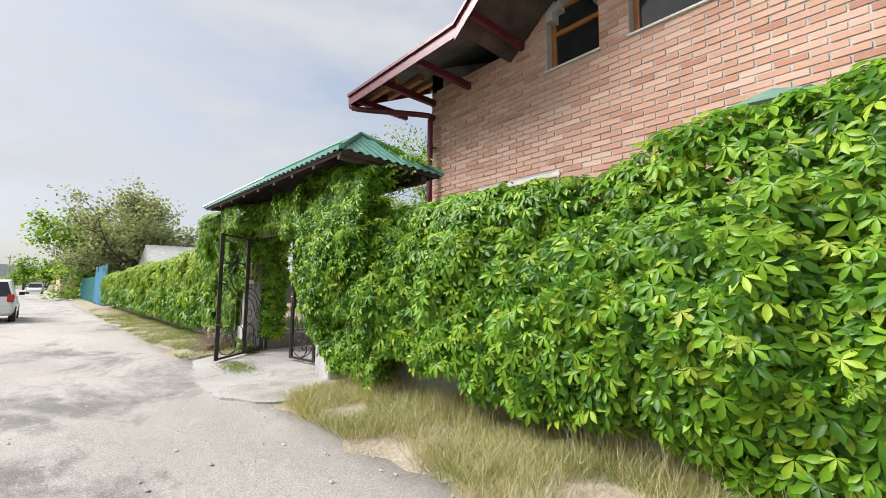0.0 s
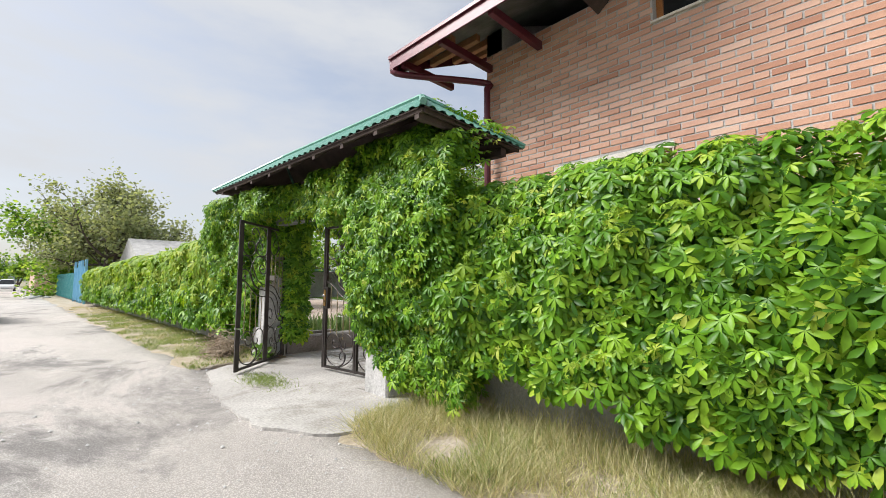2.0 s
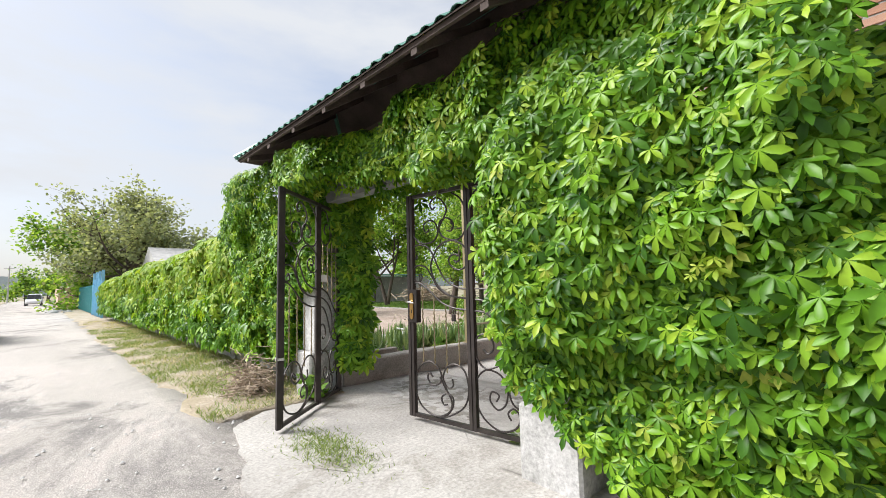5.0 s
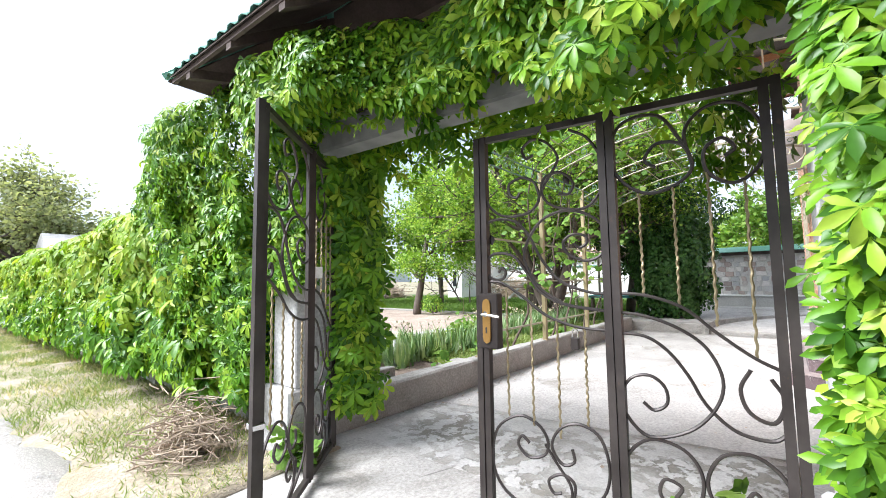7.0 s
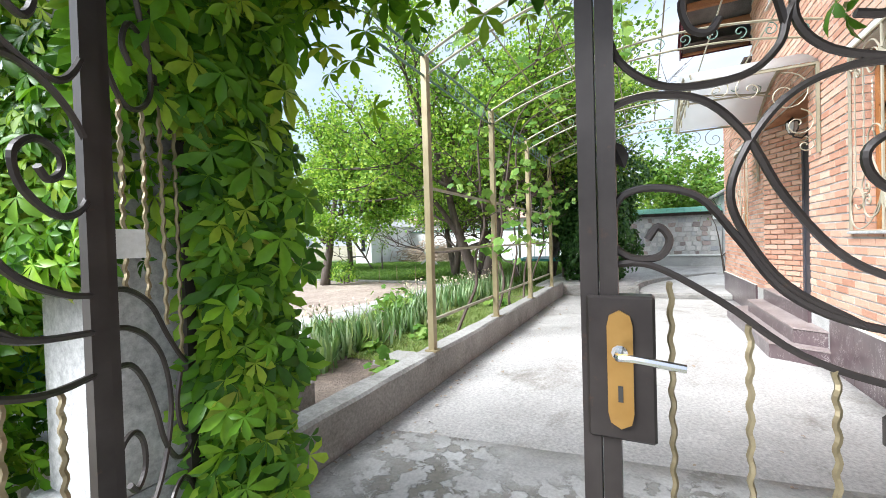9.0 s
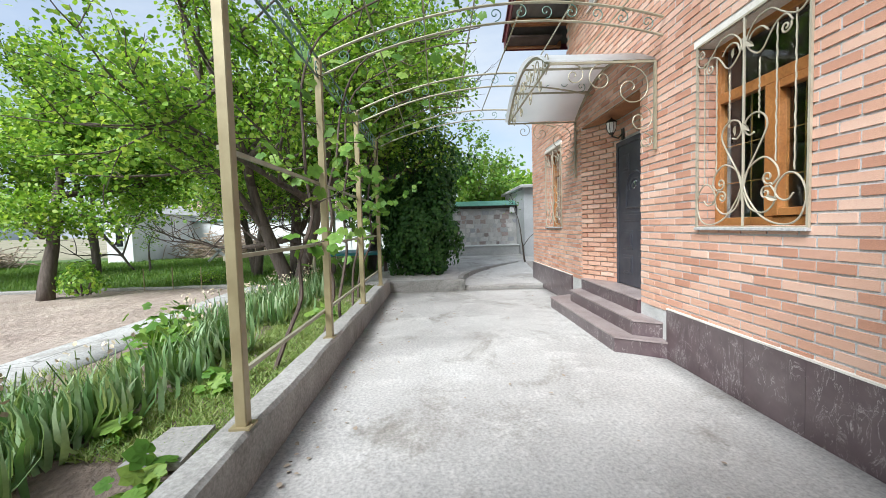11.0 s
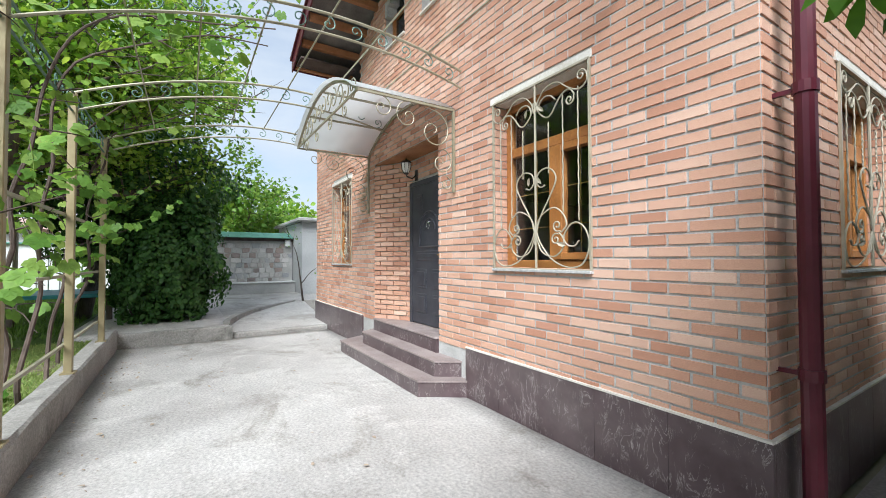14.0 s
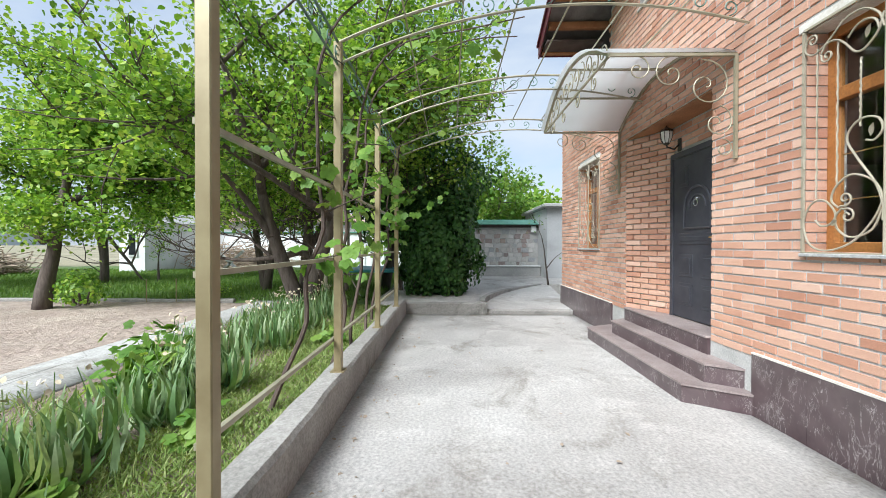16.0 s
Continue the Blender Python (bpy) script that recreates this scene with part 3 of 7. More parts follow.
def kerb_run(name, x0, x1, y0, y1, top, label):
    """A concrete kerb, its long edges worn uneven."""
    long_x = abs(x1 - x0) > abs(y1 - y0)
    n = max(2, int(max(abs(x1 - x0), abs(y1 - y0)) / 0.16))
    v, f = [], []
    for i in range(n + 1):
        u = i / n
        w = [noise.noise((u * n * 0.35, k * 5.1, x0 + y0)) * 0.014 for k in range(4)]
        if long_x:
            x = x0 + (x1 - x0) * u
            v += [(x, y0, -0.1), (x, y0 + w[0], top - 0.025 + w[1]), (x, y0 + 0.025 + w[0], top + w[2]), (x, y1 - 0.025, top + w[3]), (x, y1, top - 0.03), (x, y1, -0.1)]
        else:
            y = y0 + (y1 - y0) * u
            v += [(x0, y, -0.1), (x0 + w[0], y, top - 0.025 + w[1]), (x0 + 0.025 + w[0], y, top + w[2]), (x1 - 0.025, y, top + w[3]), (x1, y, top - 0.03), (x1, y, -0.1)]
    for i in range(n):
        for k in range(5):
            f.append((i * 6 + k, i * 6 + k + 1, i * 6 + k + 7, i * 6 + k + 6))
    f += [tuple(range(5, -1, -1)), tuple(range(n * 6, n * 6 + 6))]
    return tagged(linked(name, v, f, M_kerb), label, "kerb", "", "structure")


kerb_run("kerb_drive", -1.45, 7.95, 3.58, 3.80, 0.33, "rough grey concrete kerb wall beside the drive")
kerb_run("kerb_back", 7.90, 8.06, 1.86, 3.58, 0.25, "low grey concrete kerb at the drive's end")
kerb_run("kerb_step", 7.96, 8.08, 0.04, 1.86, 0.10, "thin concrete step at the drive's end")
kerb_run("kerb_lawn", 8.66, 8.78, 7.7, 25, 0.2, "pale kerb edge of the lawn")


# ---- house ----
def cut(spans, a, b):
    out = []
    for u0, u1 in spans:
        if b <= u0 or a >= u1:
            out.append((u0, u1))
        else:
            if a - u0 > 0.03:
                out.append((u0, a))
            if u1 - b > 0.03:
                out.append((b, u1))
    return out


BRICK_L, COURSE, JOINT = 0.25, 0.0775, 0.012


def brick_rects(length, z0, top, holes):
    """Bricks of a wall in running bond, as (u0, u1, z0, z1), round its holes and under its top line."""
    out = []
    rows = int((max(top(u * length / 40) for u in range(41)) - z0) / COURSE)
    for r in range(rows):
        za, zb = z0 + r * COURSE, z0 + r * COURSE + COURSE - JOINT
        u = -(r % 2) * 0.131
        while u < length:
            a, b = max(u, 0), min(u + BRICK_L, length)
            u += BRICK_L + JOINT
            if b - a < 0.03 or top((a + b) / 2) < zb:
                continue
            spans = [(a, b)]
            for h0, h1, hz0, hz1 in holes:
                if za < hz1 - 0.02 and zb > hz0 + 0.02:
                    spans = cut(spans, h0, h1)
            out += [(p, q, za, zb) for p, q in spans]
    return out


def brick_face(parent, origin, along, out_dir, length, z0, top, holes, near=None, proud=0.009):
    """The bricks of one face. Those in the near span (u0, u1, z0, z1) are objects of their own, the rest one mesh."""
    along, out_dir, o = Vector(along).normalized(), Vector(out_dir).normalized(), Vector(origin)
    rest_v, rest_f, shared = [], [], {}
    rng = random.Random(5)
    count = 0
    for a, b, za, zb in brick_rects(length, z0, top, holes):
        d = proud + rng.uniform(-0.003, 0.003)
        mid = o + along * ((a + b) / 2) + Vector((0, 0, (za + zb) / 2))
        if near and near[0] <= (a + b) / 2 <= near[1] and near[2] <= za <= near[3] and count < 300:
            key = round(b - a, 3)
            if key not in shared:
                w, h, e = key / 2, (COURSE - JOINT) / 2, 0.004
                v = [(-w, 0, -h), (w, 0, -h), (w, 0, h), (-w, 0, h), (-w + e, 1, -h + e), (w - e, 1, -h + e), (w - e, 1, h - e), (-w + e, 1, h - e)]
                v = [(x, y * proud - 0.02 * (1 - y), z) for x, y, z in v]
                me = bpy.data.meshes.new("brick")
                me.from_pydata(v, [], [(0, 1, 5, 4), (1, 2, 6, 5), (2, 3, 7, 6), (3, 0, 4, 7), (4, 5, 6, 7)])
                me.materials.append(M_brick)
                shared[key] = me
            ob = new("brick", shared[key])
            ob.parent = parent
            m = Matrix.Identity(4)
            tilt = rng.uniform(-0.006, 0.006)
            m.col[0][:3], m.col[1][:3], m.col[2][:3] = along, out_dir, Vector((0, 0, 1))
            m.translation = mid + out_dir * (d - proud)
            ob.matrix_basis = m @ Matrix.Rotation(tilt, 4, "Y")
            count += 1
        else:
            k, e = len(rest_v), 0.004
            for uu, zz, dd in ((a, za, -0.02), (b, za, -0.02), (b, zb, -0.02), (a, zb, -0.02), (a + e, za + e, d), (b - e, za + e, d), (b - e, zb - e, d), (a + e, zb - e, d)):
                p = o + along * uu + out_dir * dd
                rest_v.append((p.x, p.y, p.z + zz))
            rest_f += [(k, k + 1, k + 5, k + 4), (k + 1, k + 2, k + 6, k + 5), (k + 2, k + 3, k + 7, k + 6), (k + 3, k, k + 4, k + 7), (k + 4, k + 5, k + 6, k + 7)]
    ob = linked("brickwork", rest_v, rest_f, M_brick, parent)
    ob["kind"] = "stuff"
    return ob


def holed(length, z0, z1, holes, make):
    """Blocks that fill a wall round its holes; make(u0, u1, z0, z1) gives one block."""
    us = sorted({0, length, *(h[0] for h in holes), *(h[1] for h in holes)})
    out = []
    for a, b in zip(us, us[1:]):
        spans = [(z0, z1)]
        for h0, h1, hz0, hz1 in holes:
            if h0 < (a + b) / 2 < h1:
                spans = cut(spans, hz0, hz1)
        out += [make(a, b, p, q) for p, q in spans]
    return join(*out)


NORTH_LEN, WEST_LEN, WX = 8.95, 9.0, 0.13
WIN1, WIN2, WIN3 = (1.22, 2.37, 1.41, 3.05), (6.52, 7.66, 1.41, 3.02), (1.24, 2.66, 1.42, 2.88)
ENTRY = (3.45, 5.45, 0.53, 3.06)
UP_N1, UP_N2 = (4.36, 5.05, 4.76, 5.5), (2.75, 3.86, 4.76, 5.95)
UP_W1, UP_W2 = (2.50, 3.28, 4.42, 5.45), (3.66, 4.9, 4.42, 5.7)


def north_top(u):
    return min(5.02 + 0.40 * (6.9 - u), 4.82 + 0.49 * (u + 1.0)) if u < 6.1 else 4.4


def west_top(u):
    return max(WALL_TOP, min(WALL_TOP + (u - 1.9) * 0.75, WALL_TOP + (7.6 - u) * 0.75))


north_holes, west_holes = [WIN1, WIN2, ENTRY, (4.36, 5.05, 4.76, 5.0), (2.75, 3.86, 4.76, 5.0), (6.1, NORTH_LEN, 4.4, 5.0)], [WIN3, (2.50, 3.28, 4.42, 5.0), (3.66, 4.9, 4.42, 5.0)]
wall_north = linked("wall_north", *holed(NORTH_LEN, 0.0, WALL_TOP, north_holes, lambda a, b, p, q: box(max(a, WX), b, -0.3, 0, p, q)), M_mortar)
tagged(wall_north, "salmon facing brick wall with dark plinth", "wall", "", "structure")
wall_west = linked("wall_west", *holed(WEST_LEN, 0.0, WALL_TOP, west_holes, lambda a, b, p, q: box(WX, WX + 0.3, -b, -a - (0.3 if a == 0 else 0), p, q)), M_mortar)
tagged(wall_west, "salmon facing brick wall toward the street", "wall", "", "structure")
tagged(linked("wall_east", *box(NORTH_LEN - 0.3, NORTH_LEN, -WEST_LEN, -0.3, 0, 4.4), M_mortar), "plain brick house end wall", "wall", "", "structure")
tagged(linked("wall_south", *box(0.3, NORTH_LEN - 0.3, -WEST_LEN, -WEST_LEN + 0.3, 0, WALL_TOP), M_mortar), "plain brick rear house wall", "wall", "", "structure")
# floor and ceiling carry the unlit room's shade in their colour
tagged(linked("house_floor", *box(0.3, NORTH_LEN - 0.3, -WEST_LEN + 0.3, -0.3, 0.4, 0.5), M_dark), "interior floor coloured near black as room shade", "floor", "", "structure")
tagged(linked("house_loft_floor", *box(0.3, NORTH_LEN - 0.3, -WEST_LEN + 0.3, -0.9, 3.3, 3.4), M_dark), "interior ceiling coloured near black as room shade", "ceiling", "", "structure")
for nm, fn, hs, pt in (("gable_north", north_top, [(4.36, 5.05), (2.75, 3.86)], lambda u, z, k: (max(u, WX), -0.3 * k, z)), ("gable_west", west_top, [(2.5, 3.28), (3.66, 4.9)], lambda u, z, k: (WX + 0.3 * k, -u, z))):
    pieces = []
    total = NORTH_LEN if nm == "gable_north" else WEST_LEN
    tops = {(4.36, 5.05): 5.60, (2.75, 3.86): 5.95, (2.5, 3.28): 5.42, (3.66, 4.9): 5.7}
    n = 90
    for i in range(n):
        u0, u1 = total * i / n, total * (i + 1) / n
        um = (u0 + u1) / 2
        zt = fn(um)
        zb = WALL_TOP
        for a, b in hs:
            if a < um < b:
                zb = min(tops[(a, b)] - 0.35 * ((um - (a + b) / 2) / (b - a) * 2) ** 2, zt - 0.02)
        if zt - zb > 0.01 and zt > WALL_TOP + 0.005:
            v = [pt(u, z, k) for k in (0, 1) for u, z in ((u0, zb), (u1, zb), (u1, max(fn(u1), zb + 0.005)), (u0, max(fn(u0), zb + 0.005)))]
            pieces.append((v, [(0, 1, 2, 3), (7, 6, 5, 4), (0, 4, 5, 1), (3, 2, 6, 7), (0, 3, 7, 4), (1, 5, 6, 2)]))
    tagged(linked(nm, *join(*pieces), M_mortar), "brick gable over the upper windows", "wall", "", "structure")


def plinth_run(parent, origin, along, out_dir, spans, height):
    """Dark tiles along the foot of a wall, each its own piece."""
    along, out_dir, o = Vector(along), Vector(out_dir), Vector(origin)
    for a, b in spans:
        n = max(1, round((b - a) / 0.6))
        for i in range(n):
            u0, u1 = a + (b - a) * i / n + 0.0015, a + (b - a) * (i + 1) / n - 0.0015
            v = []
            for dd in (-0.02, 0.030):
                for z in (-0.05, height):
                    for u in (u0, u1):
                        p = o + along * u + out_dir * dd
                        v.append((p.x, p.y, z))
            linked("plinth_tile", v, [(0, 1, 3, 2), (4, 6, 7, 5), (2, 3, 7, 6), (0, 4, 5, 1), (0, 2, 6, 4), (1, 5, 7, 3)], M_plinth, parent)
        v = []
        for dd in (-0.02, 0.034):
            for z in (height, height + 0.014):
                for u in (a, b):
                    p = o + along * u + out_dir * dd
                    v.append((p.x, p.y, z))
        linked("plinth_cap", v, [(0, 1, 3, 2), (4, 6, 7, 5), (2, 3, 7, 6), (0, 4, 5, 1), (0, 2, 6, 4), (1, 5, 7, 3)], M_lintel, parent)


plinth_run(wall_north, (0, 0, 0), (1, 0, 0), (0, 1, 0), [(WX - 0.03, 2.86), (5.95, NORTH_LEN + 0.03)], 0.53)
plinth_run(wall_west, (WX, 0, 0), (0, -1, 0), (-1, 0, 0), [(0.0, 4.2)], 0.53)

# entrance recess: back wall, splayed far side, near reveal and soffit
recess = thing("entry_recess", "splayed brick entrance recess with plain soffit", "wall", kind="structure")
linked("recess_back", *join(box(3.30, 3.60, -0.55, -0.34, 0.5, 3.1), box(4.76, 4.95, -0.55, -0.34, 0.5, 3.1), box(3.60, 4.76, -0.55, -0.34, 2.63, 3.1)), M_mortar, recess)
linked("recess_splay", *prism([(4.76, -0.55), (5.46, -0.3), (5.46, -0.02), (4.76, -0.36)], 0.5, 3.1), M_mortar, recess)
linked("soffit", *box(3.46, 5.44, -0.34, -0.012, 3.035, 3.06), M_rafter, recess)
linked("riser", *box(3.46, 5.42, -0.36, 0.035, 0.30, 0.525), M_plinth, recess)
for k in range(6):
    linked("tread_tile", *box(3.46 + k * 0.327, 3.784 + k * 0.327, -0.36, 0.05, 0.525, 0.547, 0.003), M_tread, recess)
brick_face(recess, (5.45, 0.0, 0), (-0.69, -0.345, 0), (-0.345, 0.69, 0), 0.77, 0.545, lambda u: 3.06, [], None, 0.009)
brick_face(recess, (4.76, -0.34, 0), (-1, 0, 0), (0, 1, 0), 1.31, 0.545, lambda u: 3.06, [(0.0, 1.16, 0.5, 2.66)], None, 0.009)
brick_face(recess, (3.45, -0.34, 0), (0, 1, 0), (1, 0, 0), 0.33, 0.545, lambda u: 3.06, [], None, 0.006)


def step_thing(outline, z0, z1):
    """A tiled step: a dark riser body under slabs of tile with a small nosing."""
    st = thing("door_step", "purple brown tiled step below the entrance", "step", "entrance steps", "structure")
    linked("riser", *prism(outline, z0, z1 - 0.02), M_plinth, st)
    cx, cy = sum(p[0] for p in outline) / len(outline), sum(p[1] for p in outline) / len(outline)
    x0, x1 = min(p[0] for p in outline), max(p[0] for p in outline)
    y1 = max(p[1] for p in outline)
    out = [(p[0] + (0.012 if p[0] > cx else -0.012), p[1] + (0.012 if p[1] > 0.1 else 0)) for p in outline]
    n = 8
    for i in range(n):
        a, b = x0 - 0.012 + (x1 - x0 + 0.024) * i / n + 0.002, x0 - 0.012 + (x1 - x0 + 0.024) * (i + 1) / n - 0.002
        poly = clip_x(out, a, b)
        if len(poly) >= 3:
            linked("tread_tile", *prism(poly, z1 - 0.02, z1), M_tread, st)
    return st


def clip_x(poly, a, b):
    """The part of a convex outline between x = a and x = b."""
    for lim, sign in ((a, 1), (b, -1)):
        res = []
        for i, p in enumerate(poly):
            q = poly[(i + 1) % len(poly)]
            ip, iq = sign * (p[0] - lim) >= 0, sign * (q[0] - lim) >= 0
            if ip:
                res.append(p)
            if ip != iq:
                t = (lim - p[0]) / (q[0] - p[0])
                res.append((lim, p[1] + (q[1] - p[1]) * t))
        poly = res
    return poly


step_thing([(2.82, 0.0), (5.98, 0.0), (5.75, 0.47), (3.14, 0.47)][::1], -0.02, 0.18)
step_thing([(2.98, 0.0), (5.52, 0.0), (5.34, 0.25), (3.16, 0.25)], 0.16, 0.36)

# door
door = thing("door_1", "graphite grey steel entrance door with pressed panels, shut", "door", kind="structure")
linked("door_frame", *join(box(3.60, 3.67, -0.345, -0.28, 0.545, 2.66, 0.004), box(4.70, 4.765, -0.345, -0.28, 0.545, 2.66, 0.004), box(3.67, 4.70, -0.345, -0.28, 2.59, 2.66, 0.004)), M_door, door)
leaf = linked("door_leaf", *box(3.67, 4.70, -0.335, -0.295, 0.56, 2.59, 0.004), M_door, door)
for a, b, p, q in ((3.80, 4.10, 0.72, 1.0), (4.27, 4.57, 0.72, 1.0), (3.80, 4.10, 1.08, 1.36), (4.27, 4.57, 1.08, 1.36), (3.80, 4.57, 1.48, 1.62), (3.80, 4.0, 2.2, 2.46), (4.37, 4.57, 2.2, 2.46)):
    linked("door_panel", *join(box(a, b, -0.297, -0.287, p, q, 0.006), box(a + 0.04, b - 0.04, -0.29, -0.280, p + 0.04, q - 0.04, 0.006)), M_door, leaf)
linked("door_arch", *join(tube([(x, -0.290, z) for x, z in arc(4.185, 1.92, 0.26, 0, 180)], 0.016), tube([(x, -0.290, z) for x, z in arc(4.185, 1.92, 0.16, 0, 180)], 0.012), tube([(3.925, -0.29, 1.92), (3.925, -0.29, 1.68), (4.445, -0.29, 1.68), (4.445, -0.29, 1.92)], 0.016)), M_door, leaf)
linked("door_knocker", *join(lathe([(0.0, 0), (0.035, 0.005), (0.03, 0.02), (0.0, 0.022)], 10, (4.185, -0.30, 2.02)), tube([(4.185 + x, -0.272, 1.98 + z) for x, z in arc(0, 0, 0.04, 0, 350)], 0.006)), M_chrome, leaf)
linked("door_handle", *join(box(3.72, 3.765, -0.297, -0.285, 1.42, 1.68, 0.004), tube([(3.742, -0.285, 1.56), (3.742, -0.235, 1.56), (3.86, -0.23, 1.56)], 0.009)), M_brass, leaf)


def lantern(at):
    """A wall lantern: bracket, cage and frosted glass."""
    la = thing("wall_lantern", "black wall lantern with frosted glass, unlit", "lamp", at=at)
    linked("bracket", *join(tube([(0, -0.10, -0.10), (0, -0.04, -0.16), (0, 0.05, -0.13), (0, 0.06, -0.07)], 0.011), box(-0.035, 0.035, -0.12, -0.10, -0.18, -0.02, 0.005)), M_gate, la)
    linked("glass", *lathe([(0.04, -0.08), (0.065, -0.02), (0.075, 0.06), (0.05, 0.075)], 8, (0, 0.06, 0)), M_bulb, la)
    linked("cap", *lathe([(0.085, 0.07), (0.07, 0.09), (0.03, 0.115), (0.012, 0.13), (0.0, 0.15)], 8, (0, 0.06, 0)), M_gate, la)
    ribs = [tube([(0.042 * math.cos(a), 0.06 + 0.042 * math.sin(a), -0.08), (0.068 * math.cos(a), 0.06 + 0.068 * math.sin(a), -0.02), (0.078 * math.cos(a), 0.06 + 0.078 * math.sin(a), 0.07)], 0.004, 4) for a in np.linspace(0, 2 * math.pi, 9)[:-1]]
    linked("cage", *join(*ribs, lathe([(0.0, -0.11), (0.03, -0.1), (0.045, -0.08), (0.02, -0.078)], 8, (0, 0.06, 0))), M_gate, la)
    return la


lantern((4.62, -0.21, 2.87))


# windows and their grilles, built in a wall frame: u to the viewer's right, w up, depth outward
def wall_frame(name, label, category, origin, along, out_dir, kind=""):
    ob = new(name)
    m = Matrix.Identity(4)
    m.col[0][:3], m.col[1][:3], m.col[2][:3] = Vector(along), Vector(out_dir), Vector((0, 0, 1))
    m.translation = origin
    ob.matrix_basis = m
    return tagged(ob, label, category, "", kind)


def window(origin, along, out_dir, w, h, label, lintel=True):
    """A recessed brown window with transom, mullion, casement and panes; sill and lintel strip."""
    wi = wall_frame("window_1", label, "window", origin, along, out_dir, "structure")
    d0, d1 = -0.22, -0.15
    tr, mu = h * 0.70, w * 0.54
    fr = linked("window_frame", *join(box(0.0, 0.07, d0, d1, 0, h, 0.004), box(w - 0.07, w, d0, d1, 0, h, 0.004), box(0.07, w - 0.07, d0, d1, 0, 0.08, 0.004), box(0.07, w - 0.07, d0, d1, h - 0.07, h, 0.004)), M_wood, wi)
    linked("transom", *box(0.07, w - 0.07, d0, d1 + 0.006, tr - 0.045, tr + 0.045, 0.004), M_wood, fr)
    linked("mullion", *box(mu - 0.045, mu + 0.045, d0, d1 + 0.004, 0.08, tr - 0.045, 0.004), M_wood, fr)
    a, b, p, q = mu + 0.05, w - 0.075, 0.085, tr - 0.05
    linked("casement", *join(box(a, a + 0.06, d0, d1 + 0.02, p, q, 0.004), box(b - 0.06, b, d0, d1 + 0.02, p, q, 0.004), box(a + 0.06, b - 0.06, d0, d1 + 0.02, p, p + 0.06, 0.004), box(a + 0.06, b - 0.06, d0, d1 + 0.02, q - 0.06, q, 0.004)), M_wood, wi)
    for x0, x1, z0, z1 in ((0.06, w - 0.06, tr + 0.04, h - 0.06), (0.06, mu - 0.04, 0.07, tr - 0.04), (a + 0.05, b - 0.05, p + 0.05, q - 0.05)):
        pane = linked("pane", *box(x0, x1, -0.192, -0.186, z0, z1), M_glass, wi)
        pane.visible_shadow = False
    linked("window_sill", *box(-0.01, w + 0.01, -0.2, 0.045, -0.025, 0.0, 0.004), M_wallcon, wi)
    if lintel:
        linked("lintel", *box(-0.05, w + 0.02, -0.02, 0.022, h, h + 0.065, 0.003), M_lintel, wi)
    for x0, sg in ((0.0, 1), (w, -1)):
        z, r = 0.004, 0
        while z < h - 0.02:
            top = min(z + COURSE - JOINT, h)
            for y0, y1 in (((-0.148, -0.085), (-0.073, 0.004)) if r % 2 else ((-0.148, 0.004),)):
                linked("reveal_brick", *box(min(x0, x0 + sg * 0.008), max(x0, x0 + sg * 0.008), y0, y1, z, top), M_brick, wi)
            z, r = z + COURSE, r + 1
    linked("reveal_head", *box(0.009, w - 0.009, -0.15, -0.001, h - 0.012, h - 0.002), M_lintel, wi)
    for x0, x1, z0, z1, xs, zs in ((0.075, mu - 0.045, 0.08, tr - 0.045, (0.62,), (0.3, 0.62)), (a + 0.06, b - 0.06, p + 0.06, q - 0.06, (0.55,), (0.28, 0.66))):
        for k in xs:
            linked("gilt_bar", *box(x0 + (x1 - x0) * k - 0.004, x0 + (x1 - x0) * k + 0.004, -0.199, -0.194, z0, z1), M_brass, wi)
        for k in zs:
            linked("gilt_bar", *box(x0, x1, -0.204, -0.1995, z0 + (z1 - z0) * k - 0.004, z0 + (z1 - z0) * k + 0.004), M_brass, wi)
    return wi


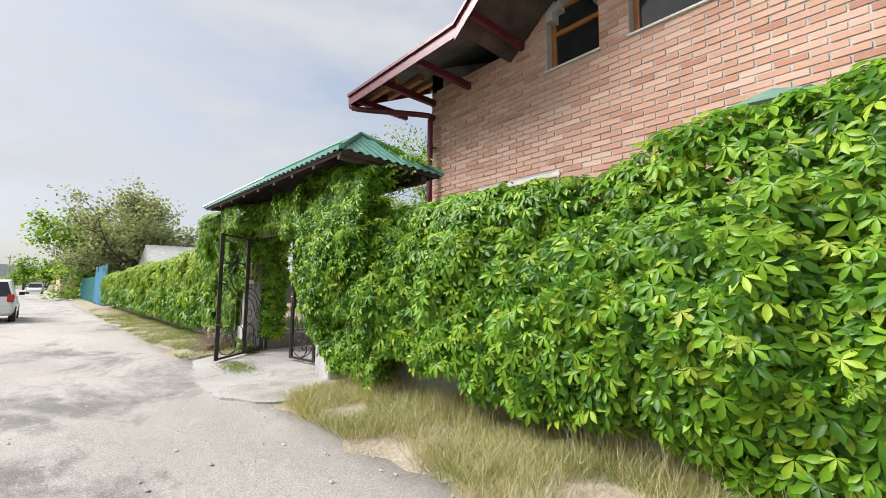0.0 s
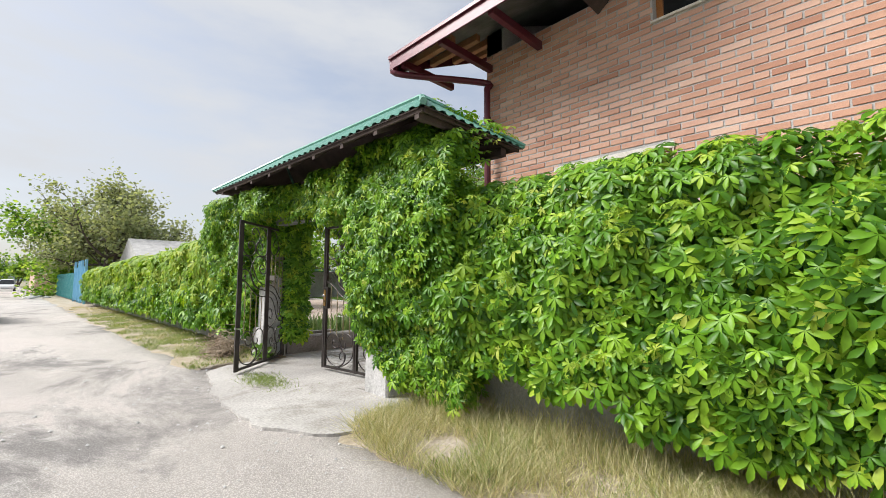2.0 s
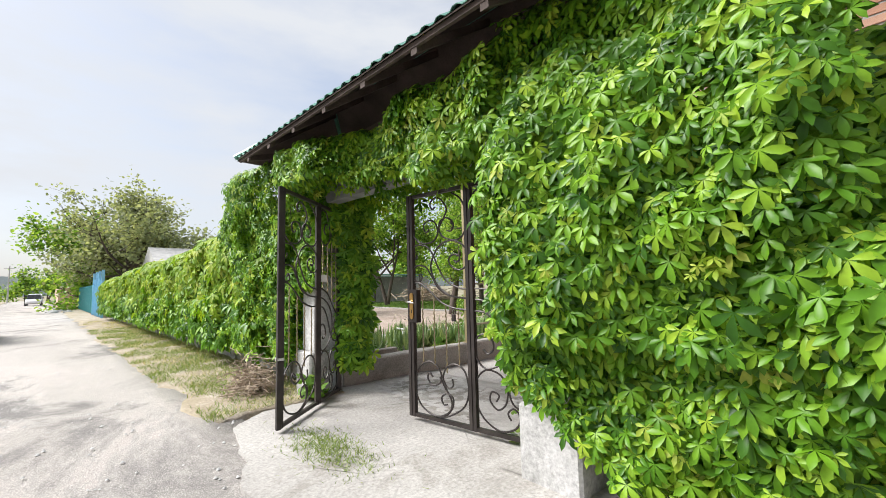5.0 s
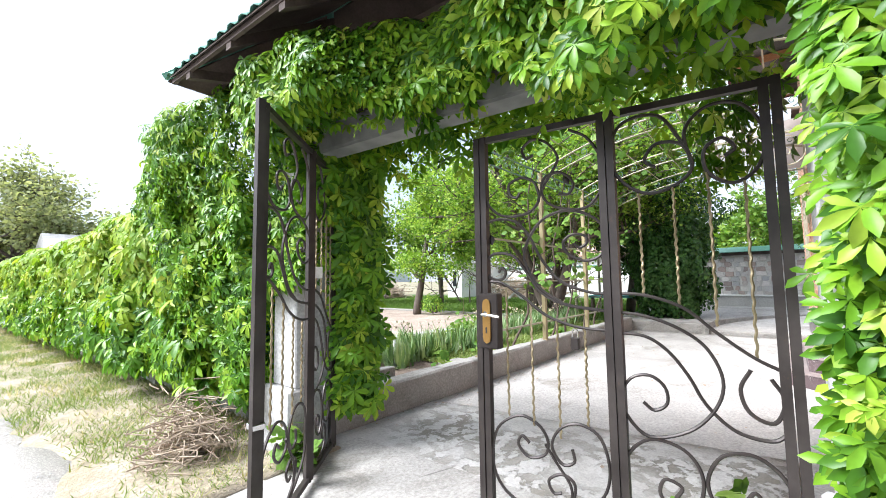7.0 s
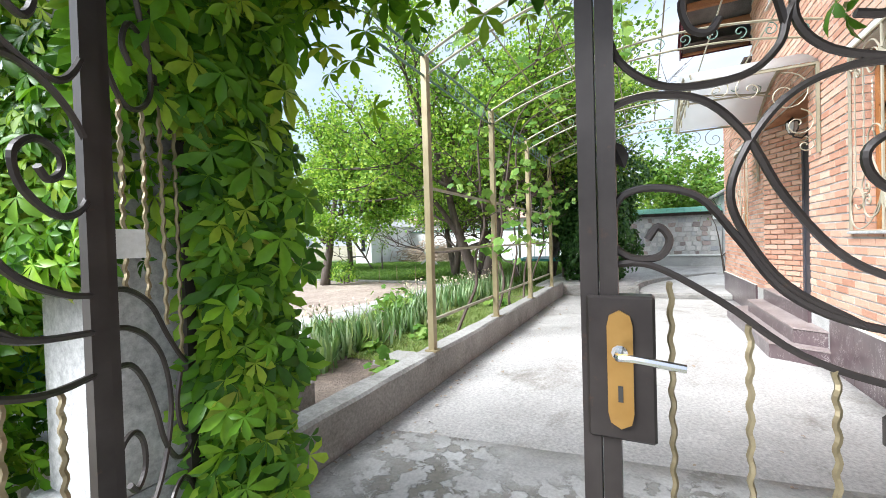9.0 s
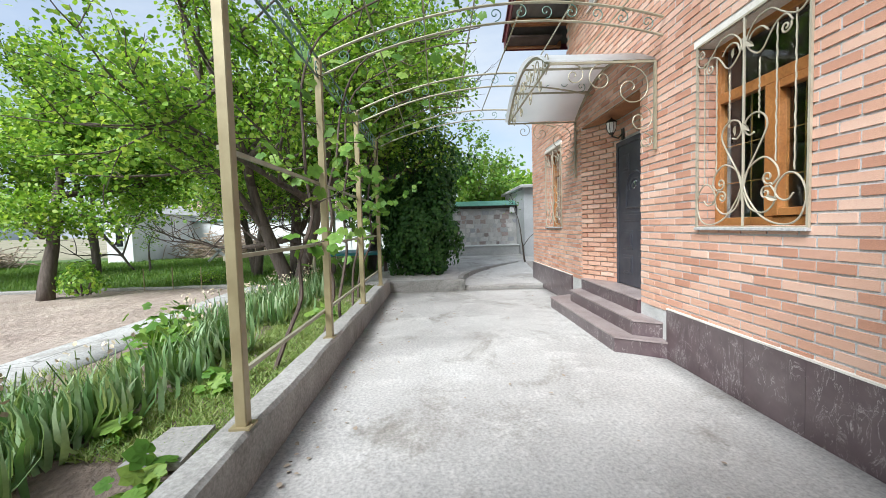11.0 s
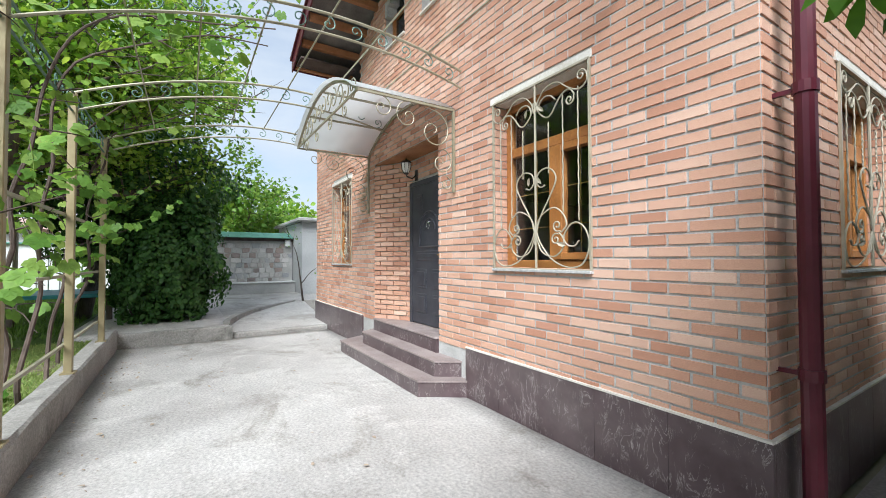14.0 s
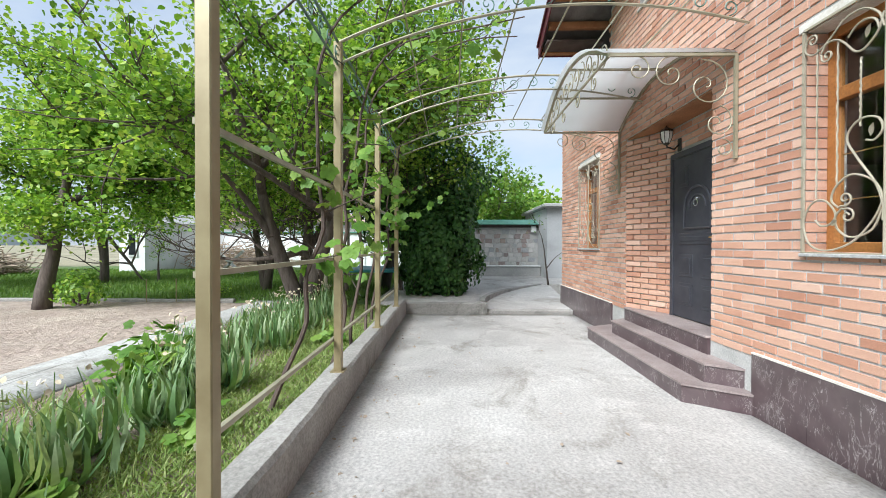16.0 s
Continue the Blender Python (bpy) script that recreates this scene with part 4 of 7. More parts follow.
def grille(origin, along, out_dir, w, h, label):
    """A wrought grille of scrolls, circles and twisted bars in a square frame."""
    gr = wall_frame("window_grille", label, "grille", origin, along, out_dir)
    y = 0.02
    linked("grille_frame", *join(tube([(0, y, 0), (0, y, h)], 0.009, square=True), tube([(w, y, 0), (w, y, h)], 0.009, square=True), tube([(0, y, 0), (w, y, 0)], 0.009, square=True), tube([(0, y, h), (w, y, h)], 0.009, square=True)), M_grille, gr)
    c = w / 2
    linked("centre_bar", *tube([(c, y, 0), (c, y, h)], 0.011, 6), M_grille, gr)
    for k, (z0, z1) in zip((-3, -2, -1, 1, 2, 3), ((0.24, 0.89), (0.29, 0.88), (0.50, 0.77), (0.50, 0.77), (0.29, 0.88), (0.24, 0.89))):
        x = c + k * w * 0.135
        n = 70
        bar = []
        for i in range(n + 1):
            a = i * 0.9
            bar.append((x + 0.0016 * math.cos(a), y + 0.0016 * math.sin(a), h * (z0 + (z1 - z0) * i / n)))
        linked("twisted_bar", *tube(bar, 0.006, 5), M_grille, gr)
    for sgn in (-1, 1):
        def pt(q):
            return [(c + sgn * a, y + 0.004, b) for a, b in q]
        def line(q, tail=()):
            pts = smooth_line([(a * w, b * h) for a, b in q], 6) + list(tail)
            linked("scroll", *tube(pt(pts), 0.007, 6), M_grille, gr)
        line([(0.005, 0.21), (0.05, 0.14), (0.15, 0.06), (0.26, 0.022), (0.37, 0.015), (0.45, 0.045), (0.49, 0.125), (0.46, 0.195), (0.40, 0.23), (0.34, 0.225), (0.285, 0.185), (0.275, 0.15), (0.315, 0.122), (0.37, 0.12), (0.405, 0.145)])
        line([(0.008, 0.13), (0.012, 0.22), (0.065, 0.285), (0.18, 0.318), (0.27, 0.28), (0.30, 0.225), (0.255, 0.19)], spiral(0.215 * w, h * 0.225, 0.045 * w, 1.3, -60, -1))
        line([(0.01, 0.17), (0.065, 0.095), (0.175, 0.068), (0.255, 0.10), (0.275, 0.15), (0.235, 0.187)], spiral(0.20 * w, h * 0.155, 0.045 * w, 1.3, 60, 1))
        line([(0.004, 0.18), (0.045, 0.268), (0.145, 0.377), (0.205, 0.456), (0.18, 0.507), (0.11, 0.53), (0.035, 0.512), (0.014, 0.466), (0.055, 0.435), (0.10, 0.442)])
        line([(0.01, 0.845), (0.04, 0.905), (0.12, 0.952), (0.225, 0.953), (0.30, 0.915), (0.365, 0.885), (0.43, 0.872), (0.485, 0.90), (0.478, 0.942)], spiral(0.435 * w, h * 0.935, 0.04 * w, 1.3, 20, 1))
        line([(0.012, 0.90), (0.04, 0.84), (0.11, 0.797), (0.165, 0.802), (0.22, 0.85), (0.275, 0.885), (0.34, 0.89), (0.38, 0.855)], spiral(0.335 * w, h * 0.84, 0.04 * w, 1.3, 20, -1))
        line([(0.035, 0.845), (0.055, 0.885), (0.10, 0.905), (0.16, 0.90), (0.205, 0.87)])
        for lx, lz, tilt in ((0.10 * w, h * 0.83, 40), (0.30 * w, h * 0.12, 70), (0.07 * w, h * 0.45, 30)):
            lv, lf = leaflet(0.085, 0.022, tilt, -0.3, 0.5)
            linked("leaf_ornament", [(c + sgn * (lx + p[0]), y + 0.012 + p[2], lz + p[1]) for p in lv], lf, M_grille, gr)
    return gr


for (a, b, p, q), lab in ((WIN1, "brown framed window with dark panes beside the door"), (WIN2, "brown framed window beyond the door")):
    window((b, 0, p), (-1, 0, 0), (0, 1, 0), b - a, q - p, lab)
    grille((b, 0, p), (-1, 0, 0), (0, 1, 0), b - a, q - p, "cream painted wrought iron window grille with scrolls")
window((WX, -WIN3[0], WIN3[2]), (0, -1, 0), (-1, 0, 0), WIN3[1] - WIN3[0], WIN3[3] - WIN3[2], "brown framed window facing the street fence")
grille((WX, -WIN3[0], WIN3[2]), (0, -1, 0), (-1, 0, 0), WIN3[1] - WIN3[0], WIN3[3] - WIN3[2], "cream painted wrought iron grille on the street wall")


def upper_window(origin, along, out_dir, w, h):
    """A small gable window: frame, crossbar, panes and a pale sill strip."""
    wi = wall_frame("window_2", "dark upper gable window in a wooden frame", "window", origin, along, out_dir, "structure")
    linked("window_frame", *join(box(0, 0.07, -0.2, -0.13, 0, h), box(w - 0.07, w, -0.2, -0.13, 0, h), box(0.07, w - 0.07, -0.2, -0.13, 0, 0.07), box(0.07, w - 0.07, -0.2, -0.13, h - 0.07, h), box(0.07, w - 0.07, -0.2, -0.13, h * 0.55, h * 0.55 + 0.06)), M_wood, wi)
    linked("pane", *box(0.06, w - 0.06, -0.172, -0.166, 0.06, h - 0.06), M_carglass, wi)
    linked("window_sill", *box(-0.02, w + 0.02, -0.2, 0.04, -0.03, 0, 0.004), M_lintel, wi)


upper_window((UP_N1[1], 0, UP_N1[2]), (-1, 0, 0), (0, 1, 0), UP_N1[1] - UP_N1[0], 0.95)
upper_window((UP_N2[1], 0, UP_N2[2]), (-1, 0, 0), (0, 1, 0), UP_N2[1] - UP_N2[0], 1.15)
upper_window((WX, -UP_W1[0], UP_W1[2]), (0, -1, 0), (-1, 0, 0), UP_W1[1] - UP_W1[0], 1.0)
upper_window((WX, -UP_W2[0], UP_W2[2]), (0, -1, 0), (-1, 0, 0), UP_W2[1] - UP_W2[0], 1.25)


# roof: hipped main roof with a gable over each group of upper windows
roof = thing("house_roof", "maroon edged hipped house roof with deep eaves", "roof", kind="structure")


def slab(quad, thick, name, material):
    """A flat roof slab over four or three corners."""
    top = [Vector(p) for p in quad]
    n = len(top)
    v = [tuple(p) for p in top] + [tuple(p - Vector((0, 0, thick))) for p in top]
    f = [tuple(range(n)), tuple(range(2 * n - 1, n - 1, -1))] + [(i, n + i, n + (i + 1) % n, (i + 1) % n) for i in range(n)]
    return linked(name, v, f, material, roof)


X0, X1, Y0, Y1 = -OVER, 6.9, -WEST_LEN - OVER, 1.0
RIDGE_X, RIDGE_Z, EAST_Z = 2.95, 6.80, 5.12
GW0, GW1, GWP = -1.85, -7.7, -4.75
E0 = EAVE + 0.02
slab([(X0, Y1, E0), (RIDGE_X, Y1, RIDGE_Z), (RIDGE_X, GW0, RIDGE_Z), (X0, GW0, E0)], 0.05, "roof_slope", M_under)
slab([(X0, GW1, E0), (RIDGE_X, GW1, RIDGE_Z), (RIDGE_X, Y0, RIDGE_Z), (X0, Y0, E0)], 0.05, "roof_slope", M_under)
slab([(0.2, GW0, E0 + 0.6), (RIDGE_X, GW0, RIDGE_Z), (RIDGE_X, GW1, RIDGE_Z), (0.2, GW1, E0 + 0.6)], 0.05, "roof_slope", M_under)
slab([(X1, Y1, EAST_Z), (X1, Y0, EAST_Z), (RIDGE_X, Y0, RIDGE_Z), (RIDGE_X, Y1, RIDGE_Z)], 0.05, "roof_slope", M_under)
slab([(6.05, 0.12, 4.46), (NORTH_LEN + 0.12, 0.12, 4.46), (NORTH_LEN + 0.12, Y0, 4.46), (6.05, Y0, 4.46)], 0.06, "low_roof", M_soffit)
slab([(6.0, -0.1, EAST_Z + 0.3), (6.0, Y0, EAST_Z + 0.3), (6.0 + 0.15, Y0, 4.4), (6.0 + 0.15, -0.1, 4.4)], 0.05, "upper_wall", M_mortar)
slab([(X0, GW0, E0), (4, GW0, E0), (4, GWP, E0 + 2.25), (X0, GWP, E0 + 2.25)], 0.06, "gable_slope", M_soffit)
slab([(X0, GW1, E0), (X0, GWP, E0 + 2.25), (4, GWP, E0 + 2.25), (4, GW1, E0)], 0.06, "gable_slope", M_soffit)


def board(a, b, drop, out_dir, name="fascia"):
    """A fascia strip from a to b, hanging down by drop, with a lip on its top edge."""
    a, b, o = Vector(a), Vector(b), Vector(out_dir)
    pieces = []
    for t, u, dz0, dz1 in ((0.0, 0.022, -drop, 0.05), (0.022, 0.055, 0.0, 0.05)):
        v = [p + o * dd + Vector((0, 0, dz)) for dd in (t, u) for p in (a, b) for dz in (dz0, dz1)]
        pieces.append(([tuple(p) for p in v], [(0, 1, 3, 2), (4, 6, 7, 5), (1, 5, 7, 3), (0, 2, 6, 4), (0, 4, 5, 1), (2, 3, 7, 6)]))
    return linked(name, *join(*pieces), M_fascia, roof)


board((X0, Y1, E0), (RIDGE_X, Y1, RIDGE_Z), 0.2, (0, 1, 0))
board((X1, Y1, EAST_Z), (RIDGE_X, Y1, RIDGE_Z), 0.2, (0, 1, 0))
board((X1, Y1, EAST_Z), (X1, Y0, EAST_Z), 0.16, (1, 0, 0))
board((X0, Y1, E0), (X0, GW0, E0), 0.16, (-1, 0, 0))
board((X0, GW0, E0), (X0, GWP, E0 + 2.25), 0.2, (-1, 0, 0))
board((X0, GW1, E0), (X0, GWP, E0 + 2.25), 0.2, (-1, 0, 0))
board((X0, GW1, E0), (X0, Y0, E0), 0.16, (-1, 0, 0))
for y in (0.75, -0.1, -1.0):
    linked("rafter", *join(box(X0 + 0.03, 0.1, y - 0.04, y + 0.04, EAVE - 0.16, EAVE - 0.05, 0.004)), M_fascia, roof)
for k in range(5):
    y = GW0 - 0.25 - k * 0.6
    z = E0 + (GW0 - y) * 0.776
    linked("rafter", *box(X0 + 0.03, 0.1, y - 0.04, y + 0.04, z - 0.17, z - 0.07, 0.004), M_fascia, roof)
for k in range(8):
    x = X1 - 0.06 - k * 0.5
    z = EAST_Z + (X1 - x) * 0.4
    linked("rafter", *box(x - 0.045, x + 0.045, -0.1, Y1 - 0.03, z - 0.17, z - 0.06, 0.004), M_rafter, roof)
for k in range(7):
    x = X0 + 0.3 + k * 0.55
    z = E0 + (x - X0) * 0.48
    linked("rafter", *box(x - 0.045, x + 0.045, -0.1, Y1 - 0.03, z - 0.19, z - 0.08, 0.004), M_rafter, roof)
linked("tail_board", *box(X1 - 0.5, X1 - 0.02, 0.0, Y1 - 0.03, EAST_Z - 0.12, EAST_Z - 0.09), M_soffit, roof)

# gutter leg and downpipe at the corner
pipe_col = thing("downpipe", "maroon metal downpipe at the house corner", "downpipe")
PX, PY = -0.02, -0.12
linked("pipe_run", *tube([(PX, PY, 0.12), (PX, PY, 4.40)], 0.05, 12), M_fascia, pipe_col, )
linked("elbow", *tube(smooth_line([(PX, PY, 4.38), (PX - 0.02, PY + 0.06, 4.50), (X0 + 0.1, Y1 - 0.15, EAVE - 0.22), (X0 + 0.06, Y1 - 0.05, EAVE - 0.1)], 5), 0.05, 12), M_fascia, pipe_col)
linked("shoe", *tube([(PX, PY, 0.16), (PX, PY, 0.09), (PX - 0.1, PY + 0.03, 0.03)], 0.052, 12), M_fascia, pipe_col)
for z in (0.9, 2.4, 3.9):
    linked("collar", *lathe([(0.051, -0.03), (0.058, -0.03), (0.058, 0.03), (0.051, 0.03)], 14, (PX, PY, z)), M_fascia, pipe_col)
    linked("bracket", *box(PX + 0.03, WX + 0.01, PY - 0.012, PY + 0.012, z - 0.012, z + 0.012), M_fascia, pipe_col)


# canopy over the door
canopy = thing("door_canopy", "grey polycarbonate barrel canopy on scrolled iron brackets", "canopy")
CX0, CX1, CZ, CR, CY = 3.08, 5.66, 3.215, 0.42, 1.18


def canopy_z(x):
    u = (x - (CX0 + CX1) / 2) / ((CX1 - CX0) / 2)
    return CZ + CR * (1 - u * u)


cxs = np.linspace(CX0, CX1, 21)
v = [(x, y, canopy_z(x) + dz) for dz in (0.025, 0.033) for y in (0.02, CY + 0.06) for x in cxs]
n = len(cxs)
f = []
for i in range(n - 1):
    f += [(i, i + 1, n + i + 1, n + i), (2 * n + i, 3 * n + i, 3 * n + i + 1, 2 * n + i + 1), (i, 2 * n + i, 2 * n + i + 1, i + 1), (n + i, n + i + 1, 3 * n + i + 1, 3 * n + i)]
linked("canopy_sheet", v, f, M_poly, canopy, smooth=True)
for y in (0.03, CY):
    linked("canopy_arch", *tube([(x, y, canopy_z(x)) for x in cxs], 0.014, square=True), M_arch, canopy)
for x in (CX0, CX0 + 0.62, (CX0 + CX1) / 2, CX1 - 0.62, CX1):
    linked("purlin", *tube([(x, 0.03, canopy_z(x)), (x, CY, canopy_z(x))], 0.012, square=True), M_arch, canopy)
linked("front_tie", *tube([(CX0, CY, CZ), (CX1, CY, CZ)], 0.010, square=True), M_arch, canopy)
for x in (CX0, CX1):
    linked("wall_strut", *tube([(x, 0.03, CZ), (x, 0.03, CZ - 0.95)], 0.014, square=True), M_arch, canopy)
    for cy, cz, r, st, tw in ((0.30, CZ - 0.28, 0.24, 80, 1.5), (0.20, CZ - 0.62, 0.16, 100, 1.4), (0.62, CZ - 0.17, 0.16, 90, -1.4), (0.92, CZ - 0.13, 0.12, 90, 1.4), (0.14, CZ - 0.86, 0.09, 90, 1.3)):
        linked("scroll", *tube([(x, a, b) for a, b in spiral(cy, cz, r, abs(tw), st, 1 if tw > 0 else -1)], 0.006, 6), M_arch, canopy)
for k in range(6):
    x = CX0 + 0.28 + k * (CX1 - CX0 - 0.5) / 5
    for sg in (-1, 1):
        linked("scroll", *tube([(x + sg * 0.11 + a * 1.0, CY, b) for a, b in spiral(0, (CZ + canopy_z(x)) / 2, 0.13, 1.3, 90 if sg > 0 else -90, sg)], 0.007, 6), M_arch, canopy)
for k in range(4):
    x = CX0 + 0.4 + k * 0.55
    linked("scroll", *tube([(x + a, CY, b) for a, b in spiral(0, CZ - 0.09, 0.10, 1.4, 90, 1 if k % 2 else -1)], 0.007, 6), M_arch, canopy)


# pergola over the drive
pergola = thing("pergola", "cream gold metal pergola with scrolled arches over the drive", "pergola")
POST_X, POST_Y, POST_TOP = (0.96, 2.92, 4.88, 6.82), 3.645, 3.27


def arch_z(y):
    u = y / POST_Y
    return 3.60 + (POST_TOP - 3.60) * u + 1.32 * u * (1 - u)


for x in POST_X:
    po = linked("post", *box(x - 0.035, x + 0.035, POST_Y - 0.035, POST_Y + 0.035, 0.34, POST_TOP, 0.006), M_post, pergola)
    linked("base_plate", *box(x - 0.06, x + 0.06, POST_Y - 0.06, POST_Y + 0.06, 0.33, 0.345), M_post, po)
    ys = np.linspace(POST_Y, 0.03, 22)
    ar = linked("arch", *join(tube([(x, y, arch_z(y)) for y in ys], 0.014, 6), tube([(x, y, arch_z(y) - 0.19) for y in ys], 0.012, 6)), M_arch, pergola)
    for k in range(13):
        y = 0.2 + k * 0.265
        sg = 1 if k % 2 else -1
        zc = arch_z(y) - 0.095
        linked("scroll", *tube([(x, a, b) for a, b in spiral(y, zc, 0.075, 1.3, 90 * sg, sg, 0.01, 18)] , 0.006, 5), M_patina, ar)
for k in range(6):
    y = 0.45 + k * 0.52
    linked("roof_rod", *tube([(POST_X[0] - 1.2, y, arch_z(y) + 0.016), (POST_X[-1] + 0.1, y, arch_z(y) + 0.016)], 0.009, 5), M_arch, pergola)
linked("post_beam", *join(tube([(POST_X[0] - 1.0, POST_Y, POST_TOP), (POST_X[-1], POST_Y, POST_TOP)], 0.014, 6), tube([(POST_X[0] - 1.0, POST_Y, POST_TOP - 0.2), (POST_X[-1], POST_Y, POST_TOP - 0.2)], 0.012, 6)), M_patina, pergola)
for k in range(26):
    x = POST_X[0] + 0.12 + k * 0.225
    sg = 1 if k % 2 else -1
    linked("scroll", *tube([(a, POST_Y, b) for a, b in spiral(x, POST_TOP - 0.1, 0.075, 1.3, 90 * sg, sg, 0.01, 16)], 0.006, 5), M_patina, pergola)
for a, b in zip(POST_X, POST_X[1:]):
    for z in (0.62, 1.34, 1.98):
        linked("rail", *tube([(a, POST_Y + 0.05, z), (b, POST_Y + 0.05, z)], 0.014, square=True), M_arch, pergola)


# ---- fence, gate and creeper ----
def along_wall(s0, s1, d0, d1, z0, z1):
    """A block that follows the fence line."""
    v = [street(s, d, z) for z in (z0, z1) for s in (s0, s1) for d in (d0, d1)]
    return v, [(0, 1, 3, 2), (4, 6, 7, 5), (0, 4, 5, 1), (2, 3, 7, 6), (0, 2, 6, 4), (1, 5, 7, 3)]


def low_wall(name, s0, s1, top, label):
    """A low concrete wall cast in bays, its top edge chipped."""
    n = int((s1 - s0) / 0.25)
    v, f = [], []
    for i in range(n + 1):
        s = s0 + (s1 - s0) * i / n
        w = noise.noise((s * 1.7, 2.0, 1.0)) * 0.018
        for d, z in ((0.0, -0.1), (0.0 + w * 0.5, top - 0.02 + w), (-0.02, top + w), (-0.22, top + w), (-0.24, -0.1)):
            v.append(street(s, d, z))
    for i in range(n):
        for k in range(4):
            f.append((i * 5 + k, i * 5 + k + 1, i * 5 + k + 6, i * 5 + k + 5))
    f += [tuple(range(5)), tuple(range(n * 5 + 4, n * 5 - 1, -1))]
    wall = tagged(linked(name, v, f, M_wallcon), label, "wall", "", "structure")
    return wall


low_wall("fence_wall_south", -14, -0.15, 0.47, "low pale concrete fence wall under creeper")
low_wall("fence_wall_north", 3.72, 26, 0.42, "low pale concrete fence wall under creeper")
for s in np.arange(4.6, 25, 2.4):
    linked("buttress", *along_wall(s, s + 0.22, 0.0, 0.035, -0.05, 0.44), M_wallcon)["kind"] = "structure"

fence = thing("fence", "teal metal bar fence overgrown by creeper", "fence")
for s in np.arange(-13.5, -0.3, 2.0):
    linked("fence_post", *along_wall(s, s + 0.06, -0.15, -0.09, 0.45, 2.05), M_teal, fence)
for z in (0.60, 1.3, 1.95):
    linked("fence_rail", *along_wall(-14, -0.2, -0.11, -0.07, z, z + 0.045), M_teal, fence)
# opaque sheet added as backing, so gaps between creeper leaves stay dark
linked("fence_sheet", *along_wall(-14, -0.2, -0.135, -0.125, 0.66, 1.9), M_teal, fence)
for s in np.arange(4.2, 25, 2.0):
    linked("fence_post", *along_wall(s, s + 0.06, -0.15, -0.09, 0.40, 1.8), M_teal, fence)
# the same added backing behind the far creeper
linked("fence_sheet", *along_wall(3.8, 25, -0.135, -0.125, 0.5, 1.75), M_teal, fence)

# gate pillars and the channel beam over the opening
pier_r = tagged(linked("gate_pillar", *join(box(-1.86, -1.42, -0.10, 0.36, 0, 0.52, 0.02), box(-1.80, -1.46, -0.04, 0.32, 0.52, 2.9, 0.01)), M_wallcon), "pale cast concrete gate pillar under creeper", "pillar", "", "structure")
pier_l = tagged(linked("gate_pillar", *join(box(-2.02, -1.58, 3.34, 3.76, 0, 0.55, 0.02), box(-1.96, -1.62, 3.36, 3.70, 0.55, 2.9, 0.01)), M_wallcon), "pale grey green gate pillar under creeper", "pillar", "", "structure")
beam = thing("gate_beam", "dark steel channel beam over the gate", "beam")
bx0, bx1 = (-1.86, 3.36), (-1.62, 0.30)
for k, (dx, z0, z1, w) in enumerate(((0.0, 2.36, 2.38, 0.16), (-0.075, 2.38, 2.56, 0.016), (0.075, 2.38, 2.56, 0.016), (0.0, 2.56, 2.575, 0.16))):
    v = [(p[0] + dx + e * w / 2, p[1], z) for z in (z0, z1) for p in (bx0, bx1) for e in (-1, 1)]
    linked("web" if k in (1, 2) else "flange", v, [(0, 1, 3, 2), (4, 6, 7, 5), (0, 4, 5, 1), (2, 3, 7, 6), (0, 2, 6, 4), (1, 5, 7, 3)], M_beam, beam)


